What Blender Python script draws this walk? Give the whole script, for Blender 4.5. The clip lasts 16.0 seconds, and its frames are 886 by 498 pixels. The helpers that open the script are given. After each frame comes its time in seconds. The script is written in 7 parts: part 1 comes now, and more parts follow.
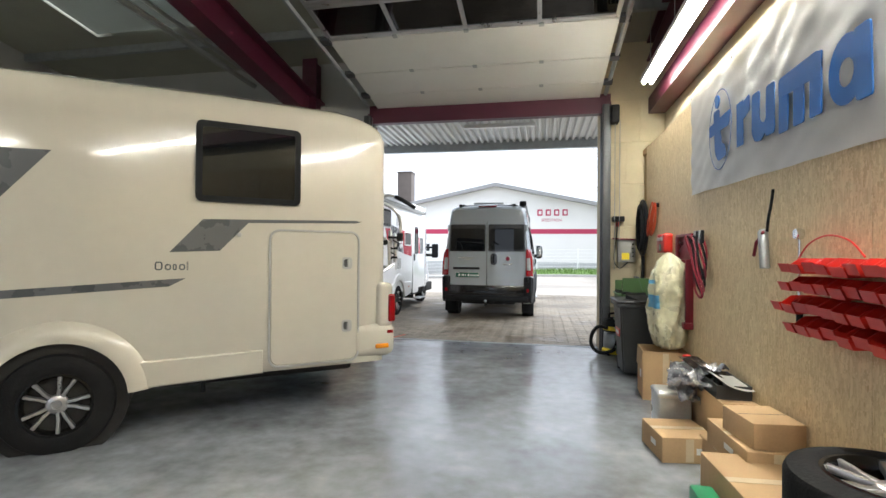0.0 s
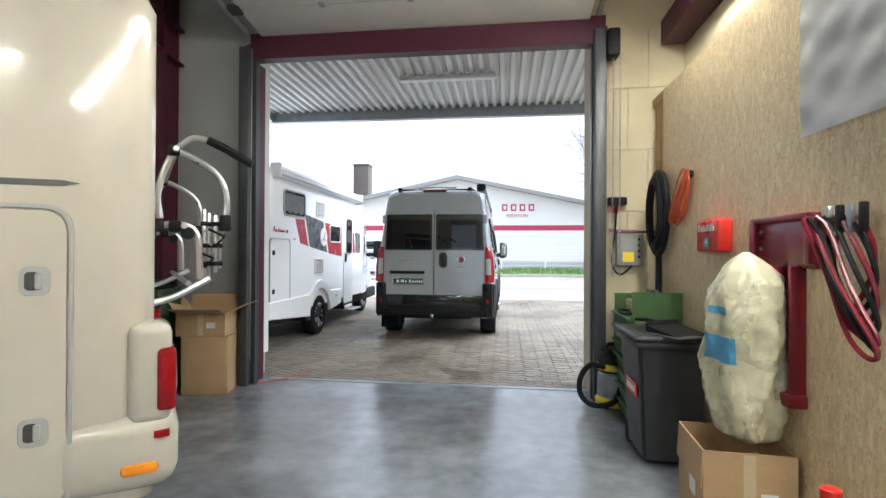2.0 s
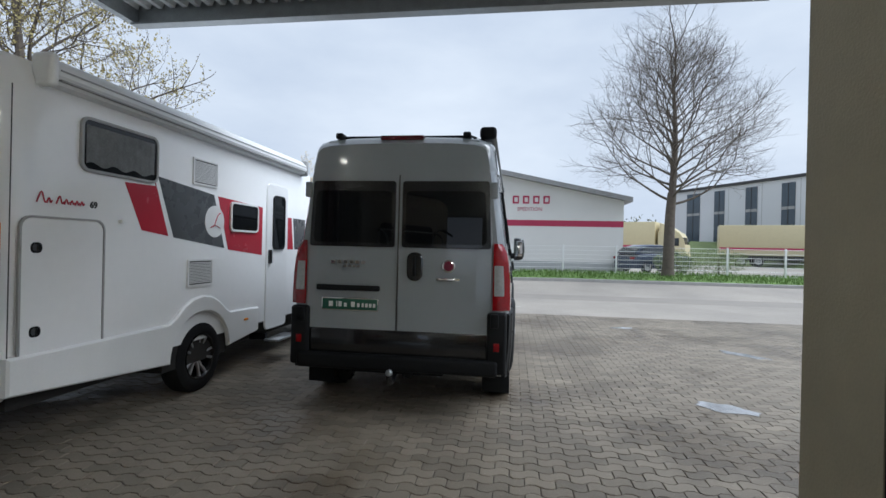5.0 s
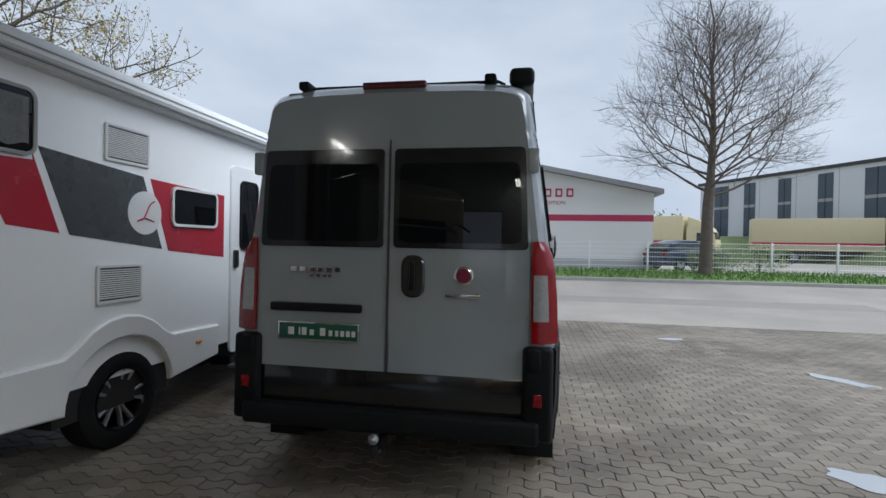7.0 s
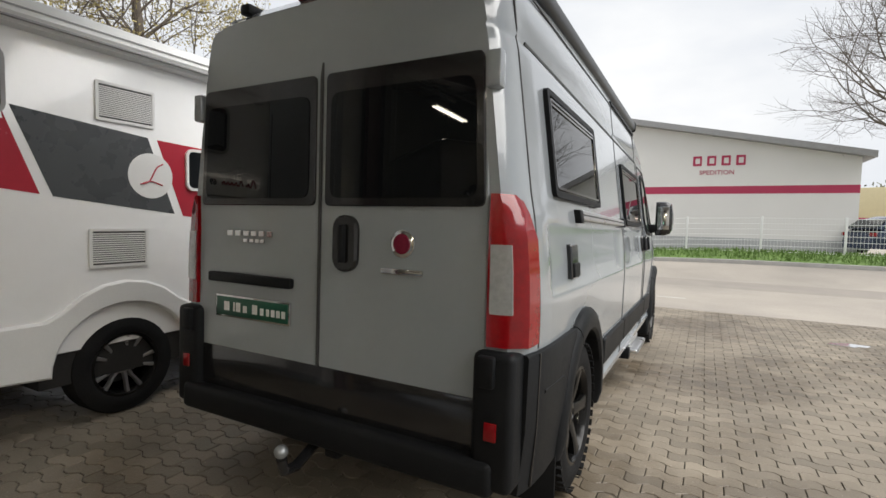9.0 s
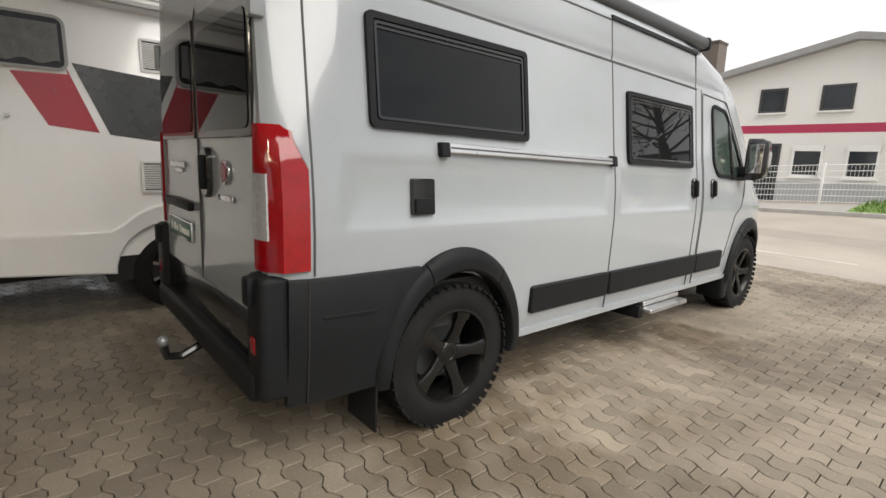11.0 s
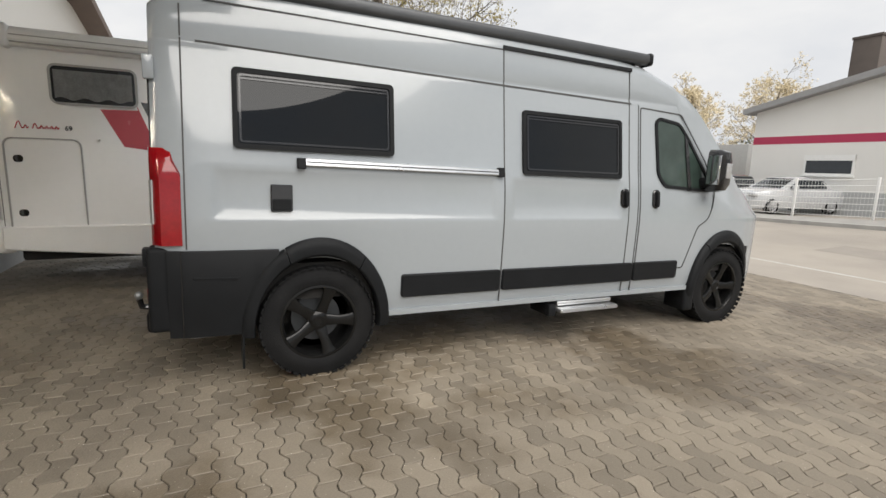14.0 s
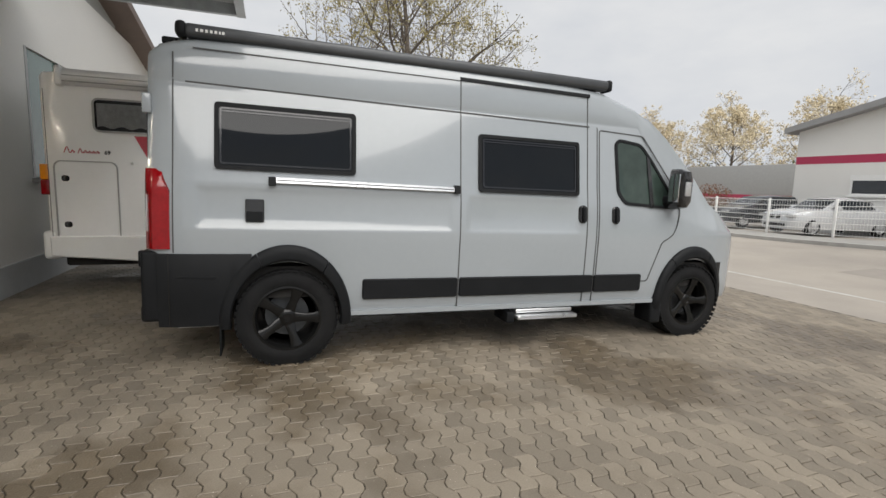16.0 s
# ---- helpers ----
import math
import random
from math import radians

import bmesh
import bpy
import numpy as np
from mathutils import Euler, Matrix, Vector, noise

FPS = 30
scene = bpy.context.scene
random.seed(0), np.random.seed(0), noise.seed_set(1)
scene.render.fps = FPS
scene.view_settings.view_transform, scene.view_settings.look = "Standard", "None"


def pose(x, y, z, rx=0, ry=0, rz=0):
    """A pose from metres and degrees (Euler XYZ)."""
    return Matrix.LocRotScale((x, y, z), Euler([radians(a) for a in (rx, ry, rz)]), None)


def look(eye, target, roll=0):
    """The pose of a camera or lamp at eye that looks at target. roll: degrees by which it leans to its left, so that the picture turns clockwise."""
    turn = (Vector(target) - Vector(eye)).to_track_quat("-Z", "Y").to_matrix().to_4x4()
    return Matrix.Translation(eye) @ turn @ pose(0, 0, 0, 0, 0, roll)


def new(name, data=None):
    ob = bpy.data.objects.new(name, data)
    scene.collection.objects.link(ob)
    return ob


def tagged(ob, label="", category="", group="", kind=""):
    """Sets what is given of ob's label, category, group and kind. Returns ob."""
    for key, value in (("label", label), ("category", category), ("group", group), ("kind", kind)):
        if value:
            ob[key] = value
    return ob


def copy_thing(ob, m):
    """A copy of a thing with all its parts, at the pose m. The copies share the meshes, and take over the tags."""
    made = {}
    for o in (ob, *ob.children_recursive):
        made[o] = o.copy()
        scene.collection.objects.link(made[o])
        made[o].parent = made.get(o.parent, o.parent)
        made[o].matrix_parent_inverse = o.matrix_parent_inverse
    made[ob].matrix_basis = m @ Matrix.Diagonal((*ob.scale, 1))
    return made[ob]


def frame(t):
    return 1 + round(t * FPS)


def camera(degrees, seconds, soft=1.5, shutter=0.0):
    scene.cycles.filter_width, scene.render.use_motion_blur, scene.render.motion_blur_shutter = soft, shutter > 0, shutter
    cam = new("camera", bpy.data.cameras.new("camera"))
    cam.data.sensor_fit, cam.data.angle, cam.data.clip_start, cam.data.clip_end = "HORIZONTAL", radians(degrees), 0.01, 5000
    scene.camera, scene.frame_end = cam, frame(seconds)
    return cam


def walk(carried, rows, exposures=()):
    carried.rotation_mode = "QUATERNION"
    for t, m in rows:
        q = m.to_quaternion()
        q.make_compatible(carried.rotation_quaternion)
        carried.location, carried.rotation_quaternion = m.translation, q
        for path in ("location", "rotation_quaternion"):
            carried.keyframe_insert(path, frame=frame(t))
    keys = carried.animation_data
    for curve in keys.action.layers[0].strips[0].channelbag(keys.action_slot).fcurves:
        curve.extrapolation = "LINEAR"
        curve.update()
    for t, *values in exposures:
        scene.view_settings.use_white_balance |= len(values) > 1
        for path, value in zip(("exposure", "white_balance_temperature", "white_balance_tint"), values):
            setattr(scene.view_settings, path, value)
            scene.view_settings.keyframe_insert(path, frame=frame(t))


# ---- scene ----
cam = camera(84.3, 16.0)
PATH = [
    (0, (-0.094, -0.087, 1.469), (-0.485, 1.875, 1.487), 0.5),
    (0.5, (-0.081, 0.53, 1.463), (-0.401, 2.504, 1.484), 0.4),
    (1, (-0.055, 1.195, 1.463), (-0.293, 3.181, 1.484), 0.4),
    (1.5, (-0.022, 1.87, 1.478), (-0.264, 3.856, 1.495), 0.3),
    (2, (-0.064, 2.564, 1.493), (-0.319, 4.548, 1.504), 0.3),
    (2.5, (-0.078, 3.273, 1.504), (-0.335, 5.256, 1.51), 0.3),
    (3, (-0.109, 3.973, 1.495), (-0.37, 5.955, 1.503), 0.3),
    (3.2, (-0.104, 4.254, 1.502), (-0.366, 6.237, 1.508), 0.6),
    (5.3, (-0.305, 6.58, 1.526), (-0.589, 8.559, 1.521), 1.3),
    (5.5, (-0.363, 6.75, 1.531), (-0.639, 8.731, 1.525), 0.9),
    (6, (-0.368, 7.192, 1.554), (-0.666, 9.17, 1.534), 0.8),
    (6.5, (-0.383, 7.492, 1.558), (-0.701, 9.466, 1.532), 0.8),
    (7, (-0.406, 7.742, 1.547), (-0.759, 9.711, 1.527), 1.0),
    (7.5, (-0.376, 7.996, 1.536), (-0.739, 9.962, 1.516), 0.9),
    (8, (-0.19, 8.252, 1.504), (-0.693, 10.187, 1.494), 1.0),
    (8.5, (0.051, 8.544, 1.478), (-0.694, 10.399, 1.443), 1.0),
    (9, (0.315, 8.845, 1.469), (-0.628, 10.605, 1.349), 1.2),
    (9.2, (0.441, 8.951, 1.452), (-0.554, 10.678, 1.284), 1.3),
    (11.3, (1.724, 10.018, 1.461), (0.161, 11.206, 1.081), 1.6),
    (11.5, (1.812, 10.137, 1.455), (0.212, 11.273, 1.069), 1.5),
    (12, (1.997, 10.443, 1.446), (0.346, 11.503, 1.062), 1.5),
    (12.5, (2.196, 10.636, 1.477), (0.481, 11.586, 1.082), 1.7),
    (13, (2.449, 10.736, 1.47), (0.672, 11.571, 1.089), 1.5),
    (13.5, (2.759, 10.76, 1.481), (0.976, 11.591, 1.118), 1.6),
    (14, (3.036, 10.891, 1.509), (1.25, 11.724, 1.174), 1.6),
    (14.5, (3.277, 11.052, 1.505), (1.483, 11.892, 1.226), 1.5),
    (15, (3.499, 11.142, 1.5), (1.703, 11.981, 1.234), 1.6),
    (15.5, (3.644, 11.246, 1.499), (1.838, 12.065, 1.24), 1.6),
    (16, (3.71, 11.386, 1.505), (1.841, 12.049, 1.247), 1.6),
]
EXPOSURE = [(0, 1.72, 5750, 9), (2.0, 1.8, 5550, 9), (3.2, 1.72, 5800, 9), (5.3, 0.40, 5500, 8), (7.5, 0.30, 5500, 8), (9.0, 0.78, 6400, 10), (11.3, 0.92, 6700, 11), (12.5, 0.9, 6700, 11), (14.5, 0.58, 6500, 10), (16.0, 0.46, 6450, 10)]
walk(cam, [(t, look(eye, target, roll)) for t, eye, target, roll in PATH], EXPOSURE)

# ---------------------------------------------------------------- sky and lamps
world = bpy.data.worlds.new("overcast_sky")
scene.world = world
world.use_nodes = True
WN, WL = world.node_tree.nodes, world.node_tree.links
sky = WN.new("ShaderNodeTexSky")
sky.sky_type, sky.sun_disc, sky.sun_elevation, sky.sun_rotation = "NISHITA", False, radians(50), radians(90)
sky_lvl = WN.new("ShaderNodeVectorMath")
sky_lvl.operation = "SCALE"
sky_lvl.inputs[3].default_value = 0.10
WL.new(sky.outputs["Color"], sky_lvl.inputs[0])
w_tc, w_map = WN.new("ShaderNodeTexCoord"), WN.new("ShaderNodeMapping")
w_map.inputs["Scale"].default_value = (1.0, 1.0, 2.6)
WL.new(w_tc.outputs["Generated"], w_map.inputs["Vector"])
w_n = WN.new("ShaderNodeTexNoise")
w_n.inputs["Scale"].default_value, w_n.inputs["Detail"].default_value, w_n.inputs["Roughness"].default_value = 1.7, 7, 0.55
WL.new(w_map.outputs[0], w_n.inputs["Vector"])
w_cover = WN.new("ShaderNodeMapRange")
w_cover.inputs[1].default_value, w_cover.inputs[2].default_value, w_cover.inputs[3].default_value = 0.30, 0.46, 0.55
WL.new(w_n.outputs["Fac"], w_cover.inputs[0])
w_shade = WN.new("ShaderNodeValToRGB")
w_shade.color_ramp.elements[0].position, w_shade.color_ramp.elements[1].position = 0.35, 0.75
w_shade.color_ramp.elements[0].color, w_shade.color_ramp.elements[1].color = (0.60, 0.63, 0.68, 1), (0.88, 0.875, 0.86, 1)
WL.new(w_n.outputs["Fac"], w_shade.inputs["Fac"])
w_mix = WN.new("ShaderNodeMix")
w_mix.data_type = "RGBA"
WL.new(w_cover.outputs[0], w_mix.inputs[0])
WL.new(sky_lvl.outputs[0], w_mix.inputs[6])
WL.new(w_shade.outputs["Color"], w_mix.inputs[7])
WL.new(w_mix.outputs[2], WN["Background"].inputs["Color"])
WN["Background"].inputs["Strength"].default_value = 0.70

sun = new("sun", bpy.data.lights.new("sun", "SUN"))
sun.data.energy, sun.data.angle, sun.data.color = 2.7, radians(60), (1.0, 0.965, 0.91)
sun.matrix_world = look((26, 14, 31), (0, 14, 0))
# ---- place ----
# ---------------------------------------------------------------- small helpers
def V(*a):
    return Vector(a)


def put_mesh(name, bm, material, parent=None, label="", smooth=False):
    bmesh.ops.recalc_face_normals(bm, faces=bm.faces)
    me = bpy.data.meshes.new(name)
    bm.to_mesh(me)
    bm.free()
    for m in (material if isinstance(material, (list, tuple)) else [material]):
        me.materials.append(m)
    if smooth:
        for p in me.polygons:
            p.use_smooth = True
        me.set_sharp_from_angle(angle=radians(38))
    ob = new(name, me)
    if parent is not None:
        ob.parent = parent
    if label:
        ob["label"] = label
    return ob


def part(name, bm, material, parent, label="", smooth=True):
    return put_mesh(name, bm, material, parent, label, smooth)


def thing(name, label, category, m=None, group=""):
    ob = new(name)
    ob.empty_display_size = 0.1
    if m is not None:
        ob.matrix_world = m
    return tagged(ob, label, category, group)


def structure(name, bm, material, label, category, smooth=False):
    return tagged(put_mesh(name, bm, material, None, "", smooth), label, category, "", "structure")


def B():
    return bmesh.new()


def box(bm, x0, y0, z0, x1, y1, z1, r=0.0, seg=2, m=None):
    """A box between two corners, its edges rounded by r."""
    vs = [bm.verts.new(p) for p in ((x0, y0, z0), (x1, y0, z0), (x1, y1, z0), (x0, y1, z0), (x0, y0, z1), (x1, y0, z1), (x1, y1, z1), (x0, y1, z1))]
    fs = [bm.faces.new([vs[i] for i in f]) for f in ((0, 3, 2, 1), (4, 5, 6, 7), (0, 1, 5, 4), (1, 2, 6, 5), (2, 3, 7, 6), (3, 0, 4, 7))]
    if m is not None:
        bmesh.ops.transform(bm, matrix=m, verts=vs)
    if r > 0:
        es = list({e for f in fs for e in f.edges})
        bmesh.ops.bevel(bm, geom=es, offset=r, segments=seg, profile=0.5, affect="EDGES", clamp_overlap=True)
    return bm


def prism(bm, pts, frame_of, d0, d1, bevel=0.0):
    """A flat outline pts (u, v) extruded from depth d0 to d1; frame_of(u, v, d) gives the place."""
    n = len(pts)
    a = [bm.verts.new(frame_of(u, v, d0)) for u, v in pts]
    if bevel > 0:
        b = [bm.verts.new(frame_of(u, v, d1 - (bevel if d1 > d0 else -bevel))) for u, v in pts]
        c = [bm.verts.new(frame_of(*inset(pts, i, bevel), d1)) for i in range(n)]
        rings = [a, b, c]
    else:
        rings = [a, [bm.verts.new(frame_of(u, v, d1)) for u, v in pts]]
    for p, q in zip(rings, rings[1:]):
        for i in range(n):
            j = (i + 1) % n
            bm.faces.new((p[i], p[j], q[j], q[i]))
    bm.faces.new(rings[0][::-1])
    bm.faces.new(rings[-1])
    return bm


def inset(pts, i, w):
    """The outline's corner i moved inwards by w."""
    n = len(pts)
    p, q, r = Vector(pts[i - 1]), Vector(pts[i]), Vector(pts[(i + 1) % n])
    area = sum(pts[k][0] * pts[(k + 1) % n][1] - pts[(k + 1) % n][0] * pts[k][1] for k in range(n))
    s = 1 if area > 0 else -1
    a, b = (q - p), (r - q)
    a = a.normalized() if a.length > 1e-9 else b.normalized()
    b = b.normalized() if b.length > 1e-9 else a
    na, nb = Vector((-a.y, a.x)) * s, Vector((-b.y, b.x)) * s
    k = na + nb
    k = k / max(k.length_squared, 0.3) * 2
    return tuple(q + k * w)


def ring(bm, outer, inner, frame_of, d0, d1):
    """A frame between two outlines of as many points, extruded."""
    n = len(outer)
    A = [[bm.verts.new(frame_of(u, v, d)) for u, v in o] for o in (outer, inner) for d in (d0, d1)]
    o0, o1, i0, i1 = A
    for i in range(n):
        j = (i + 1) % n
        for f in ((o0[i], o0[j], o1[j], o1[i]), (o1[i], o1[j], i1[j], i1[i]), (i1[i], i1[j], i0[j], i0[i]), (i0[i], i0[j], o0[j], o0[i])):
            bm.faces.new(f)
    return bm


def rrect(u0, v0, u1, v1, r, n=5):
    """A rectangle with rounded corners, anticlockwise."""
    out = []
    for cu, cv, a in ((u1 - r, v0 + r, -90), (u1 - r, v1 - r, 0), (u0 + r, v1 - r, 90), (u0 + r, v0 + r, 180)):
        for k in range(n):
            t = radians(a + 90 * k / (n - 1))
            out.append((cu + r * math.cos(t), cv + r * math.sin(t)))
    return out


def rpoly(pts, r, n=4):
    """An outline with its corners rounded by r."""
    out, m = [], len(pts)
    for i in range(m):
        p, q, s = Vector(pts[i - 1]), Vector(pts[i]), Vector(pts[(i + 1) % m])
        a, b = (p - q), (s - q)
        la, lb = a.length, b.length
        d = min(r, la * 0.45, lb * 0.45)
        a, b = q + a / la * d, q + b / lb * d
        for k in range(n):
            t = k / (n - 1)
            out.append(tuple((1 - t) ** 2 * a + 2 * t * (1 - t) * q + t * t * b))
    return out


def tube(bm, pts, r, sides=8, closed=False, taper=None):
    """A round tube along a line of places."""
    pts = [Vector(p) for p in pts]
    n = len(pts)
    rings, up = [], None
    for i, p in enumerate(pts):
        d = (pts[min(i + 1, n - 1)] - pts[max(i - 1, 0)])
        d = d.normalized() if d.length > 1e-9 else Vector((0, 0, 1))
        if up is None:
            up = Vector((0, 0, 1)) if abs(d.z) < 0.9 else Vector((1, 0, 0))
        s = d.cross(up)
        s = s.normalized() if s.length > 1e-6 else d.orthogonal().normalized()
        up = s.cross(d).normalized()
        rr = r if taper is None else r * (1 + (taper - 1) * i / max(n - 1, 1))
        rings.append([bm.verts.new(p + (s * math.cos(a) + up * math.sin(a)) * rr) for a in (2 * math.pi * k / sides for k in range(sides))])
    for a, b in zip(rings, rings[1:]):
        for k in range(sides):
            j = (k + 1) % sides
            bm.faces.new((a[k], a[j], b[j], b[k]))
    bm.faces.new(rings[0][::-1])
    bm.faces.new(rings[-1])
    return bm


def curve_pts(pts, n=6):
    """A smooth line through the places (Catmull-Rom)."""
    p = [Vector(q) for q in pts]
    p = [p[0] * 2 - p[1]] + p + [p[-1] * 2 - p[-2]]
    out = []
    for i in range(1, len(p) - 2):
        for k in range(n):
            t = k / n
            out.append(0.5 * (2 * p[i] + (p[i + 1] - p[i - 1]) * t + (2 * p[i - 1] - 5 * p[i] + 4 * p[i + 1] - p[i + 2]) * t * t + (3 * p[i] - p[i - 1] - 3 * p[i + 1] + p[i + 2]) * t ** 3))
    out.append(p[-2])
    return out


def lathe(bm, prof, m=Matrix(), n=28):
    """A profile (radius, height) turned about the local z axis, placed by m."""
    rings = []
    for r, h in prof:
        rings.append([bm.verts.new(m @ Vector((r * math.cos(2 * math.pi * k / n), r * math.sin(2 * math.pi * k / n), h))) for k in range(n)])
    for a, b in zip(rings, rings[1:]):
        for k in range(n):
            j = (k + 1) % n
            bm.faces.new((a[k], a[j], b[j], b[k]))
    bm.faces.new(rings[0][::-1])
    bm.faces.new(rings[-1])
    return bm


def loft(bm, rings, cap0=True, cap1=True, closed=False):
    R = [[bm.verts.new(p) for p in r] for r in rings]
    n = len(R[0])
    for a, b in zip(R, R[1:]):
        for k in range(n if closed else n - 1):
            j = (k + 1) % n
            bm.faces.new((a[k], a[j], b[j], b[k]))
    if cap0:
        bm.faces.new(R[0][::-1])
    if cap1:
        bm.faces.new(R[-1])
    return bm


def writing(name, text, size, m, material, parent, label="", depth=0.002, bold=0.0, align="CENTER"):
    """Raised lettering in the built-in font, as a mesh part."""
    cu = bpy.data.curves.new(name, "FONT")
    cu.body, cu.size, cu.align_x, cu.align_y = text, size, align, "CENTER"
    cu.extrude, cu.resolution_u, cu.offset = depth, 3, bold
    tmp = bpy.data.objects.new(name, cu)
    me = bpy.data.meshes.new_from_object(tmp)
    bpy.data.objects.remove(tmp)
    bpy.data.curves.remove(cu)
    me.transform(m)
    me.materials.append(material)
    ob = new(name, me)
    if parent is not None:
        ob.parent = parent
    if label:
        ob["label"] = label
    return ob


def interp(x, table):
    """A value between the rows of (x, value)."""
    if x <= table[0][0]:
        return table[0][1]
    for (a, u), (b, v) in zip(table, table[1:]):
        if x <= b:
            return u + (v - u) * (x - a) / (b - a)
    return table[-1][1]


def smooth01(t):
    t = min(max(t, 0.0), 1.0)
    return t * t * (3 - 2 * t)


# ---------------------------------------------------------------- materials
def mat(name, color, rough=0.5, metal=0.0, var=0.12, scale=6.0, grain=60.0, bump=0.0, coat=0.0, dirt=None, dirt_amt=0.0, spec=0.5, emit=0.0):
    """A surface with colour variation at two scales, some dirt and fine relief."""
    m = bpy.data.materials.new(name)
    m.use_nodes = True
    nt = m.node_tree
    N, L = nt.nodes, nt.links
    b = N["Principled BSDF"]
    b.inputs["Metallic"].default_value = metal
    b.inputs["Coat Weight"].default_value = coat
    b.inputs["Coat Roughness"].default_value = 0.04
    b.inputs["Specular IOR Level"].default_value = spec
    tc = N.new("ShaderNodeTexCoord")
    n1, n2 = N.new("ShaderNodeTexNoise"), N.new("ShaderNodeTexNoise")
    n1.inputs["Scale"].default_value, n1.inputs["Detail"].default_value = scale, 6
    n2.inputs["Scale"].default_value, n2.inputs["Detail"].default_value = grain, 4
    L.new(tc.outputs["Object"], n1.inputs["Vector"])
    L.new(tc.outputs["Object"], n2.inputs["Vector"])
    mx = N.new("ShaderNodeMix")
    mx.data_type = "FLOAT"
    mx.inputs[0].default_value = 0.4
    L.new(n1.outputs["Fac"], mx.inputs[2])
    L.new(n2.outputs["Fac"], mx.inputs[3])
    ramp = N.new("ShaderNodeValToRGB")
    c = Vector(color)
    lo, hi = c * (1 - var), c * (1 + var)
    ramp.color_ramp.elements[0].position, ramp.color_ramp.elements[1].position = 0.32, 0.68
    ramp.color_ramp.elements[0].color = (*lo, 1)
    ramp.color_ramp.elements[1].color = (*[min(v, 0.95) for v in hi], 1)
    L.new(mx.outputs[0], ramp.inputs["Fac"])
    out = ramp.outputs["Color"]
    if dirt is not None:
        n3 = N.new("ShaderNodeTexNoise")
        n3.inputs["Scale"].default_value, n3.inputs["Detail"].default_value, n3.inputs["Roughness"].default_value = scale * 0.35, 8, 0.65
        L.new(tc.outputs["Object"], n3.inputs["Vector"])
        r3 = N.new("ShaderNodeMapRange")
        r3.inputs[1].default_value, r3.inputs[2].default_value, r3.inputs[4].default_value = 0.45, 0.72, dirt_amt
        L.new(n3.outputs["Fac"], r3.inputs[0])
        md = N.new("ShaderNodeMix")
        md.data_type = "RGBA"
        md.inputs[7].default_value = (*dirt, 1)
        L.new(r3.outputs[0], md.inputs[0])
        L.new(out, md.inputs[6])
        out = md.outputs[2]
    L.new(out, b.inputs["Base Color"])
    rr = N.new("ShaderNodeMapRange")
    rr.inputs[3].default_value, rr.inputs[4].default_value = max(rough - 0.08, 0.02), min(rough + 0.08, 1)
    L.new(n1.outputs["Fac"], rr.inputs[0])
    L.new(rr.outputs[0], b.inputs["Roughness"])
    if bump > 0:
        bp = N.new("ShaderNodeBump")
        bp.inputs["Strength"].default_value, bp.inputs["Distance"].default_value = bump, 0.01
        L.new(n2.outputs["Fac"], bp.inputs["Height"])
        L.new(bp.outputs["Normal"], b.inputs["Normal"])
    if emit > 0:
        b.inputs["Emission Color"].default_value = (*color, 1)
        b.inputs["Emission Strength"].default_value = emit
    return m


def glass(name, tint, rough=0.02):
    """Thin glass: mostly clear, tinted, with a mirror's share by Fresnel."""
    m = bpy.data.materials.new(name)
    m.use_nodes = True
    nt = m.node_tree
    N, L = nt.nodes, nt.links
    N.remove(N["Principled BSDF"])
    t, g, f, x = N.new("ShaderNodeBsdfTransparent"), N.new("ShaderNodeBsdfGlossy"), N.new("ShaderNodeFresnel"), N.new("ShaderNodeMixShader")
    t.inputs["Color"].default_value = (*tint, 1)
    g.inputs["Roughness"].default_value = rough
    f.inputs["IOR"].default_value = 1.55
    L.new(f.outputs[0], x.inputs[0])
    L.new(t.outputs[0], x.inputs[1])
    L.new(g.outputs[0], x.inputs[2])
    L.new(x.outputs[0], N["Material Output"].inputs["Surface"])
    return m


white_gel = mat("white_gelcoat", (0.86, 0.86, 0.855), 0.16, var=0.02, scale=1.2, grain=14, coat=0.4)
cream_gel = mat("cream_gelcoat", (0.50, 0.468, 0.395), 0.14, var=0.025, scale=1.0, grain=12, coat=0.5)
white_plastic = mat("white_plastic", (0.78, 0.78, 0.77), 0.35, var=0.03, scale=3, grain=60)
grey_paint = mat("light_grey_paint", (0.285, 0.308, 0.325), 0.15, var=0.02, scale=1.5, grain=20, coat=0.6)
black_plastic = mat("black_plastic", (0.011, 0.0118, 0.013), 0.48, var=0.15, scale=5, grain=220, bump=0.2, dirt=(0.03, 0.028, 0.026), dirt_amt=0.08, spec=0.12)
black_gloss = mat("black_gloss", (0.012, 0.012, 0.013), 0.14, var=0.1, coat=0.4)
dark_glass = mat("dark_acrylic", (0.006, 0.007, 0.008), 0.03, var=0.05, scale=2, grain=8, spec=0.28)
for _n in dark_glass.node_tree.nodes:
    if _n.type == "MAP_RANGE":
        _n.inputs[3].default_value, _n.inputs[4].default_value = 0.0, 0.03
smoke_glass = glass("smoked_glass", (0.16, 0.17, 0.17))
clear_glass = glass("clear_glass", (0.62, 0.68, 0.65))
cab_glass = mat("greenish_glass", (0.03, 0.045, 0.038), 0.03, var=0.3, scale=2.5, grain=8)
rubber = mat("tyre_rubber", (0.011, 0.0112, 0.0118), 0.72, var=0.25, scale=7, grain=90, bump=0.3, dirt=(0.035, 0.033, 0.03), dirt_amt=0.15, spec=0.12)
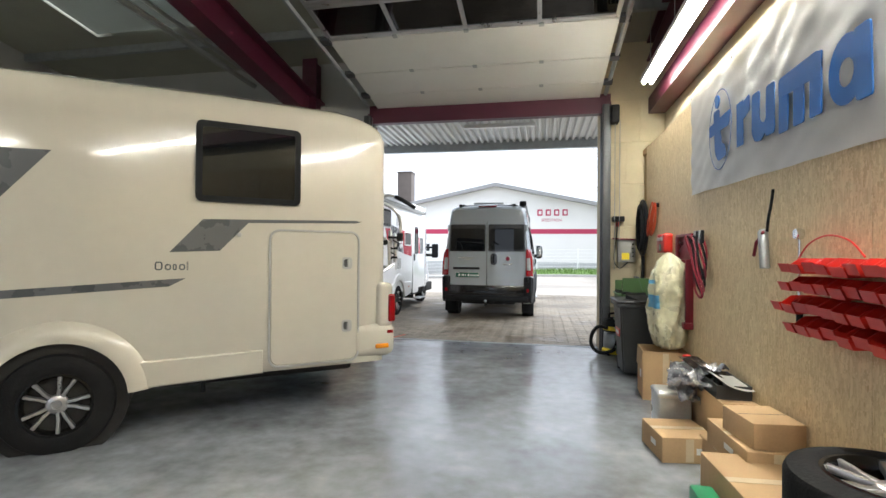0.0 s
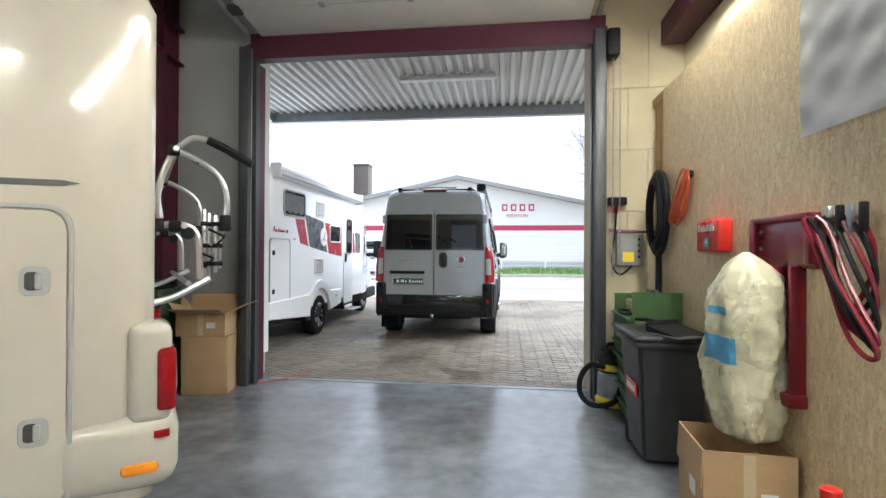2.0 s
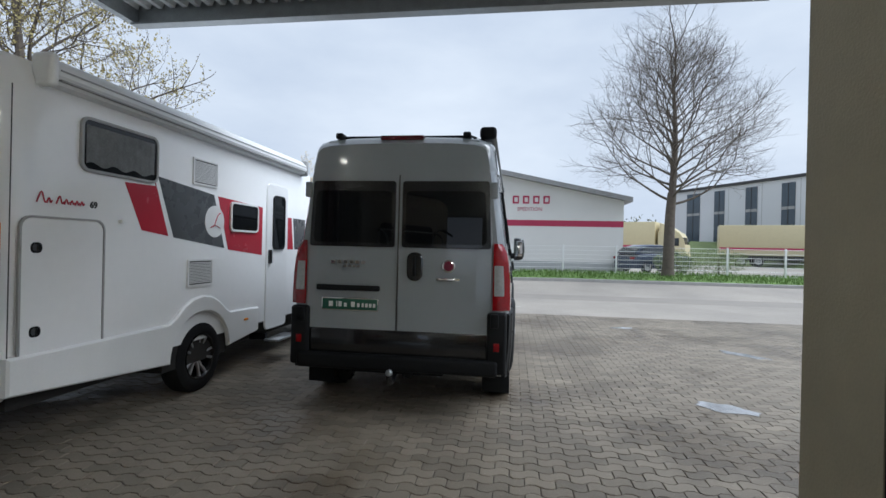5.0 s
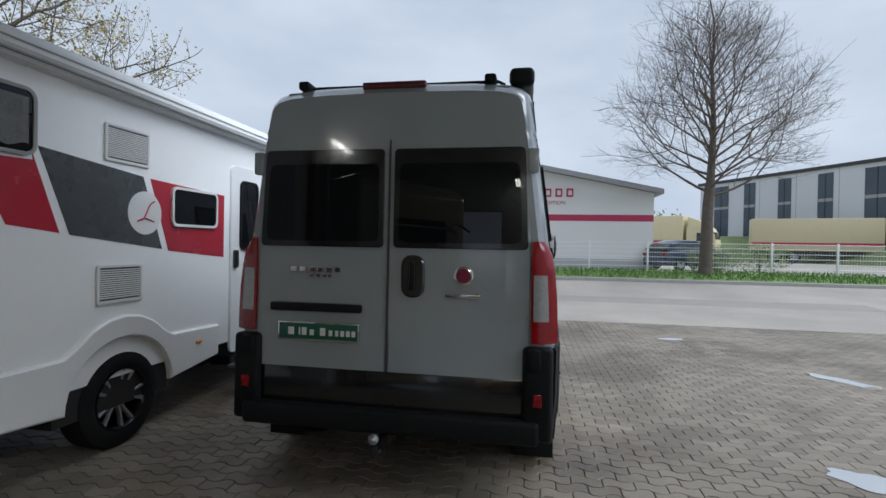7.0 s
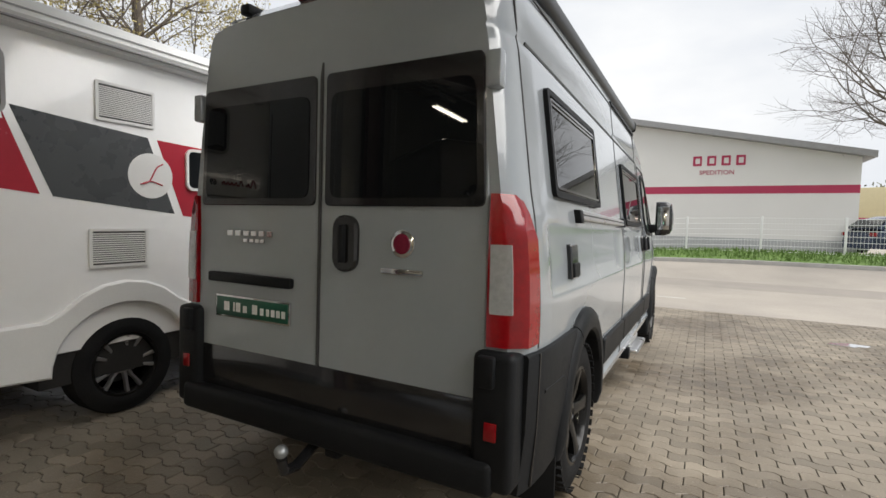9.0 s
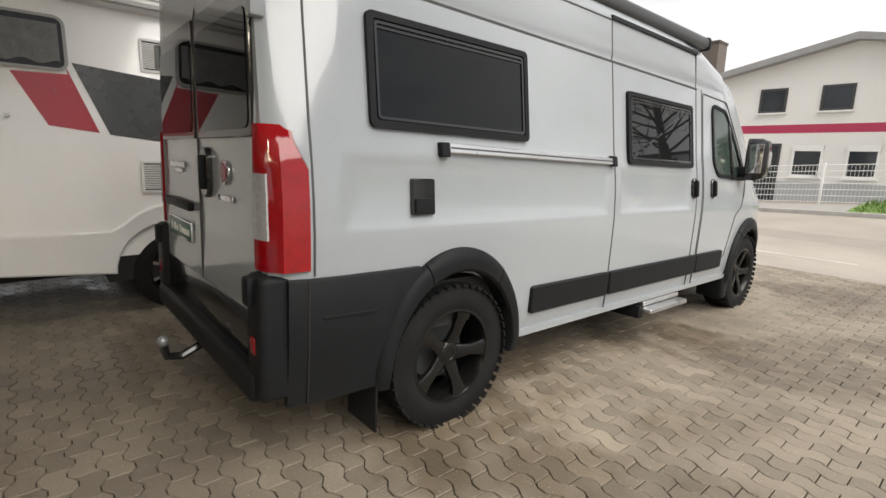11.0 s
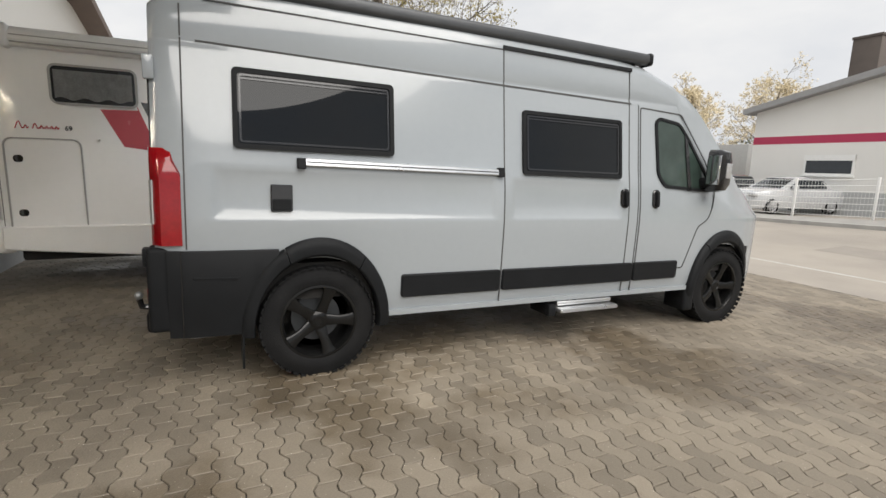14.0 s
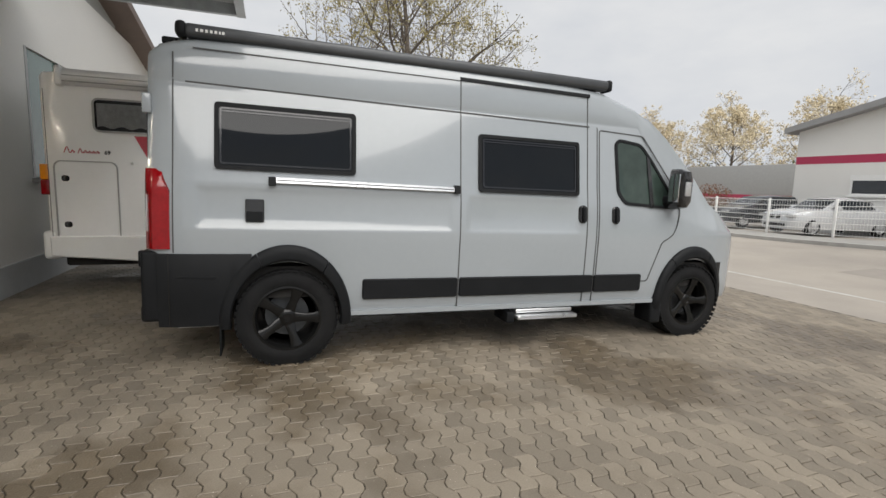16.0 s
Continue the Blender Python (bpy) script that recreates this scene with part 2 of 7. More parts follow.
alu = mat("aluminium", (0.62, 0.63, 0.64), 0.3, 0.9, var=0.06, scale=8, grain=120)
chrome = mat("chrome", (0.75, 0.75, 0.76), 0.1, 1.0, var=0.03)
steel_grey = mat("galvanised_steel", (0.36, 0.38, 0.39), 0.45, 0.7, var=0.15, scale=9, grain=70)
alloy = mat("alloy_rim", (0.45, 0.45, 0.46), 0.3, 0.85, var=0.08)
alloy_black = mat("black_rim", (0.006, 0.006, 0.006), 0.20, var=0.2, spec=0.3)
lamp_red = mat("red_lamp_lens", (0.24, 0.003, 0.006), 0.08, var=0.15, scale=20, coat=0.15)
lamp_white = mat("clear_lamp_lens", (0.36, 0.36, 0.36), 0.1, 0.2, var=0.12, scale=30, coat=0.5)
lamp_amber = mat("amber_lens", (0.75, 0.26, 0.01), 0.15, var=0.12, coat=0.4)
red_decal = mat("red_film", (0.43, 0.03, 0.05), 0.25, var=0.04, coat=0.2)
grey_decal = mat("grey_film", (0.085, 0.09, 0.095), 0.28, var=0.05, coat=0.2)
line_grey = mat("seam_grey", (0.045, 0.045, 0.045), 0.6, var=0.1)
pale_grey = mat("pale_grey_trim", (0.34, 0.34, 0.33), 0.4, var=0.06)
under_black = mat("underbody", (0.015, 0.014, 0.013), 0.85, var=0.3)
concrete = mat("floor_coating", (0.25, 0.268, 0.295), 0.21, var=0.42, scale=1.5, grain=7, bump=0.05, dirt=(0.055, 0.058, 0.065), dirt_amt=0.85, spec=0.6)
wall_grey = mat("grey_wall_paint", (0.36, 0.37, 0.36), 0.8, var=0.06, scale=2, grain=80, bump=0.1)
block_paint = mat("cream_block_paint", (0.60, 0.53, 0.36), 0.75, var=0.07, scale=3, grain=90, bump=0.25, dirt=(0.33, 0.28, 0.18), dirt_amt=0.3)
maroon = mat("maroon_steel_paint", (0.058, 0.005, 0.019), 0.45, var=0.15, scale=4)
dark_track = mat("dark_door_track", (0.075, 0.08, 0.085), 0.45, 0.5, var=0.15)
door_white = mat("door_panel_white", (0.62, 0.62, 0.60), 0.45, var=0.04, scale=2, dirt=(0.4, 0.4, 0.37), dirt_amt=0.2)
ceil_panel = mat("ceiling_panel", (0.33, 0.33, 0.27), 0.6, var=0.12, scale=1.5)
timber = mat("raw_timber", (0.42, 0.29, 0.13), 0.7, var=0.15, scale=8, grain=60, bump=0.2)
cardboard = mat("cardboard", (0.43, 0.29, 0.15), 0.85, var=0.08, scale=5, grain=70, bump=0.08)
tape = mat("packing_tape", (0.50, 0.40, 0.26), 0.3, var=0.08)
paper = mat("white_paper", (0.72, 0.72, 0.70), 0.6, var=0.06)
red_plastic = mat("red_plastic", (0.58, 0.025, 0.015), 0.3, var=0.08)
red_dark = mat("dark_red_enamel", (0.17, 0.010, 0.022), 0.3, var=0.12)
orange_rubber = mat("orange_cable", (0.62, 0.10, 0.03), 0.45, var=0.1)
green_metal = mat("green_enamel", (0.055, 0.115, 0.035), 0.4, var=0.12, scale=6, dirt=(0.05, 0.07, 0.03), dirt_amt=0.4)
yellow_plastic = mat("yellow_plastic", (0.75, 0.58, 0.02), 0.4, var=0.08)
blue_print = mat("blue_print", (0.012, 0.10, 0.36), 0.5, var=0.06)
render_white = mat("white_render", (0.74, 0.73, 0.70), 0.85, var=0.03, scale=0.8, grain=30, bump=0.1)
plinth_grey = mat("plinth_grey", (0.42, 0.43, 0.43), 0.85, var=0.06)
stripe_red = mat("crimson_paint", (0.42, 0.035, 0.09), 0.6, var=0.04)
roof_grey = mat("roof_sheet", (0.30, 0.30, 0.30), 0.6, 0.2, var=0.1)
asphalt = mat("asphalt", (0.34, 0.305, 0.262), 0.75, var=0.14, scale=0.6, grain=160, bump=0.5, dirt=(0.19, 0.175, 0.16), dirt_amt=0.6)
kerb_stone = mat("kerb_stone", (0.36, 0.35, 0.33), 0.85, var=0.15, scale=4)
joint_sand = mat("joint_dirt", (0.045, 0.039, 0.031), 0.95, var=0.3, scale=2, grain=60, bump=0.4)
grass_mat = mat("grass", (0.135, 0.22, 0.05), 0.8, var=0.35, scale=2, grain=40)
bark = mat("bark", (0.115, 0.095, 0.075), 0.9, var=0.3, scale=6, grain=60, bump=0.6)
leaf_mat = mat("young_leaves", (0.34, 0.29, 0.12), 0.7, var=0.3)
blossom = mat("pale_blossom", (0.62, 0.53, 0.36), 0.8, var=0.2)
fence_white = mat("fence_white", (0.78, 0.78, 0.76), 0.4, var=0.04)
window_dark = mat("far_window_glass", (0.03, 0.035, 0.04), 0.06, var=0.1)


# ---------------------------------------------------------------- setting: ground
def ground_z(x, y):
    """The yard rises slightly in the middle and again towards the far side of the road."""
    near = interp(y, [(7.9, 0.0), (9.5, 0.03), (11.5, 0.045), (13.5, 0.01), (15.5, -0.03), (18.0, -0.04)])
    far = 0.06 + 0.46 * smooth01((x + 9.5) / 11.5)
    return near + (far - near) * smooth01((y - 22.0) / 8.0)


def grid_sheet(xs, ys, lift=0.0):
    bm = B()
    vv = [[bm.verts.new((x, y, ground_z(x, y) + lift)) for x in xs] for y in ys]
    for a, b in zip(vv, vv[1:]):
        for i in range(len(xs) - 1):
            bm.faces.new((a[i], a[i + 1], b[i + 1], b[i]))
    return bm


def steps(a, b, n):
    return [a + (b - a) * i / n for i in range(n + 1)]


WALL_IN, WALL_OUT = 7.85, 8.25
gx = [-600, -200, -80] + steps(-40, 40, 40) + [80, 200, 600]
gy = [-600, -200, -60, -20, 0, 7.9] + steps(8.25, 40, 32) + [60, 120, 250, 600]
structure("ground", grid_sheet(gx, gy, -0.06), asphalt, "grey worn asphalt ground around the buildings", "ground")
structure("road", grid_sheet(steps(-40, 40, 40), steps(18.6, 26.6, 12), -0.012), asphalt, "worn pale asphalt street with patches", "road", True)
structure("garage_floor_slab", box(B(), -9, -5.5, -0.3, 1.9, 8.2, 0.0), concrete, "blue-grey coated workshop floor, scuffed and shiny", "floor")

# ---------------------------------------------------------------- setting: workshop
DX0, DX1, DTOP = -2.99, 0.81, 3.82
bm = B()
box(bm, DX1, WALL_IN, 0, 2.2, WALL_OUT, 5.2)
structure("wall_front_right", bm, block_paint, "cream painted concrete block wall beside the gate", "wall")
bm = B()
box(bm, -9.3, WALL_IN, 0, DX0, WALL_OUT, 5.2)
structure("wall_front_left", bm, wall_grey, "grey painted wall beside the gate", "wall")
bm = B()
box(bm, DX0, WALL_IN, DTOP + 0.12, DX1, WALL_OUT, 5.2)
structure("wall_over_gate", bm, wall_grey, "wall strip above the gate opening", "wall")
structure("wall_right", box(B(), 1.75, -5.5, 0, 2.2, WALL_IN, 6.8), block_paint, "cream painted side wall behind the boards", "wall")
structure("wall_left", box(B(), -9.3, -5.5, 0, -9.0, WALL_IN, 6.8), wall_grey, "plain grey workshop wall", "wall")
bm = B()
for x0, x1, z0, z1 in ((-9, -6.5, 0, 6.8), (-6.5, -1.5, 0, 1.0), (-6.5, -1.5, 3.4, 6.8), (-1.5, 1.75, 0, 6.8)):
    box(bm, x0, -5.5, z0, x1, -5.2, z1)
structure("wall_back", bm, wall_grey, "plain grey rear wall with a wide window", "wall")


def roof_z(y):
    return 4.75 + (7.85 - y) * 0.155


bm = B()
a, b = roof_z(8.2), roof_z(-5.5)
for x0, x1, lo in ((-9.3, -7.2, 0), (-4.6, 2.2, 0)):
    vs = [bm.verts.new(p) for p in ((x0, 8.2, a), (x1, 8.2, a), (x1, -5.5, b), (x0, -5.5, b), (x0, 8.2, a + .2), (x1, 8.2, a + .2), (x1, -5.5, b + .2), (x0, -5.5, b + .2))]
    for f in ((0, 1, 2, 3), (7, 6, 5, 4), (0, 4, 5, 1), (1, 5, 6, 2), (2, 6, 7, 3), (3, 7, 4, 0)):
        bm.faces.new([vs[i] for i in f])
for y0, y1 in ((8.2, 6.6), (4.4, 3.0), (0.5, -5.5)):
    vs = [bm.verts.new(p) for p in ((-7.2, y0, roof_z(y0)), (-4.6, y0, roof_z(y0)), (-4.6, y1, roof_z(y1)), (-7.2, y1, roof_z(y1)))]
    bm.faces.new(vs)
    bm.faces.new([bm.verts.new(v.co + V(0, 0, .2)) for v in vs][::-1])
structure("ceiling", bm, ceil_panel, "olive-grey sheet ceiling with rooflight strips", "ceiling")


# ---------------------------------------------------------------- wheels
def wheel(parent, x, y, z, r, width, rim_r, spokes, rim_mat, out=1, knobs=False, twin=True):
    """A wheel whose outer face looks along out * x; parts tyre and rim under it."""
    w = new("wheel")
    w.parent = parent
    w.matrix_local = Matrix.Translation((x, y, z)) @ pose(0, 0, 0, 0, 90 * out, 0)
    h = width / 2
    s = 0.06 * r / 0.35
    bm = lathe(B(), [(rim_r - .004, -h * .8), (rim_r + .02, -h), (r - s, -h), (r - .012, -h * .82), (r, -h * .6), (r, h * .6), (r - .012, h * .82), (r - s, h * .98), (rim_r + .03, h), (rim_r, h * .9), (rim_r - .012, h * .55), (rim_r - .012, -h * .5)], n=44)
    tread = B()
    if knobs:
        for k in range(44):
            a = 2 * math.pi * k / 44
            for z0, sh, dr in ((-.84, 0, .001), (-.42, .07, .006), (0, 0, .006), (.42, .07, .006), (.84, 0, .001)):
                m = Matrix.Rotation(a + sh, 4, "Z") @ Matrix.Translation((r - .004, 0, h * z0))
                box(tread, -.01, -.018, -h * .17, dr, .018, h * .17, m=m)
    part("tyre", bm, rubber, w, "black rubber tyre" + (" with coarse tread blocks" if knobs else ""))
    if knobs:
        part("tread", tread, rubber, w, "coarse tread blocks", smooth=False)["kind"] = "stuff"
    else:
        tread.free()
    bm = lathe(B(), [(rim_r - .012, -h * .4), (rim_r - .012, h * .72), (rim_r + .004, h * .92), (rim_r - .012, h * .94), (rim_r - .022, h * .80), (rim_r - .03, h * .5), (rim_r - .035, -h * .4)], n=44)
    rim = part("rim", bm, alloy_black if twin else rim_mat, w)
    bm = lathe(B(), [(.0, h * .30), (.07, h * .30), (.07, h * .58), (.055, h * .68), (.032, h * .70), (.028, h * .66), (.0, h * .66)], n=20)
    part("hub_cap", bm, rim_mat, rim)
    for k in range(5):
        a = 2 * math.pi * (k + .5) / 5 + .3
        part("wheel_bolt", lathe(B(), [(0, h * .52), (.011, h * .52), (.009, h * .64), (0, h * .64)], Matrix.Rotation(a, 4, "Z") @ Matrix.Translation((.048, 0, 0)), 8), steel_grey if twin else rim_mat, rim)
    far = rim_r - .018
    for k in range(spokes):
        a = 2 * math.pi * k / spokes + .3
        for off in ((-1, 1) if twin else (0,)):
            # stations along the spoke: distance, half width, sideways shift, face height
            if twin:
                rows = [(.045, .012, .012, .62), (.11, .013, .022, .70), (far * .7, .012, .034, .78), (far, .015, .050, .86)]
            else:
                rows = [(.045, .040, 0, .60), (.09, .036, 0, .70), (far * .6, .030, 0, .78), (far * .85, .038, 0, .84), (far, .052, 0, .88)]
            m = Matrix.Rotation(a, 4, "Z")
            st = [[m @ V(d, sh * off + hw * q, h * z) for q, z in ((-1, f - .26), (-1, f - .05), (-.7, f), (.7, f), (1, f - .05), (1, f - .26))] for d, hw, sh, f in rows]
            part("spoke", loft(B(), st, True, True, True), rim_mat, rim)
    part("brake_disc", lathe(B(), [(0, -h * .35), (rim_r * .66, -h * .35), (rim_r * .66, -h * .2), (0, -h * .2)], n=24), dark_track, w)
    return w


def quad_decal(parent, name, pts, plane, material, off=0.0025, label=""):
    """A thin film of the outline pts on a surface: plane(u, v, d)."""
    return part(name, prism(B(), pts, plane, -.002, off), material, parent, label, smooth=False)


def groove(parent, name, outline, plane, w=0.006, material=None, off=0.002, h=0.0):
    """A closed seam line along an outline."""
    inner = [inset(outline, i, w) for i in range(len(outline))]
    return part(name, ring(B(), outline, inner, plane, -.003, off), material or line_grey, parent, smooth=False)


def side_window(parent, u0, v0, u1, v1, plane, r=0.05, bead=0.035, glass_mat=None, frame_mat=None, proud=0.022):
    win = part("window", ring(B(), rrect(u0, v0, u1, v1, r), rrect(u0 + bead, v0 + bead, u1 - bead, v1 - bead, max(r - bead, .02)), plane, -.01, proud), frame_mat or black_plastic, parent)
    part("pane", prism(B(), rrect(u0 + bead * .8, v0 + bead * .8, u1 - bead * .8, v1 - bead * .8, max(r - bead, .022)), plane, -.008, proud - .008), glass_mat or dark_glass, win, "dark tinted pane", smooth=False)
    return win


# ---------------------------------------------------------------- grey panel van
def build_van():
    van = thing("panel_van", "light grey high-roof panel van with black cladding, parked on the paving", "van", pose(-1.24, 10.53, 0.05, -1.06, 0, 0))
    TOP = [(0.0, 2.40), (0.08, 2.47), (0.25, 2.53), (0.8, 2.58), (2.0, 2.60), (3.4, 2.58), (3.9, 2.52), (4.3, 2.37), (4.7, 2.08), (5.05, 1.75), (5.35, 1.43), (5.62, 1.30), (5.85, 1.10), (5.95, 0.85), (5.98, 0.6)]
    WID = [(0.0, 0.925), (0.03, 0.952), (0.08, 0.973), (0.16, 0.99), (0.3, 1.0), (4.6, 1.0), (5.1, 0.985), (5.4, 0.95), (5.7, 0.87), (5.88, 0.74), (5.98, 0.55)]
    SIDE = [(0.30, 0.955), (0.40, 0.985), (0.55, 0.992), (0.70, 0.996), (0.98, 1.0), (1.08, 1.0), (1.10, 0.999), (1.115, 0.998), (1.145, 0.996), (1.24, 0.990), (1.36, 0.976), (1.40, 0.970), (1.425, 0.966), (1.45, 0.962), (1.54, 0.945), (2.10, 0.871), (2.14, 0.862), (2.155, 0.857), (2.17, 0.862), (2.41, 0.833), (2.47, 0.818), (2.52, 0.785), (2.56, 0.70), (2.585, 0.50), (2.60, 0.0)]

    def side_x(y, z):
        # pressed panel fields between the waist crease and the windows
        dip = 0.0
        for u0, u1 in ((.30, 2.33), (2.46, 3.62)):
            if u0 < y < u1:
                dip = .017 * min(smooth01((y - u0) / .05), smooth01((u1 - y) / .05), smooth01((z - 1.10) / .045), smooth01((1.425 - z) / .065))
        return (interp(z, SIDE) - dip) * interp(y, WID)

    ARCH = [(0.965, 0.37, 0.47), (5.07, 0.37, 0.47)]

    def low(y):
        z = 0.40 if y > 0.55 else 0.42
        for cy, cz, r in ARCH:
            if abs(y - cy) < r:
                z = max(z, cz + math.sqrt(r * r - (y - cy) ** 2))
        return z

    ys = sorted(set([0, .015, .03, .05, .08, .12, .16, .22, .3, .4] + [round(.485 + .048 * i, 3) for i in range(21)] + [.325, .35, 1.6, 2.0, 2.28, 2.305, 2.33, 2.39, 2.41, 2.46, 2.485, 2.51, 3, 3.5, 3.57, 3.595, 3.62, 3.7, 3.9, 4.1, 4.3, 4.45] + [round(4.59 + .048 * i, 3) for i in range(21)] + [5.55, 5.7, 5.8, 5.88, 5.94, 5.98]))
    zs = [s[0] for s in SIDE]
    rings = []
    for y in ys:
        t, lo = interp(y, TOP), low(y)
        r = []
        for z in zs:
            f = (z - 0.30) / (2.60 - 0.30)
            if z < 1.1:
                zz = lo + (z - .30) / .8 * (min(1.1, t * .93) - lo) if lo < 1.1 else lo
            else:
                zz = min(1.1, t * .93) + (z - 1.1) / 1.5 * (t - min(1.1, t * .93)) if t < 2.3 else (z if z < 2.2 else 2.2 + (z - 2.2) / .4 * (t - 2.2))
            r.append((side_x(y, z if t >= 2.3 else zz * .5 + z * .5), y, zz))
        full = [(-x, yy, zz) for x, yy, zz in r] + [(x, yy, zz) for x, yy, zz in r[::-1][1:]]
        rings.append(full)
    bm = B()
    loft(bm, rings, True, True)
    part("body", bm, grey_paint, van, "light grey painted body shell")
    part("underbody", box(box(B(), -.6, .35, .30, .6, 5.5, .55, .03), -.85, 1.55, .34, .85, 4.45, .5, .02), under_black, van)
    part("wheel_housing", box(B(), -.93, .5, .55, .93, 1.45, .80), under_black, van, smooth=False)
    part("wheel_housing", box(B(), -.93, 4.62, .55, .93, 5.52, .80), under_black, van, smooth=False)

    for s in (1, -1):
        def side(u, v, d, s=s):
            return V(s * (side_x(u, v) + d), u, v)
        # cladding
        cols = []
        for u in (.06, .12, .2, .3, .4, .47, .497, .51, .53, .56, .60, .65, .70):
            zb = .36 if u < .496 else .37 + math.sqrt(.47 ** 2 - (u - .965) ** 2)
            cols.append([side(u, max(zb, .36), -.01), side(u, max(zb, .36), .022), side(u, .62, .026) if zb < .62 else side(u, zb, .024), side(u, .90, .026), side(u, .912, .018), side(u, .912, -.01)])
        bm = loft(B(), cols, True, True, True)
        bc = part("bumper_corner", bm, black_plastic, van, "black plastic bumper side")
        part("crease", prism(B(), [(.20, .735), (.44, .725), (.46, .745), (.20, .75)], side, .02, .031, .003), black_plastic, bc)
        part("joint", loft(B(), [[side(.135, z, .02), side(.135, z, .0285), side(.141, z, .0285), side(.141, z, .02)] for z in (.37, .62, .91)], True, True, True), black_gloss, bc, smooth=False)
        part("sill_flange", prism(B(), [(1.42, .395), (4.58, .395), (4.58, .435), (1.42, .435)], side, -.02, .006), grey_paint, van, "light grey sill flange", smooth=False)
        for cy, cz, r in ARCH:
            for a0, a1 in ((-6, 62), (62.8, 128), (128.8, 186)):
                rows = []
                for k in range(13):
                    a = radians(180 - (a0 + (a1 - a0) * k / 12)) if cy < 2 else radians(a0 + (a1 - a0) * k / 12)
                    row = []
                    for ea, eb, d in ((.50, .615, -.02), (.498, .612, .016), (.485, .595, .034), (.455, .555, .046), (.425, .505, .044), (.415, .490, .030), (.415, .490, -.06)):
                        row.append(side(min(max(cy + ea * math.cos(a), .06), 5.72), max(cz + eb * math.sin(a), .33), d))
                    rows.append(row)
                part("arch_trim", loft(B(), rows, True, True, True), black_plastic, van, "flared black wheel-arch trim")
        for u0, u1 in ((1.55, 2.385), (2.405, 3.80), (3.815, 4.38)):
            part("side_moulding", prism(B(), rrect(u0, .53, u1, .70, .02), side, -.01, .022, .008), black_plastic, van, "black side moulding")
        for u, v0, v1 in ((2.395, .43, 2.42), (3.81, .43, 2.12), (3.70, .43, 2.40)):
            if s < 0 and u == 2.395:
                continue
            zz = [v0] + [z for z, _ in SIDE if v0 < z < v1] + [v1]
            part("door_seam", loft(B(), [[side(u - .0045, z, -.004), side(u - .0045, z, .003), side(u + .0045, z, .003), side(u + .0045, z, -.004)] for z in zz], True, True, True), line_grey, van, smooth=False)
        part("roof_seam", prism(B(), [(.25, 2.150), (3.72, 2.112), (3.72, 2.124), (.25, 2.162)], side, -.004, .006), line_grey, van, smooth=False)
        part("gutter_seam", prism(B(), [(.3, 2.40), (2.39, 2.40), (2.39, 2.408), (.3, 2.408)], side, -.004, .004), line_grey, van, smooth=False)
        # glazing
        for u0, v0, u1, v1 in ((.443, 1.54, 1.483, 2.03), (2.56, 1.455, 3.595, 1.96)):
            wn = side_window(van, u0, v0, u1, v1, side, .03, .03)
            part("inner_frame", ring(B(), rrect(u0 + .038, v0 + .038, u1 - .038, v1 - .038, .02), rrect(u0 + .050, v0 + .050, u1 - .050, v1 - .050, .012), side, .010, .021), black_gloss, wn)
            part("hinge_rail", prism(B(), [(u0 + .04, v1 - .07), (u1 - .04, v1 - .07), (u1 - .04, v1 - .06), (u0 + .04, v1 - .06)], side, .012, .020), black_gloss, wn, smooth=False)
        cabw = rpoly([(4.04, 1.50), (4.13, 1.39), (4.79, 1.36), (4.72, 1.52), (4.46, 1.86), (4.33, 2.0), (4.06, 2.03), (4.01, 1.98)], .05)
        cwin = part("cab_window", ring(B(), cabw, [inset(cabw, i, .028) for i in range(len(cabw))], side, -.006, .014), black_plastic, van, "black rubber cab window frame")
        part("pane", prism(B(), [inset(cabw, i, .02) for i in range(len(cabw))], side, -.004, .006), cab_glass, cwin, "greenish cab window glass", smooth=False)
        part("window_pillar", prism(B(), [(4.44, 1.37), (4.485, 1.37), (4.435, 1.87), (4.395, 1.91)], side, -.004, .013), black_gloss, cwin, smooth=False)
        groove(van, "cab_door_seam", rpoly([(3.83, .62), (4.47, .62), (4.62, 1.02), (4.70, 1.06), (4.76, 1.10), (4.80, 1.17), (4.82, 1.24), (4.84, 1.33), (4.82, 1.45), (4.70, 1.66), (4.36, 2.08), (3.83, 2.10), (3.83, 1.54), (3.83, 1.45), (3.83, 1.24), (3.83, 1.17), (3.83, 1.10), (3.83, 1.06), (3.83, .98)], .03), side, .010, None, .004)
        for u in (3.60, 3.98) if s > 0 else (3.98,):
            hp = part("door_handle", prism(B(), rrect(u, 1.20, u + .09, 1.37, .04), side, -.01, .018, .008), black_gloss, van, "black pull handle")
            part("grip", prism(B(), rrect(u + .03, 1.215, u + .062, 1.355, .014), side, .018, .04, .006), black_plastic, hp)
        # mirror
        rows = [[(s * (1.02 + dx * kx), 4.66 + dy * ky, z) for dx, dy in ((0, -.05), (.02, -.06), (.15, -.055), (.18, -.03), (.185, .04), (.15, .10), (.05, .11), (0, .08))] for z, kx, ky in ((1.37, .55, .5), (1.39, .85, .85), (1.45, 1, 1), (1.66, 1, 1), (1.74, .92, .85), (1.765, .6, .5))]
        mr = part("door_mirror", loft(B(), rows, True, True, True), black_gloss, van, "black door mirror")
        part("mirror_glass", box(B(), min(s * 1.04, s * 1.17), 4.594, 1.44, max(s * 1.04, s * 1.17), 4.606, 1.71, .004), chrome, mr)
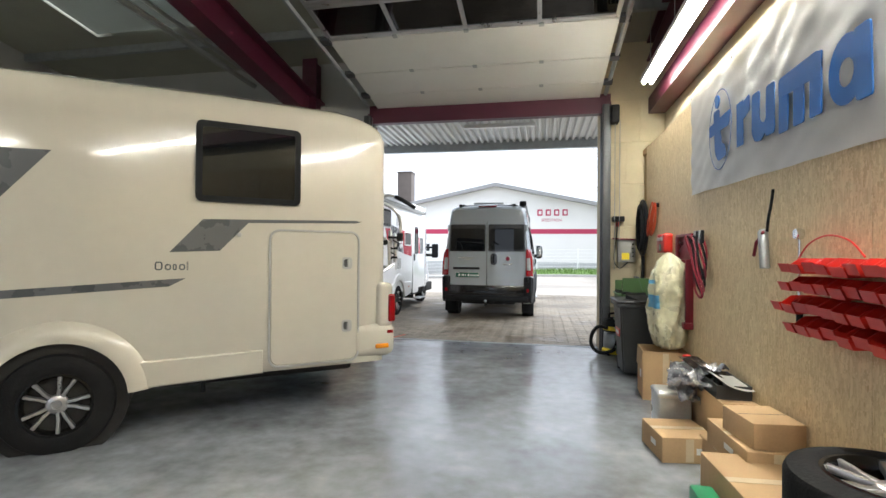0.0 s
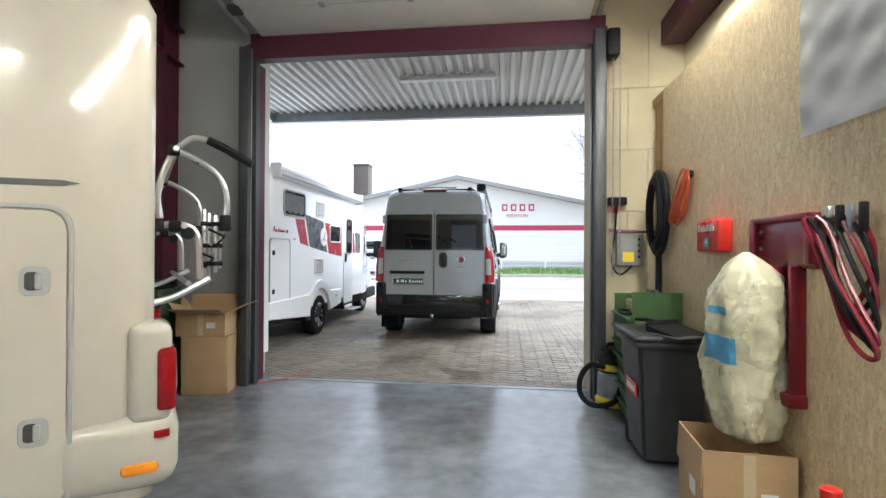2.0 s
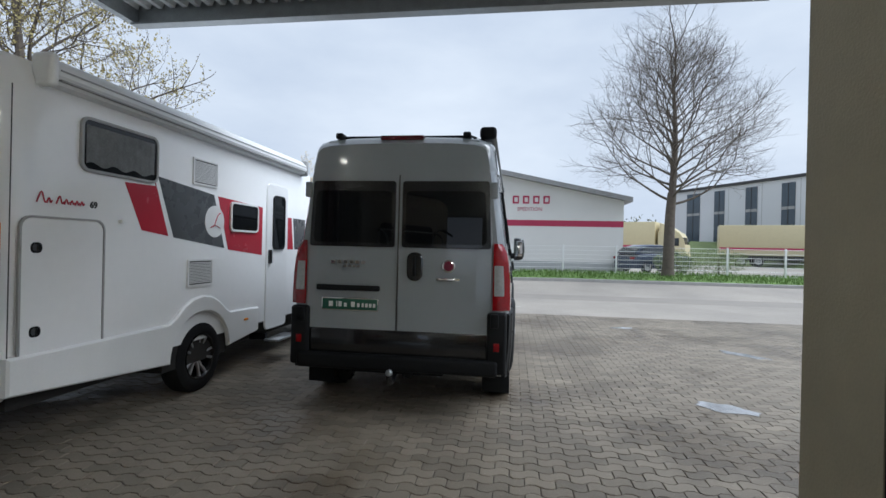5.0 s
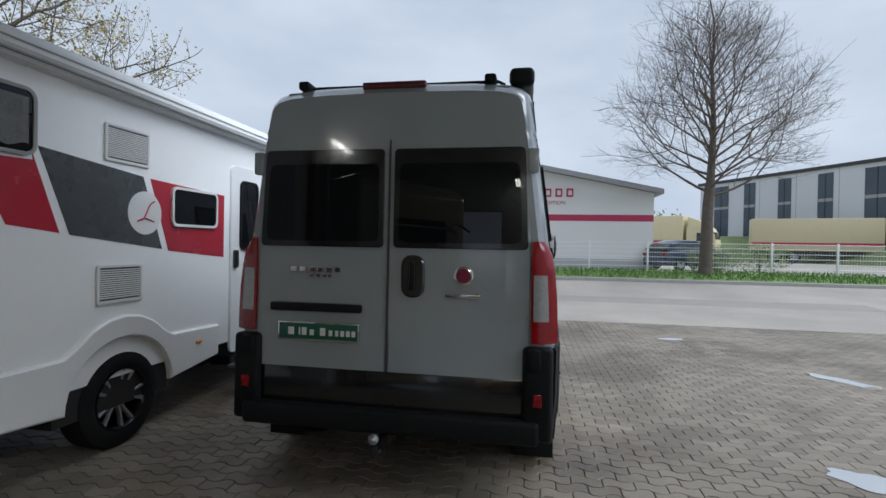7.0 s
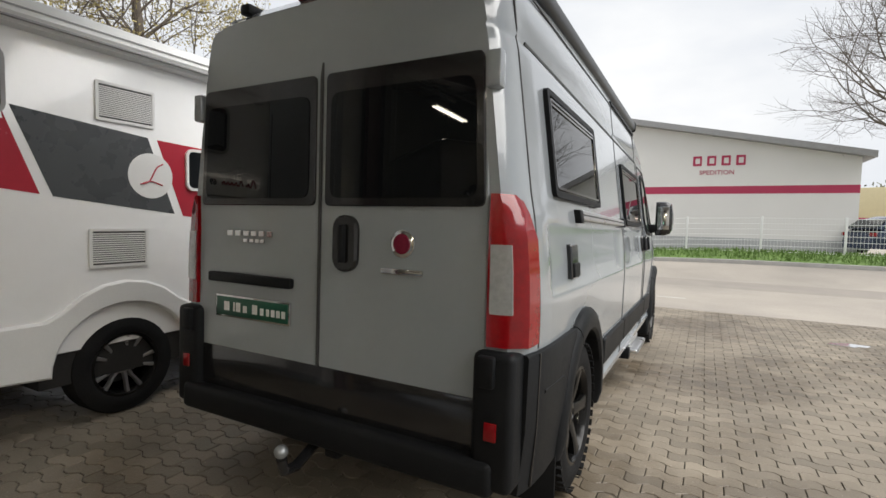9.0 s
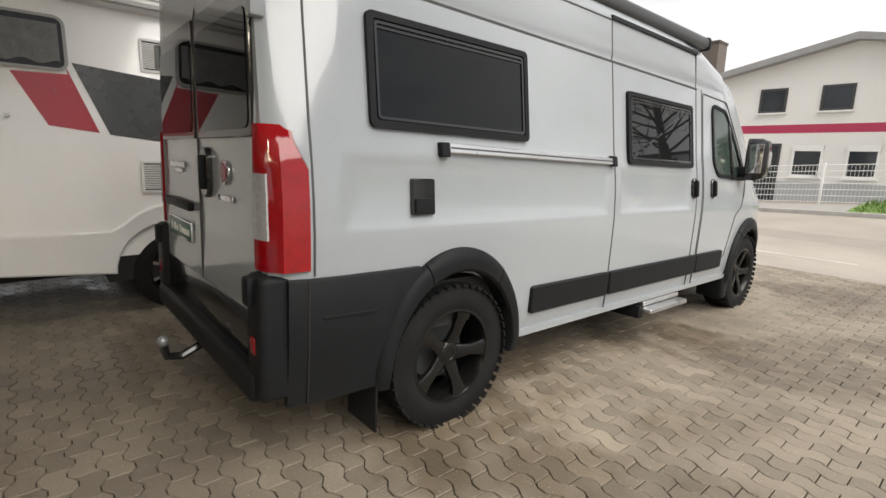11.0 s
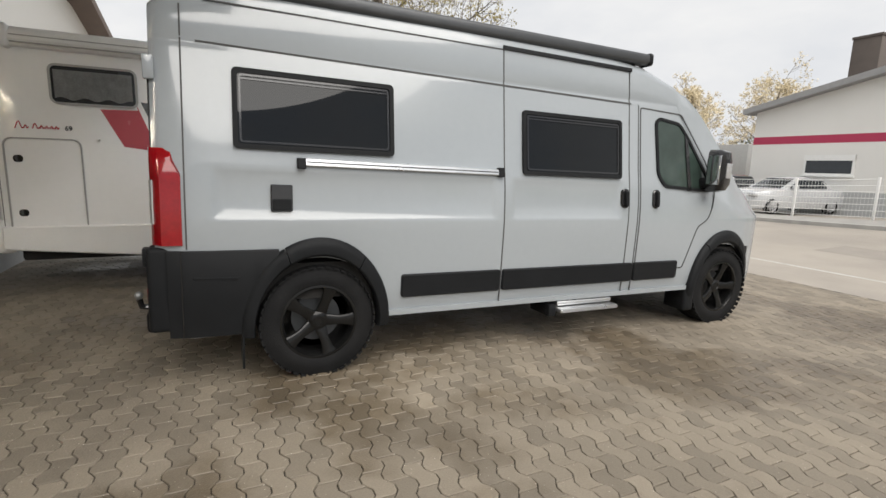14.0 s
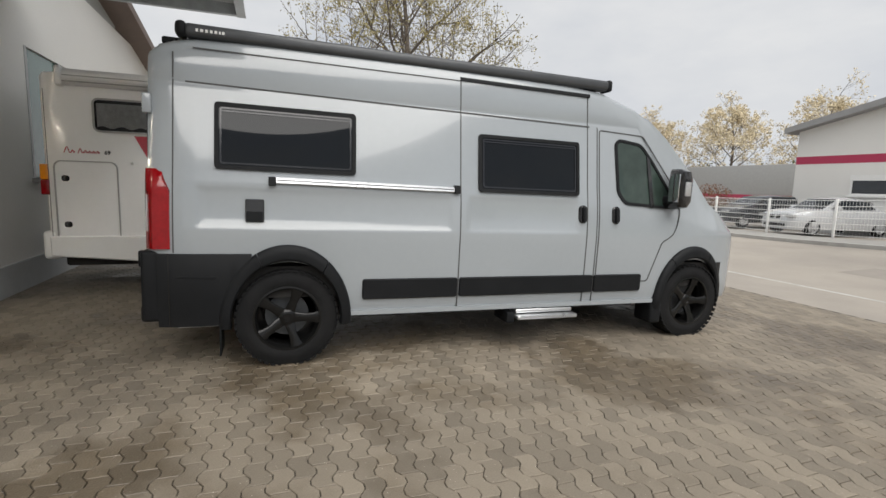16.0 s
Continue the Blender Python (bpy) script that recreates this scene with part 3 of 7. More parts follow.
        part("mirror_arm", box(B(), min(s * .93, s * 1.05), 4.60, 1.40, max(s * .93, s * 1.05), 4.76, 1.50, .03, 3), black_plastic, mr)
        part("indicator", box(B(), min(s * 1.19, s * 1.212), 4.64, 1.50, max(s * 1.19, s * 1.212), 4.71, 1.64, .008), lamp_white, mr)
        # wheels and flaps
        wheel(van, s * .87, .965, .39, .395, .25, .258, 5, alloy_black, s, True, False)
        wheel(van, s * .87, 5.07, .39, .395, .25, .258, 5, alloy_black, s, True, False)
        part("mud_flap", box(B(), s * .87 - .13, .47, .12, s * .87 + .13, .485, .50, .006), black_plastic, van, "black rubber mud flap")
        part("mud_flap", box(B(), s * .87 - .13, 4.56, .17, s * .87 + .13, 4.70, .42, .03, 3), black_plastic, van, "black rubber mud flap")

        # rear lamp, wrapped round the corner
        bm = B()
        tbl = [(.945, .846, .985), (1.05, .843, .985), (1.2, .842, .980), (1.35, .842, .966), (1.45, .844, .945), (1.52, .846, .905)]
        rr = []
        for z, xi, xo in tbl:
            rr.append([(s * xi, .03, z), (s * xi, -.022, z), (s * (xi + (xo - xi) * .55), -.014, z), (s * (xo + .008), .04, z), (s * (xo + .014), .15 if z < 1.4 else .10, z), (s * (xo - .05), .15, z)])
        loft(bm, rr, True, True, True)
        lamp = part("rear_lamp", bm, lamp_red, van, "tall red rear lamp")
        bm = B()
        rr = [[(s * (xi + .012), .03, z), (s * (xi + .012), -.027, z), (s * (xi + (xo - xi) * .45), -.020, z), (s * (xi + (xo - xi) * .70), -.006, z), (s * (xi + (xo - xi) * .70), .03, z)] for z, xi, xo in ((1.07, .846, .983), (1.09, .844, .983), (1.22, .843, .977), (1.33, .842, .967))]
        loft(bm, rr, True, True, True)
        part("reversing_lens", bm, lamp_white, lamp, "clear lens section")

    # rear doors and bumper
    def rear(u, v, d):
        return V(u, .004 - d + max(0, v - 2.05) * .16, v)
    for s in (1, -1):
        pts = rpoly([(s * .006, .72), (s * .838, .72), (s * .838, .98), (s * .834, 1.5), (s * .79, 2.355), (s * .006, 2.375)], .02)
        dr = part("rear_door", prism(B(), pts, rear, -.02, .012, .006), grey_paint, van, "light grey rear door leaf")
        ins = part("window_surround", prism(B(), rpoly([(s * .03, 1.47), (s * .822, 1.47), (s * .796, 2.06), (s * .03, 2.06)], .03), rear, .0, .017, .004), black_gloss, dr, "gloss black glass surround")
        part("pane", prism(B(), rpoly([(s * .065, 1.505), (s * .785, 1.505), (s * .765, 1.97), (s * .065, 1.97)], .05), rear, .017, .021), dark_glass, ins, "dark tinted pane", smooth=False)
        for v in (1.98,):
            part("hinge", box(B(), *(sorted((s * .812, s * .872)))[:1], -.03, v - .07, sorted((s * .812, s * .872))[1], .03, v + .07, .012), grey_paint, dr, "door hinge")
        part("bumper_end", box(B(), min(s * .80, s * .97), -.05, .40, max(s * .80, s * .97), .12, .93, .03, 3), black_plastic, van, "black rear bumper end")
        part("reflector", box(B(), min(s * .86, s * .91), -.056, .60, max(s * .86, s * .91), -.045, .67, .004), lamp_red, van)
        part("hinge_cover", box(B(), min(s * .83, s * .90), -.075, .80, max(s * .83, s * .90), -.04, .92, .012), black_plastic, van)
    part("centre_seam", loft(B(), [[rear(-.006, z, 0), rear(-.006, z, .0145), rear(.006, z, .0145), rear(.006, z, 0)] for z in (.72, 1.4, 2.05, 2.38)], True, True, True), line_grey, van, smooth=False)
    part("lower_door_panel", box(B(), -.82, -.012, .50, .82, .02, .735, .008), black_gloss, van, "black lower door panel")
    part("bumper_step", box(B(), -.9, -.07, .38, .9, .1, .52, .03, 3), black_plastic, van, "black rear step bumper")
    hb = part("rear_handle", prism(B(), rrect(.085, 1.18, .225, 1.43, .06), rear, .005, .03, .01), black_gloss, van, "black rear door handle")
    part("grip", box(B(), .14, -.05, 1.22, .17, -.02, 1.39, .01), black_plastic, hb)
    part("plate_strip", box(B(), -.74, -.035, 1.075, -.155, .0, 1.125, .01), black_plastic, van, "black plate-light strip")
    pl = part("number_plate", box(B(), -.69, -.02, .895, -.165, -.004, 1.01, .004), chrome, van, "dealer plate, white words on green")
    part("plate_face", box(B(), -.68, -.024, .905, -.175, -.012, 1.0, .003), mat("plate_green", (0.012, 0.085, 0.05), 0.35, var=.05), pl)
    for i, (a, w) in enumerate(((-.60, .05), (-.545, .012), (-.515, .04), (-.465, .035), (-.395, .045), (-.345, .03), (-.305, .025), (-.27, .03), (-.235, .03), (-.2, .03))):
        hgt = .046 if i in (0, 1, 2, 4) else .034
        part("letter_bar", box(B(), a - w * .38, -.026, .93, a + w * .38, -.022, .93 + hgt), paper, pl, smooth=False)
    bd = part("round_badge", lathe(B(), [(0, 0), (.058, 0), (.058, .006), (.05, .012), (.0, .012)], Matrix.Translation((.455, -.006, 1.315)) @ pose(0, 0, 0, 90, 0, 0), 24), chrome, van, "round badge with dark red field")
    part("badge_field", lathe(B(), [(0, .012), (.043, .012), (.04, .016), (0, .016)], Matrix.Translation((.455, -.006, 1.315)) @ pose(0, 0, 0, 90, 0, 0), 24), mat("badge_red", (0.16, 0.01, 0.03), 0.25), bd)
    part("badge_bar", box(B(), .35, -.014, 1.185, .555, -.005, 1.21, .003), chrome, van, "chrome trim bar")
    for a, w in ((-.62, .05), (-.56, .045), (-.50, .045), (-.445, .045), (-.39, .045), (-.335, .045)):
        part("model_badge", box(B(), a, -.013, 1.315, a + w * .86, -.006, 1.345, .003), chrome, van, smooth=False)
    for a in (-.50, -.455, -.415, -.38):
        part("model_badge", box(B(), a, -.013, 1.283, a + .03, -.006, 1.305, .003), chrome, van, smooth=False)
    part("third_brake_lamp", box(B(), -.20, .03, 2.435, .20, .12, 2.48, .012), mat("dim_red_lens", (0.10, 0.004, 0.008), 0.12, coat=.4), van, "dark red high brake lamp")
    part("rear_lip", box(B(), -.70, .05, 2.38, .70, .18, 2.44, .02), grey_paint, van)
    # roof: rails, awning, horn-shaped cap
    for x in (-.60, .58):
        part("rail_foot", box(B(), x - .035, .06, 2.46, x + .035, .2, 2.515, .015), black_plastic, van)
    bm = tube(B(), [(-.62, .17, 2.475), (-.55, .15, 2.49), (.62, .15, 2.49), (.66, .17, 2.475)], .011)
    part("roof_rail", bm, black_plastic, van)
    for x in (-.64, .5):
        part("roof_rail", tube(B(), [(x, .15, 2.49), (x, .8, 2.59), (x, 2.4, 2.615)], .012), black_plastic, van)
    part("roof_hatch", box(B(), -.4, .7, 2.585, .3, 1.4, 2.63, .02), pale_grey, van)
    aw = part("awning_case", box(B(), .69, .24, 2.485, .83, 3.96, 2.58, .03, 3), mat("anthracite_case", (0.06, 0.063, 0.067), .4, .3, var=.1), van, "long dark grey awning cassette")
    part("end_cap", box(B(), .685, .18, 2.478, .838, .26, 2.592, .035, 3), black_plastic, aw)
    part("end_cap", box(B(), .685, 3.92, 2.475, .838, 3.985, 2.588, .03, 3), black_plastic, aw)
    for a, w in ((.32, .02), (.35, .025), (.384, .022), (.415, .022), (.445, .022), (.475, .015), (.495, .022)):
        part("letter_bar", box(B(), .829, a, 2.52, .833, a + w * .8, 2.54), paper, aw, smooth=False)

    def rside(u, v, d):
        return V(side_x(u, v) + d, u, v)
    part("slide_top_rail", prism(B(), [(2.39, 2.405), (3.72, 2.395), (3.72, 2.425), (2.39, 2.435)], rside, -.01, .012), black_plastic, van, smooth=False)
    rl = part("awning_rail", prism(B(), [(.86, 1.450), (2.33, 1.44), (2.33, 1.485), (.86, 1.502)], rside, -.01, .03, .006), alu, van, "bright aluminium side rail")
    part("groove_line", prism(B(), [(.88, 1.472), (2.32, 1.46), (2.32, 1.468), (.88, 1.480)], rside, .028, .0315), line_grey, rl, smooth=False)
    for u in (.82, 2.325):
        part("rail_end", prism(B(), rrect(u, 1.43, u + .055, 1.50, .008), rside, -.01, .036, .005), black_plastic, rl)
    ol = part("outlet_cover", prism(B(), rrect(.655, 1.155, .79, 1.325, .01), rside, -.01, .025, .006), black_gloss, van, "gloss black outlet cover")
    part("flap", prism(B(), rrect(.665, 1.165, .78, 1.235, .01), rside, .02, .034, .004), black_plastic, ol)
    part("rear_seam", loft(B(), [[rside(.165, z, -.004), rside(.165, z, .003), rside(.174, z, .003), rside(.174, z, -.004)] for z in (.92, .98, 1.06, 1.10, 1.17, 1.24, 1.45, 1.54, 2.10, 2.155, 2.19, 2.36)], True, True, True), line_grey, van, smooth=False)
    # step and tow bar
    st = part("entry_step", box(B(), .70, 2.92, .30, .86, 3.55, .345, .008), black_plastic, van, "folding entry step")
    part("tread", box(B(), .84, 2.98, .30, 1.06, 3.62, .335, .012, 3), alu, st, "ribbed aluminium tread")
    for k in range(4):
        part("rib", box(B(), 1.058, 3.0, .304 + k * .008, 1.064, 3.60, .308 + k * .008), alu, st, smooth=False)
    part("tread", box(B(), .80, 2.99, .345, .99, 3.60, .385, .012, 3), alu, st)
    part("bracket", box(B(), .72, 2.90, .26, 1.0, 2.975, .36, .008), black_plastic, st)
    tb = part("tow_bar", tube(B(), [(0, .12, .42), (0, -.02, .36), (0, -.13, .31), (0, -.2, .32), (0, -.215, .38)], .024), black_gloss, van, "black tow bar with ball")
    bm = B()
    bmesh.ops.create_uvsphere(bm, u_segments=14, v_segments=10, radius=.03, matrix=Matrix.Translation((0, -.217, .41)))
    part("ball", bm, steel_grey, tb)
    part("tow_bracket", box(B(), -.42, .04, .34, .42, .12, .41, .012), black_plastic, tb)
    part("socket", box(B(), .07, -.03, .33, .15, .06, .41, .015), black_plastic, tb)
    part("bumper_front", box(B(), -.6, 5.5, .32, .6, 5.93, .60, .08, 3), black_plastic, van, "black front bumper")
    part("heat_shield", box(B(), .78, .16, .345, .955, .46, .358, .004), alu, van, "thin bright strip under the bumper")
    part("tail_pipe", tube(B(), [(.3, .35, .36), (.38, .1, .35)], .03), steel_grey, van)
    return van


build_van()


# ---------------------------------------------------------------- coachbuilt motorhomes
def latch(parent, u, v, plane, material, w=.10, h=.11):
    k = part("latch", prism(B(), rrect(u - w / 2, v - h / 2, u + w / 2, v + h / 2, .03), plane, .0, .012, .004), material, parent, "flush oval latch")
    part("recess", prism(B(), rrect(u - w * .32, v - h * .30, u + w * .12, v + h * .32, .015), plane, .011, .0135), line_grey, k, smooth=False)
    part("thumb_turn", prism(B(), rrect(u - w * .02, v - h * .28, u + w * .2, v + h * .28, .008), plane, .012, .02, .003), material, k)


def vent(parent, u0, v0, u1, v1, plane, frame_mat, n=14):
    k = part("fridge_vent", ring(B(), rrect(u0, v0, u1, v1, .015), rrect(u0 + .02, v0 + .02, u1 - .02, v1 - .02, .006), plane, -.004, .014), frame_mat, parent, "white louvred vent grille")
    part("backing", prism(B(), rrect(u0 + .01, v0 + .01, u1 - .01, v1 - .01, .006), plane, -.003, .002), line_grey, k, smooth=False)
    for i in range(n):
        v = v0 + .03 + (v1 - v0 - .06) * (i + .5) / n
        h = (v1 - v0 - .06) / n * .30
        part("slat", prism(B(), [(u0 + .02, v - h), (u1 - .02, v - h), (u1 - .02, v + h), (u0 + .02, v + h)], plane, .0, .011), frame_mat, k, smooth=False)
    return k


def build_white_motorhome():
    """Local frame: x towards the yard side (0 on the side wall), y forward from the rear wall, z up."""
    mh = thing("motorhome", "white coachbuilt motorhome with red and grey side bands", "motorhome", pose(-3.32, 8.86, 0.035, 0, 0, 0))
    W, L, H = 2.28, 4.55, 2.70

    def side(u, v, d):
        return V(d, u, v)
    # living box: rounded roof and rear edges
    prof = [(-W + .03, .50), (-W, .7), (-W, 2.5), (-W + .06, H - .05), (-W + .2, H)] + [(-.2, H), (-.06, H - .05), (0, 2.52), (0, .52), (-.03, .50)]
    ys = [0, .02, .06, .14, .28, 1.0, L - .3, L]
    rings = []
    for y in ys:
        k = interp(y, [(0, .14), (.02, .09), (.06, .05), (.14, .012), (.28, 0), (L, 0)])
        rings.append([(min(max(x, -W + k), -k), y, min(z, H - k * 1.1)) for x, z in prof])
    part("body", loft(B(), rings, True, True, True), white_gel, mh, "white glass-fibre living body")
    # cab-over nose
    rings = []
    for y, i, h, lo in ((L, .0, H, .5), (L + .35, .05, 2.62, .5), (L + .75, .12, 2.45, .5), (L + 1.05, .2, 2.15, .5), (L + 1.35, .24, 1.62, .45), (L + 1.7, .26, 1.28, .42), (L + 1.95, .34, 1.10, .40), (L + 2.1, .55, .8, .40)):
        rings.append([(-W + i, y, lo), (-W + i, y, h - .5), (-W + i + .15, y, h - .08), (-W + i + .3, y, h), (-i - .3, y, h), (-i - .15, y, h - .08), (-i, y, h - .5), (-i, y, lo)])
    part("cab", loft(B(), rings, True, True, True), white_gel, mh, "white cab and nose")

    def cab(u, v, d):
        return V(-interp(u, [(L, 0), (L + .35, .05), (L + .75, .12), (L + 1.05, .2), (L + 1.35, .24), (L + 1.7, .26)]) + d, u, v)
    part("cab_window", prism(B(), rpoly([(L + .28, 1.42), (L + .95, 1.36), (L + .92, 1.66), (L + .62, 2.02), (L + .28, 2.06)], .05), cab, -.004, .006), dark_glass, mh, "dark cab side window", smooth=False)
    groove(mh, "cab_door_seam", rpoly([(L + .2, .55), (L + .9, .55), (L + 1.05, 1.35), (L + .68, 2.08), (L + .2, 2.12)], .06), cab)
    m = part("door_mirror", box(B(), .0, L + .92, 1.30, .19, L + 1.04, 1.72, .04, 3), black_plastic, mh, "black door mirror")
    part("mirror_arm", box(B(), -.26, L + .93, 1.34, .02, L + 1.02, 1.42, .02), black_plastic, m)
    part("mirror_arm", box(B(), -.26, L + .93, 1.58, .02, L + 1.02, 1.64, .02), black_plastic, m)
    for v in (.98, 1.06):
        quad_decal(mh, "stripe", [(L + .35, v), (L + 1.0, v - .02), (L + 1.0, v + .03), (L + .35, v + .05)], cab, red_decal if v > 1 else grey_decal)
    # skirt, arch, wheels
    ARC = (1.97, .37, .46)
    o = [(.05, .50)]
    for k in range(19):
        a = math.pi - math.pi * k / 18
        o.append((ARC[0] + ARC[2] * math.cos(a), ARC[1] + ARC[2] * math.sin(a) * .93))
    o += [(3.05, .44), (3.05, .72), (2.55, .74)]
    for k in range(13):
        a = math.pi * k / 12
        o.append((ARC[0] + (ARC[2] + .10) * math.cos(a), max(ARC[1] + (ARC[2] + .13) * math.sin(a), .74)))
    o += [(.05, .74)]
    part("skirt", prism(B(), o, side, -.03, .035, .014), white_plastic, mh, "white plastic skirt with wheel arch")
    part("wheel_housing", box(B(), -.75, 1.45, .3, -.01, 2.43, .84), under_black, mh, smooth=False)
    part("underbody", box(box(B(), -W + .1, .15, .36, -.1, 1.4, .54, .03), -W + .2, 2.45, .28, -.2, L + 1.9, .54, .03), under_black, mh)
    wheel(mh, -.09, 1.97, .35, .35, .215, .225, 5, alloy, 1)
    wheel(mh, -W + .13, 1.97, .345, .345, .215, .225, 5, alloy, -1)
    wheel(mh, -.30, L + .78, .345, .345, .215, .225, 5, alloy, 1)
    wheel(mh, -W + .30, L + .78, .345, .345, .215, .225, 5, alloy, -1)
    part("arch_trim", box(B(), -.35, L + .35, .62, -.2, L + 1.2, .80, .03), white_plastic, mh)
    # rear garage hatch
    d = part("garage_hatch", prism(B(), rrect(.14, .57, .765, 1.625, .07), side, -.005, .010, .004), white_gel, mh, "white storage hatch")
    groove(d, "hatch_frame", rrect(.125, .555, .78, 1.64, .08), side, .014, pale_grey, .014)
    for v in (.88, 1.43):
        latch(d, .24, v, side, black_gloss, .085, .075)
    groove(mh, "rear_panel_seam", [(.07, .6), (.075, .6), (.075, 2.45), (.07, 2.45)], side, .002)
    # windows
    side_window(mh, .55, 1.985, 1.32, 2.385, side, .07, .022, dark_glass, pale_grey)
    cloth = mat("grey_curtain", (.17, .175, .175), .9, var=.25, scale=14)
    pleats = []
    for k in range(61):
        u = .595 + k * .0113
        d = .0175 + .0014 * math.sin(k * 1.25) + .0006 * math.sin(k * .5)
        pleats.append([(.0135, u, 2.045 + .014 * math.sin(k * .35)), (d, u, 2.045 + .014 * math.sin(k * .35)), (d, u, 2.325), (.0135, u, 2.325)])
    part("curtain", loft(B(), pleats, True, True, True), cloth, mh, "pale pleated curtain")
    side_window(mh, 2.44, 1.62, 3.03, 1.95, side, .06, .022, dark_glass, white_plastic)
    # louvres
    vent(mh, 1.80, 2.055, 2.20, 2.32, side, white_plastic, 16)
    vent(mh, 1.745, 1.055, 2.14, 1.325, side, white_plastic, 14)
    # bands
    quad_decal(mh, "red_band", [(.97, 1.96), (1.31, 1.97), (1.30, 2.03), (1.48, 1.54), (1.16, 1.58)], side, red_decal, label="red band")
    quad_decal(mh, "grey_band", [(1.34, 2.06), (2.15, 1.985), (2.35, 1.435), (1.55, 1.53)], side, grey_decal, label="dark grey band")
    quad_decal(mh, "red_band", [(2.22, 1.98), (3.15, 1.94), (3.15, 1.35), (2.42, 1.42)], side, red_decal, .002, "red band")
    quad_decal(mh, "red_band", [(3.84, 1.86), (3.95, 1.86), (4.02, 1.42), (3.84, 1.42)], side, red_decal, .002)
    quad_decal(mh, "grey_band", [(4.0, 1.86), (4.4, 1.86), (4.4, 1.42), (4.06, 1.42)], side, grey_decal, .002)
    disc = [(2.17 + .165 * math.cos(2 * math.pi * k / 28), 1.71 + .165 * math.sin(2 * math.pi * k / 28)) for k in range(28)]
    k = quad_decal(mh, "emblem_disc", disc, side, white_plastic, .005, "round white emblem")
    part("emblem_stroke", tube(B(), curve_pts([(.007, 2.26, 1.805), (.007, 2.21, 1.77), (.007, 2.155, 1.67), (.007, 2.09, 1.645)], 5), .005, 5), red_decal, k)
    part("emblem_stroke", tube(B(), curve_pts([(.007, 2.11, 1.655), (.007, 2.17, 1.67), (.007, 2.255, 1.645)], 5), .005, 5), red_decal, k)
    # script badge
    for a, b in ((.24, .08), (.31, .04), (.38, .06), (.44, .04), (.485, .035), (.525, .035), (.565, .035)):
        part("script_stroke", tube(B(), curve_pts([(.004, a, 1.73), (.004, a + b * .4, 1.73 + b * .9), (.004, a + b * .7, 1.735), (.004, a + b, 1.75)], 4), .005, 5), red_decal, mh)
    writing("number_badge", "69", .065, Matrix.Translation((.003, .68, 1.745)) @ pose(0, 0, 0, 90, 0, 90), line_grey, mh, "dark model number", .002, .002)
    # entrance door
    dr = part("entrance_door", prism(B(), rrect(3.24, .40, 3.80, 2.26, .07), side, -.004, .018, .008), white_gel, mh, "white entrance door")
    side_window(dr, 3.38, 1.42, 3.70, 2.12, side, .07, .02, dark_glass, black_plastic, .036)
    part("handle", prism(B(), rrect(3.28, 1.24, 3.34, 1.42, .02), side, .018, .05, .01), black_gloss, dr, "black door handle")
    st = part("entry_step", box(B(), .02, 3.2, .27, .22, 3.75, .30, .008), alu, mh, "aluminium pull-out step")
    part("step_arm", box(B(), -.2, 3.25, .28, .02, 3.3, .36), black_plastic, st)
    part("side_marker", prism(B(), rrect(2.72, .60, 2.80, .625, .01), side, .03, .045, .004), lamp_amber, mh, "amber side marker")
    part("side_marker", prism(B(), rrect(.10, .535, .19, .575, .015), side, .0, .02, .005), lamp_amber, mh, "amber side marker")
    part("door_catch", prism(B(), rrect(.915, 1.625, .945, 1.655, .012), side, .0, .035, .004), white_plastic, mh)
    # awning on the roof edge
    aw = part("awning_case", loft(B(), [[(-.03 + dx, y, 2.50 + dz) for dx, dz in ((0, .0), (.10, .015), (.135, .07), (.125, .13), (.06, .19), (-.03, .20))] for y in (.28, 4.20)], True, True, True), white_plastic, mh, "long white awning cassette")
    part("end_cap", box(B(), -.05, .22, 2.485, .115, .29, 2.71, .03, 3), white_plastic, aw)
    part("end_cap", box(B(), -.05, 4.19, 2.485, .115, 4.25, 2.71, .03, 3), pale_grey, aw)
    for i, z in enumerate((2.535, 2.60)):
        part("ridge_line", prism(B(), [(.30, z), (4.2, z), (4.2, z + .01), (.30, z + .01)], side, .08, .112 - .006 * i), pale_grey, aw, smooth=False)
    # rear lamps
    for z, mm in ((1.50, lamp_amber), (1.32, lamp_red)):
        part("rear_lamp", box(B(), -.10, -.03, z - .09, -.04, .06, z + .09, .012), mm, mh, "slim rear lamp")
    part("rear_bumper", box(B(), -W + .05, -.05, .45, -.03, .12, .80, .05, 3), white_plastic, mh, "white rear bumper")
    part("roof_dome", box(B(), -1.4, 1.4, 2.69, -.8, 2.0, 2.78, .04), white_plastic, mh)
    return mh


build_white_motorhome()


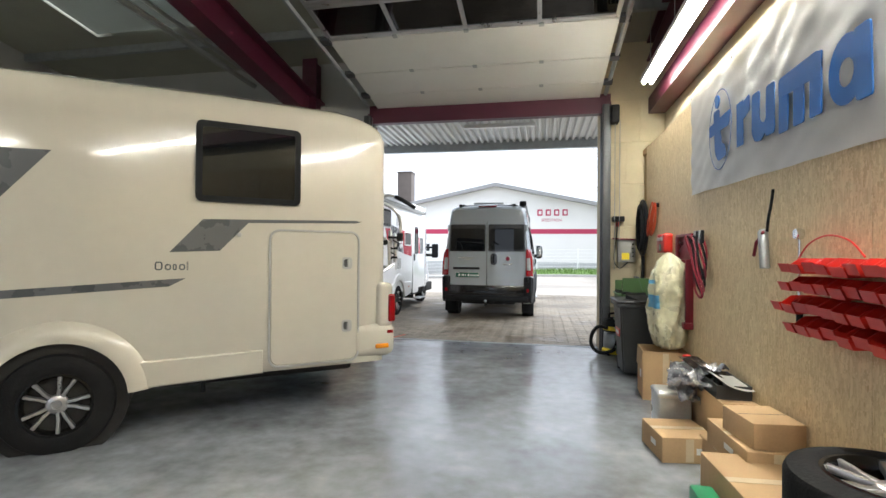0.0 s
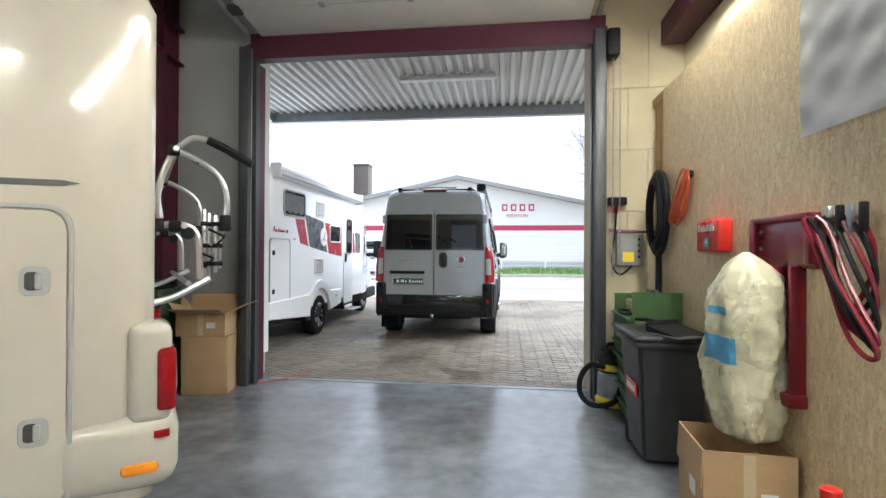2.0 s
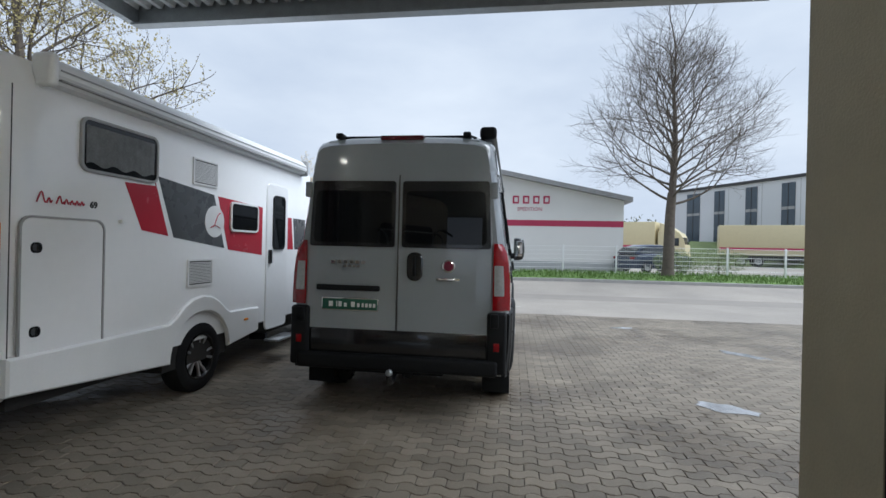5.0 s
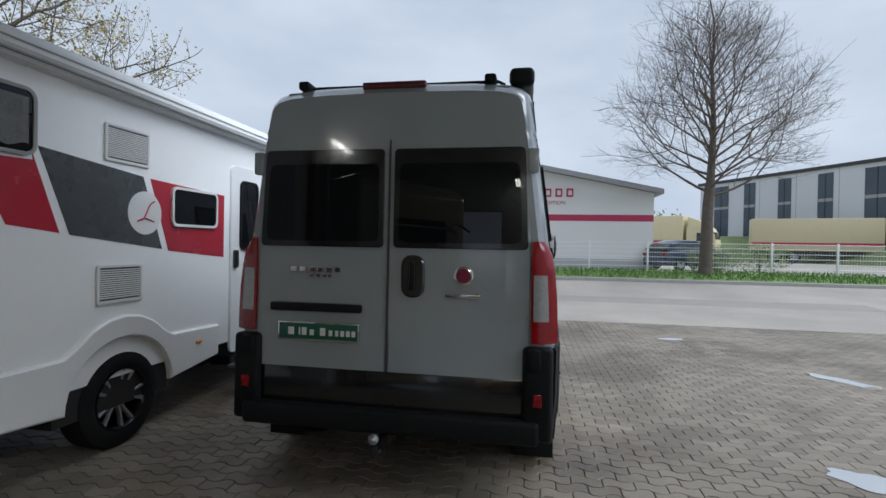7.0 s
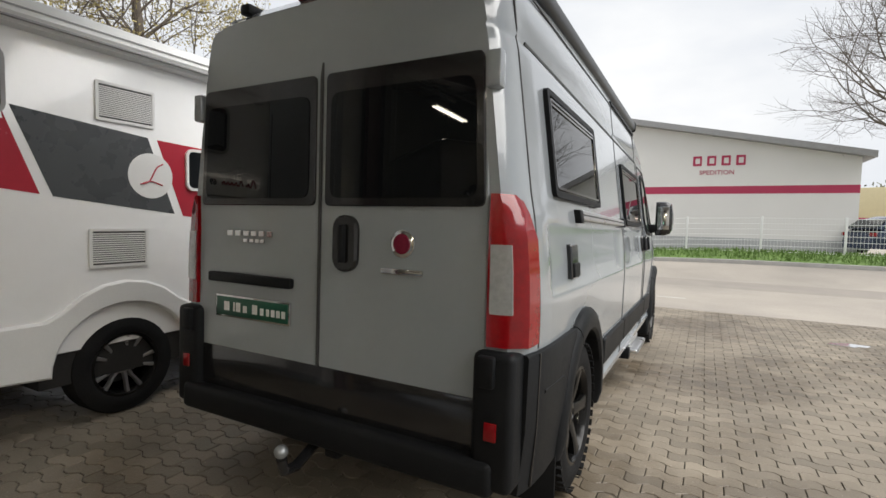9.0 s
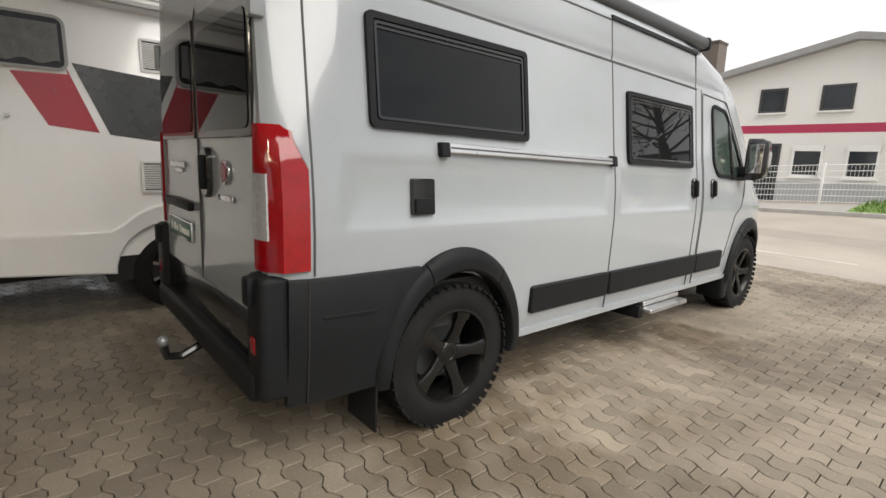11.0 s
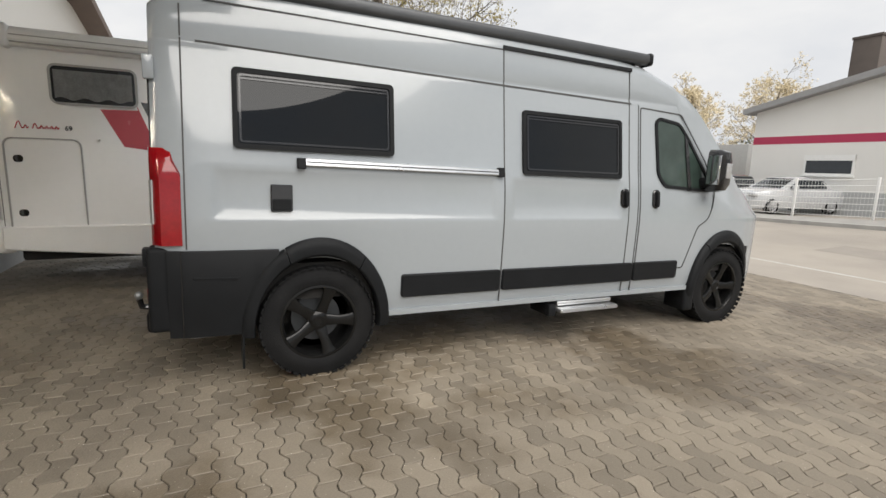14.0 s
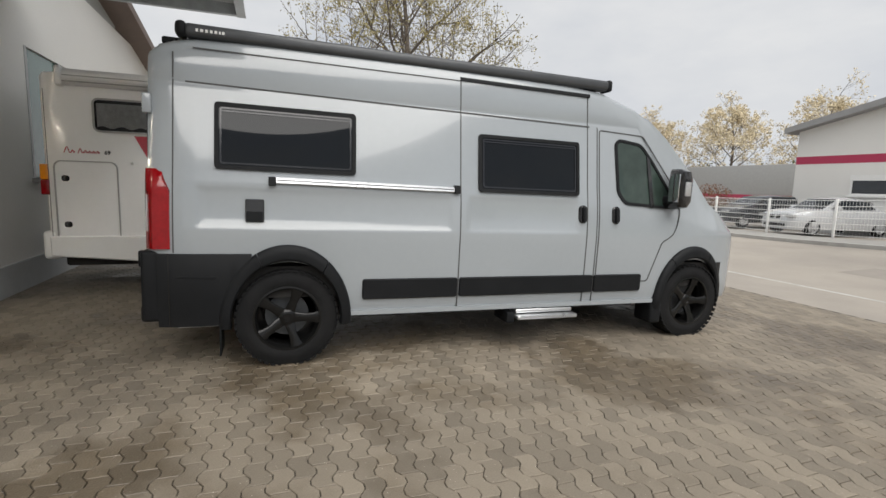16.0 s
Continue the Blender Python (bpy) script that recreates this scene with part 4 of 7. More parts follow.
def build_cream_motorhome():
    """Local frame: u along the side towards the rear end (u = 0 at the rear corner, negative forward), d out of the side wall."""
    mh = thing("motorhome", "cream coachbuilt motorhome with grey decals and cycle carrier", "motorhome", Matrix.Translation((-1.565, 4.50, 0)) @ pose(0, 0, 0, 0, 0, 39))
    W, H = 2.3, 2.86

    def side(u, v, d):
        return V(u, -d, v)

    def back(u, v, d):
        return V(d, u, v)
    prof = [(.03, .42), (0, .52), (0, 2.50), (.03, 2.67), (.10, 2.79), (.24, H), (W - .24, H), (W - .10, 2.79), (W - .03, 2.67), (W, 2.5), (W, .5), (W - .03, .42)]
    rings = []
    for u in (-.0, -.02, -.06, -.14, -.26, -.45, -1.5, -3.2, -5.2):
        k = interp(-u, [(0, .20), (.02, .13), (.06, .075), (.14, .03), (.26, .005), (.45, 0)])
        kr = interp(-u, [(0, .30), (.06, .15), (.14, .09), (.26, .045), (.45, .015), (1.0, 0)])
        rr = []
        for y, z in prof:
            yy = min(max(y, k * .5), W - k * .5)
            up = H - kr if u > -1 else H - kr - (-u - 1) * .02
            rr.append((u, yy, min(z, up) if z <= 2.5 else 2.5 + (z - 2.5) / (H - 2.5) * (up - 2.5)))
        rings.append(rr)
    part("body", loft(B(), rings, True, True, True), cream_gel, mh, "glossy cream living body")
    # side skirt with arch
    ARC = (-2.56, .35, .45)
    arch = B()
    prev = None
    for k in range(25):
        a = radians(4 + 172 * k / 24)
        q = [side(ARC[0] + (ARC[2] + e) * math.cos(a), ARC[1] + (ARC[2] + e) * math.sin(a), d) for e, d in ((-.01, -.02), (-.01, .055), (.03, .058), (.11, .03), (.15, -.004))]
        q = [arch.verts.new(p) for p in q]
        if prev:
            for e in range(4):
                arch.faces.new((prev[e], prev[e + 1], q[e + 1], q[e]))
        prev = q
    part("arch_flare", arch, cream_gel, mh, "flared cream wheel arch")
    for u0, u1, z0, z1 in ((-2.12, -1.14, .39, .62), (-5.2, -3.20, .39, .62)):
        part("skirt", prism(B(), [(u0, z0), (u1, z0 + .03), (u1, z1), (u0, z1 - .02)], side, -.02, .024, .010), cream_gel, mh, "cream side skirt", smooth=False)
    part("wheel_housing", lathe(B(), [(0, -.6), (.445, -.6), (.445, .003), (0, .003)], Matrix.Translation((-2.56, 0, .35)) @ pose(0, 0, 0, 90, 0, 0), 36), under_black, mh, smooth=False)
    part("underbody", box(box(B(), -1.95, .15, .34, -.3, W - .15, .52, .03), -5.2, .15, .30, -3.05, W - .15, .52, .03), under_black, mh)
    w = new("axle")
    w.parent = mh
    w.matrix_local = pose(0, 0, 0, 0, 0, -90)
    wheel(w, -.035, -2.56, .345, .365, .215, .225, 5, alloy, 1)
    bpy.data.objects["axle"].name = "rear_axle"
    part("stay", tube(B(), [(-1.60, .10, .50), (-1.60, .08, .29)], .02), black_plastic, mh)
    # window
    side_window(mh, -1.68, 1.88, -.84, 2.55, side, .05, .05, dark_glass, black_plastic, .03)
    # hatch
    d = part("service_hatch", prism(B(), rrect(-1.08, .47, -.30, 1.65, .08), side, -.004, .010, .004), cream_gel, mh, "cream storage hatch")
    groove(d, "hatch_frame", rrect(-1.10, .45, -.28, 1.67, .09), side, .016, pale_grey, .014)
    for v in (.785, 1.37):
        latch(d, -.40, v, side, pale_grey, .10, .115)
    part("catch", prism(B(), rrect(-1.36, 1.595, -1.325, 1.63, .014), side, 0, .025, .004), pale_grey, mh)
    # decals
    quad_decal(mh, "grey_decal", [(-1.86, 1.46), (-1.49, 1.475), (-1.27, 1.715), (-.32, 1.745), (-.26, 1.76), (-.32, 1.77), (-1.62, 1.735)], side, grey_decal, label="dark grey slanted decal")
    quad_decal(mh, "grey_decal", [(-3.4, 1.09), (-1.86, 1.185), (-1.74, 1.25), (-3.4, 1.15)], side, grey_decal, label="long dark grey stripe")
    quad_decal(mh, "grey_decal", [(-3.6, 1.70), (-2.95, 1.78), (-2.62, 2.20), (-3.6, 2.17)], side, grey_decal, label="dark grey slanted decal")
    for a, w_, h in ((-1.96, .055, .07), (-1.89, .045, .05), (-1.835, .03, .05), (-1.79, .045, .05), (-1.735, .012, .07)):
        groove(mh, "model_letter", rrect(a, 1.315, a + w_, 1.315 + h, min(.02, w_ * .4)), side, .011 if w_ > .02 else .005, grey_decal, .003)
    # rear end
    part("rear_bumper", box(B(), -.36, -.02, .46, .10, W + .02, .80, .09, 4), cream_gel, mh, "cream rear bumper")
    part("bumper_post", box(B(), -.10, -.015, .74, .07, .22, 1.18, .05, 3), cream_gel, mh)
    lp = part("rear_lamp", box(B(), .01, -.03, .80, .085, .16, 1.07, .02, 3), lamp_red, mh, "red rear lamp cluster")
    part("lens", box(B(), .06, .02, .88, .09, .13, .98, .008), lamp_white, lp, "clear lens")
    part("side_marker", box(B(), -.12, -.035, .545, .02, .03, .595, .018), lamp_amber, mh, "amber marker lamp")
    part("reflector", box(B(), .0, -.03, .69, .06, .0, .72, .004), lamp_red, mh)
    part("rear_lamp", box(B(), .01, W - .18, .80, .085, W + .03, 1.07, .02, 3), lamp_red, mh, "red rear lamp cluster")
    part("number_plate", box(B(), .09, .85, .70, .11, 1.38, .82, .004), mat("dark_plate", (.02, .05, .045), .4), mh, "dark green plate")

    part("rear_window", prism(B(), rrect(.5, 1.55, 1.8, 2.15, .08), back, -.06, .01, .008), dark_glass, mh, "dark rear window")
    # cycle carrier, folded up
    rk = part("cycle_carrier", tube(B(), [(.14, .42, 1.62), (.14, 1.98, 1.62)], .015), alu, mh, "folded aluminium cycle carrier")
    part("cross_tube", tube(B(), [(.16, .42, 1.32), (.16, 1.98, 1.32)], .015), alu, rk)
    part("cross_tube", tube(B(), [(.10, .42, 2.02), (.10, 1.98, 2.02)], .015), alu, rk)
    for y in (.50, 1.88):
        part("wall_tube", tube(B(), curve_pts([(.0, y, 1.62), (.12, y, 1.63), (.19, y, 1.60), (.215, y, 1.52), (.22, y, 1.34)], 5), .018), alu, rk)
        part("hoop", tube(B(), curve_pts([(.03, y, 1.66), (.02, y, 1.80), (.09, y, 2.0), (.20, y, 1.98), (.31, y, 1.90), (.35, y, 1.78), (.345, y, 1.66)], 5), .018), alu, rk)
        part("foot_tube", tube(B(), curve_pts([(.0, y - .03, 1.22), (.10, y - .02, 1.25), (.20, y, 1.30), (.27, y, 1.34)], 4), .018), alu, rk)
        for x, z in ((.02, 1.62), (.09, 2.02), (.10, 1.62), (.01, 1.22)):
            part("bracket", box(B(), x - .03, y - .03, z - .03, x + .03, y + .03, z + .03, .012), black_plastic, rk, "black clamp")
        part("knob", lathe(B(), [(0, 0), (.03, .0), (.035, .02), (.03, .035), (0, .035)], Matrix.Translation((.16, y, 1.585)) @ pose(0, 0, 0, 90, 0, 0), 12), black_plastic, rk)
        part("clamp", box(B(), .315, y - .03, 1.60, .375, y + .03, 1.69, .012), black_plastic, rk)
    for i in range(4):
        x, y = .235 + .028 * i, .52 + .05 * (i % 2)
        part("wheel_rail", box(B(), x, y, 1.33 + .02 * i, x + .018, y + .05, 1.72 - .015 * i, .005), alu, rk)
        for z in (1.42, 1.52, 1.64):
            part("rail_clip", box(B(), x - .006, y - .008, z - .012, x + .024, y + .058, z + .012, .004), black_plastic, rk)
        part("strap_arm", tube(B(), [(x + .01, y, 1.40 + .06 * i), (x + .05, y - .03, 1.45 + .06 * i), (x - .03, y - .02, 1.49 + .06 * i)], .008), alu if i % 2 else black_plastic, rk)
    part("carrier_arm", tube(B(), curve_pts([(.10, .50, 2.03), (.18, .46, 2.09), (.27, .42, 2.07)], 4), .016), alu, rk)
    part("grip", tube(B(), [(.25, .43, 2.08), (.33, .40, 2.04), (.46, .36, 1.96)], .022), black_plastic, rk)
    return mh


build_cream_motorhome()


# ---------------------------------------------------------------- buildings across the road
def build_hall():
    y = 33.0
    h = thing("warehouse", "white rendered gabled warehouse with a crimson stripe across the road", "building", pose(0, 0, 0))
    xl, xr, ze, zp, yb = -11.6, 5.45, 4.2, 6.0, 58.0
    xm = (xl + xr) / 2
    wins = [(-9.35, 1.55, -6.95 - .6, 2.35), (-6.0, 3.62, -5.05, 4.55), (-3.95, 3.62, -2.95, 4.55), (-4.6, 1.15, -3.6, 2.35), (-2.9, 1.15, -1.95, 2.35), (-6.05, .1, -5.0, 2.42)]

    def face(u, v, d):
        return V(u, y - d, v)
    bm = B()
    out = [(xl, -.2), (xr, -.2), (xr, ze), (xm, zp), (xl, ze)]
    prism(bm, out, lambda u, v, d: V(u, y + d, v), 0, yb - y)
    part("wall", bm, render_white, h, "white rendered wall", smooth=False)
    bm = B()
    for s, x in ((-1, xl - .35), (1, xr + .35)):
        k = (zp - ze) / (xr - xm)
        z0 = ze - .35 * k
        vs = [bm.verts.new(p) for p in ((x, y - .45, z0), (xm, y - .45, zp), (xm, yb, zp), (x, yb, z0), (x, y - .45, z0 + .24), (xm, y - .45, zp + .24), (xm, yb, zp + .24), (x, yb, z0 + .24))]
        for f in ((0, 1, 2, 3), (7, 6, 5, 4), (0, 4, 5, 1), (2, 6, 7, 3), (3, 7, 4, 0)):
            bm.faces.new([vs[i] for i in f])
    part("roof", bm, roof_grey, h, "grey sheet roof with deep verge", smooth=False)
    part("stripe", prism(B(), [(xl, 2.82), (xr, 2.82), (xr, 3.14), (xl, 3.14)], face, -.05, .006), stripe_red, h, "crimson painted stripe", smooth=False)
    part("plinth", prism(B(), [(xl, -.1), (xr, -.1), (xr, .95), (xl, .95)], face, -.05, .02), plinth_grey, h, "grey plinth", smooth=False)
    for i, (u0, v0, u1, v1) in enumerate(wins):
        wn = part("door" if i == 5 else "window", ring(B(), [(u0, v0), (u1, v0), (u1, v1), (u0, v1)], [(u0 + .08, v0 + .08), (u1 - .08, v0 + .08), (u1 - .08, v1 - .08), (u0 + .08, v1 - .08)], face, -.05, .035), line_grey if i in (1, 2, 5) else fence_white, h, smooth=False)
        part("pane", prism(B(), [(u0 + .05, v0 + .05), (u1 - .05, v0 + .05), (u1 - .05, v1 - .05), (u0 + .05, v1 - .05)], face, -.02, .025), window_dark, wn, smooth=False)
        if i != 5:
            part("sill", box(B(), u0 - .05, y - .10, v0 - .06, u1 + .05, y, v0), fence_white, wn)
        if i in (0, 3, 4):
            part("shutter_box", box(B(), u0, y - .06, v1 - .22, u1, y, v1), fence_white, wn)
    # painted name in plain bars, and the legible word under it
    for i in range(4):
        u = -.32 + i * .54
        part("letter_bar", ring(B(), rrect(u, 4.02, u + .34, 4.44, .03), rrect(u + .09, 4.11, u + .27, 4.35, .02), face, -.01, .02), stripe_red, h, "crimson letter shape", smooth=False)
    writing("sign_word", "SPEDITION", .27, Matrix.Translation((.60, y - .012, 3.72)) @ pose(0, 0, 0, 90, 0, 0), stripe_red, h, "small crimson lettering", .004)
    part("letter_box", box(B(), -4.7 + 1.0, y - .2, 1.35 - .2, -4.7 + 1.02, y, 1.4), pale_grey, h)
    ch = thing("chimney", "dark brown clad square chimney behind the warehouse roof", "chimney", pose(-11.75, 41.5, 0))
    part("shaft", box(B(), -.62, -.5, 0, .62, .7, 8.5, .01), mat("chimney_cladding", (.095, .078, .068), .8, var=.15, scale=2), ch)
    part("cap", box(B(), -.66, -.54, 8.45, .66, .74, 8.58, .01), mat("chimney_cap", (.08, .066, .058), .8), ch)
    return h


build_hall()


# ---------------------------------------------------------------- workshop fittings
def osb_material():
    """Pressed strand board: overlapping pale flakes in many directions."""
    m = mat("strand_board", (0.52, 0.40, 0.22), 0.55, var=0.12, scale=1.2, grain=40, bump=0.0)
    nt = m.node_tree
    N, L = nt.nodes, nt.links
    b = N["Principled BSDF"]
    tc = N.new("ShaderNodeTexCoord")
    col = None
    for i, (rot, sc) in enumerate((((12, 0, 0), (1, 62, 13)), ((-28, 0, 0), (1, 54, 11)), ((38, 0, 0), (1, 58, 12)), ((-8, 0, 0), (1, 70, 14)))):
        mp, vo = N.new("ShaderNodeMapping"), N.new("ShaderNodeTexVoronoi")
        mp.inputs["Rotation"].default_value = [radians(r) for r in rot]
        mp.inputs["Scale"].default_value = sc
        mp.inputs["Location"].default_value = (i * 1.7, i * 3.1, i * .7)
        L.new(tc.outputs["Object"], mp.inputs["Vector"])
        L.new(mp.outputs[0], vo.inputs["Vector"])
        vo.inputs["Scale"].default_value = 1.05
        rp = N.new("ShaderNodeValToRGB")
        rp.color_ramp.elements[0].color, rp.color_ramp.elements[1].color = (0.54, 0.40, 0.21, 1), (0.84, 0.70, 0.45, 1)
        L.new(vo.outputs["Color"], rp.inputs["Fac"])
        if col is None:
            col = rp.outputs["Color"]
        else:
            mx, gt, no = N.new("ShaderNodeMix"), N.new("ShaderNodeMapRange"), N.new("ShaderNodeTexNoise")
            mx.data_type = "RGBA"
            no.inputs["Scale"].default_value = 26 + 5 * i
            L.new(tc.outputs["Object"], no.inputs["Vector"])
            gt.inputs[1].default_value, gt.inputs[2].default_value = .47, .53
            L.new(no.outputs["Fac"], gt.inputs[0])
            L.new(gt.outputs[0], mx.inputs[0])
            L.new(col, mx.inputs[6])
            L.new(rp.outputs["Color"], mx.inputs[7])
            col = mx.outputs[2]
    L.new(col, b.inputs["Base Color"])
    return m


osb = osb_material()
for y0, y1 in ((-5.1, -2.5), (-2.497, 0.0), (0.003, 2.5), (2.503, 5.0), (5.003, 7.40)):
    wb = structure("strand_board_wall", box(B(), 1.40, y0, .0, 1.42, y1, 3.02, .002, 1), osb, "pale strand-board wall lining", "wall panel")
structure("trim_timber_post", box(box(B(), 1.46, 7.70, 0, 1.56, 7.84, 3.06), 1.43, 7.42, 2.98, 1.50, 7.84, 3.06), timber, "raw timber corner post and rail", "post")
structure("trim_timber_plate", box(B(), 1.425, -5.1, 2.92, 1.50, 7.40, 3.0), timber, "raw timber top plate behind the boards", "timber rail")
# block courses on the gate wall
for r in range(6):
    for x0, x1 in (((.90, 1.38), (1.386, 1.74)) if r % 2 else ((.90, 1.18), (1.186, 1.74))):
        put_mesh("block", box(B(), x0, 7.838, r * .64 + .004, x1, 7.852, (r + 1) * .64 - .004, .004, 1), block_paint, bpy.data.objects["wall_front_right"])

# steel: gate posts, lintel, rafters
structure("steel_lintel", box(box(B(), -2.95, 7.70, 3.63, .95, 7.84, 3.80), -2.95, 7.78, 3.80, .95, 7.845, 3.95), maroon, "maroon painted steel lintel over the gate", "beam")
structure("gate_jamb_right", box(B(), .815, 7.74, 0, .855, 8.24, 3.64), maroon, "maroon steel gate jamb", "door frame")
structure("gate_jamb_left", box(B(), -2.94, 7.80, 0, -2.89, 8.02, 3.64), maroon, "maroon steel gate jamb", "door frame")
structure("gate_reveal_left", box(B(), -3.07, 8.02, .25, -2.985, 8.32, 3.95), render_white, "white rendered gate reveal", "wall")
structure("maroon_column", box(box(B(), -4.02, 7.45, 0, -3.77, 7.50, 4.7), -3.92, 7.50, 0, -3.87, 7.84, 4.7), maroon, "maroon steel column", "column")
for x, drop, deep in ((-3.90, .72, .42), (1.60, .03, .31)):
    bm = B()
    for dx, z0, z1 in ((.13, -deep, -deep + .02), (.008, -deep + .02, -.03), (.13, -.03, 0)):
        a = [bm.verts.new((x + sx * dx, y, roof_z(y) - drop + z)) for y in (7.8, -5.2) for sx, z in ((-1, z0), (1, z0), (1, z1), (-1, z1))]
        for f in ((0, 1, 2, 3), (7, 6, 5, 4), (0, 4, 5, 1), (1, 5, 6, 2), (2, 6, 7, 3), (3, 7, 4, 0)):
            bm.faces.new([a[i] for i in f])
    structure("maroon_rafter", bm, maroon, "maroon steel roof rafter", "beam")
structure("eaves_beam", box(B(), 1.50, -5.2, 3.62, 1.74, 7.80, 3.86), maroon, "maroon steel beam along the wall", "beam")
bm = B()
for y in (6.9, 5.2, 3.5, 1.8, .1, -1.6, -3.3):
    box(bm, -9, y - .04, roof_z(y) - .12, 1.75, y + .04, roof_z(y) + .02)
structure("roof_purlins", bm, steel_grey, "grey roof purlins under the ceiling sheets", "beam")
rooflight = mat("rooflight_sheet", (0.55, 0.62, 0.57), 0.5, var=.1, scale=.8)
rooflight.node_tree.nodes["Principled BSDF"].inputs["Transmission Weight"].default_value = .75
for y0, y1 in ((6.58, 4.42), (2.98, .52)):
    bm = B()
    vs = [bm.verts.new(p) for p in ((-7.18, y0, roof_z(y0) + .03), (-4.62, y0, roof_z(y0) + .03), (-4.62, y1, roof_z(y1) + .03), (-7.18, y1, roof_z(y1) + .03))]
    bm.faces.new(vs)
    bm.faces.new([bm.verts.new(v.co + V(0, 0, .012)) for v in vs][::-1])
    structure("rooflight", bm, rooflight, "translucent greenish rooflight sheet", "rooflight")
structure("trim_cable_duct", tube(tube(B(), [(-5.0, 7.6, 4.35), (-5.0, 2.0, 4.55)], .045), [(-4.7, 7.6, 4.3), (-4.7, 1.0, 4.6)], .03), pale_grey, "pale service pipes below the ceiling", "pipe")

# overhead sectional gate
gate = thing("sectional_gate", "white sectional overhead gate, rolled up under the ceiling", "garage door")
SL = .155


def gz(y):
    return 3.88 + (7.75 - y) * SL


def slab(bm, x0, x1, y0, y1, t=.045, lift=0.0):
    a = [bm.verts.new((x, y, gz(y) + z + lift)) for y in (y0, y1) for x, z in ((x0, 0), (x1, 0), (x1, t), (x0, t))]
    for f in ((0, 1, 2, 3), (7, 6, 5, 4), (0, 4, 5, 1), (1, 5, 6, 2), (2, 6, 7, 3), (3, 7, 4, 0)):
        bm.faces.new([a[i] for i in f])
    return bm


for y0, y1 in ((7.72, 7.25), (7.24, 6.60), (6.59, 5.78)):
    part("gate_panel", slab(B(), -2.78, .78, y0, y1 + .006), door_white, gate, "white insulated gate panel", smooth=False)
for i, (y0, y1) in enumerate(((5.77, 5.10), (5.09, 4.42))):
    bm = B()
    for x0, x1, a, b in ((-2.78, .78, y0, y0 - .06), (-2.78, .78, y1 + .06, y1)):
        slab(bm, x0, x1, a, b)
    for k in range(5):
        x = -2.78 + k * 3.51 / 4
        slab(bm, x, x + .05, y0 - .06, y1 + .06)
    gp = part("glazed_panel", bm, alu, gate, "glazed aluminium gate section", smooth=False)
    part("pane", slab(B(), -2.76, .76, y0 - .03, y1 + .03, .006, .02), smoke_glass, gp, smooth=False)
for y in (7.245, 6.595, 5.775):
    for x in (-1.9, -1.0, -.1):
        part("hinge", slab(B(), x - .03, x + .03, y + .03, y - .03, .012, -.012), steel_grey, gate, smooth=False)
    for x in (-2.86, .80):
        part("roller_bracket", slab(B(), x - .02, x + .10, y + .05, y - .06, .05, -.03), dark_track, gate, smooth=False)
part("bottom_seal", box(B(), -2.78, 7.70, 3.80, .78, 7.77, 3.88), maroon, gate)
for s, x in ((-1, -2.93), (1, .86)):
    part("track", tube(B(), [(x, 7.66, gz(7.4) - .02), (x, 5.0, gz(5.0) - .02), (x, 1.0, gz(1.0) - .02)], .032, 6), steel_grey, gate, "galvanised gate track")
    part("track", box(box(B(), x - .055 + s * .01, 7.62, 0, x + .055 + s * .01, 7.72, 3.75, .006), x - .06, 7.72, 0, x + .09, 7.80, 3.75), dark_track, gate, "dark vertical gate track")
part("chain_hoist", box(B(), .93, 7.55, 3.45, 1.05, 7.75, 3.72, .02), black_plastic, gate, "black chain hoist drive")
for dx in (0, .07):
    part("hand_chain", tube(B(), [(1.0 + dx, 7.66, 3.5), (1.0 + dx, 7.68, 1.25)], .006, 5), steel_grey, gate)
part("lift_cable", tube(B(), [(-2.83, 7.60, 3.7), (-2.83, 7.60, .3)], .004, 5), steel_grey, gate)

structure("gate_threshold", box(B(), -2.80, 7.98, -.02, .82, 8.05, .006), steel_grey, "steel threshold strip at the gate", "threshold")

# ---------------------------------------------------------------- porch roof outside the gate
porch = thing("porch_roof", "steel porch roof of white corrugated sheet over the gate", "canopy")
bm = B()
N = 44
x0, x1 = -4.30, 2.0
prof = []
for k in range(N):
    p = (x1 - x0) / N
    xa = x0 + k * p
    prof += [(xa, .0), (xa + p * .35, .0), (xa + p * .5, .055), (xa + p * .85, .055)]
lo = [[bm.verts.new((x, y, 4.02 + z + (y - 8.25) * -.01)) for x, z in prof] for y in (8.25, 11.02)]
for i in range(len(prof) - 1):
    bm.faces.new((lo[0][i], lo[0][i + 1], lo[1][i + 1], lo[1][i]))
part("corrugated_sheet", bm, door_white, porch, "white corrugated sheet", smooth=False)
part("front_beam", box(box(B(), x0, 10.98, 3.82, x1, 11.10, 3.84), x0, 11.04, 3.84, x1, 11.06, 4.12), steel_grey, porch, "grey steel edge beam")
part("side_beam", box(B(), x0 - .04, 8.25, 3.84, x0 + .04, 11.04, 4.10), steel_grey, porch)
part("side_beam", box(B(), x1 - .04, 8.25, 3.84, x1 + .04, 11.04, 4.10), steel_grey, porch)
part("roof_deck", box(B(), x0, 8.25, 4.10, x1, 11.06, 4.14), roof_grey, porch)
pl = part("porch_lamp", box(B(), -1.6, 9.4, 3.93, -.2, 9.52, 4.0, .02), white_plastic, porch)
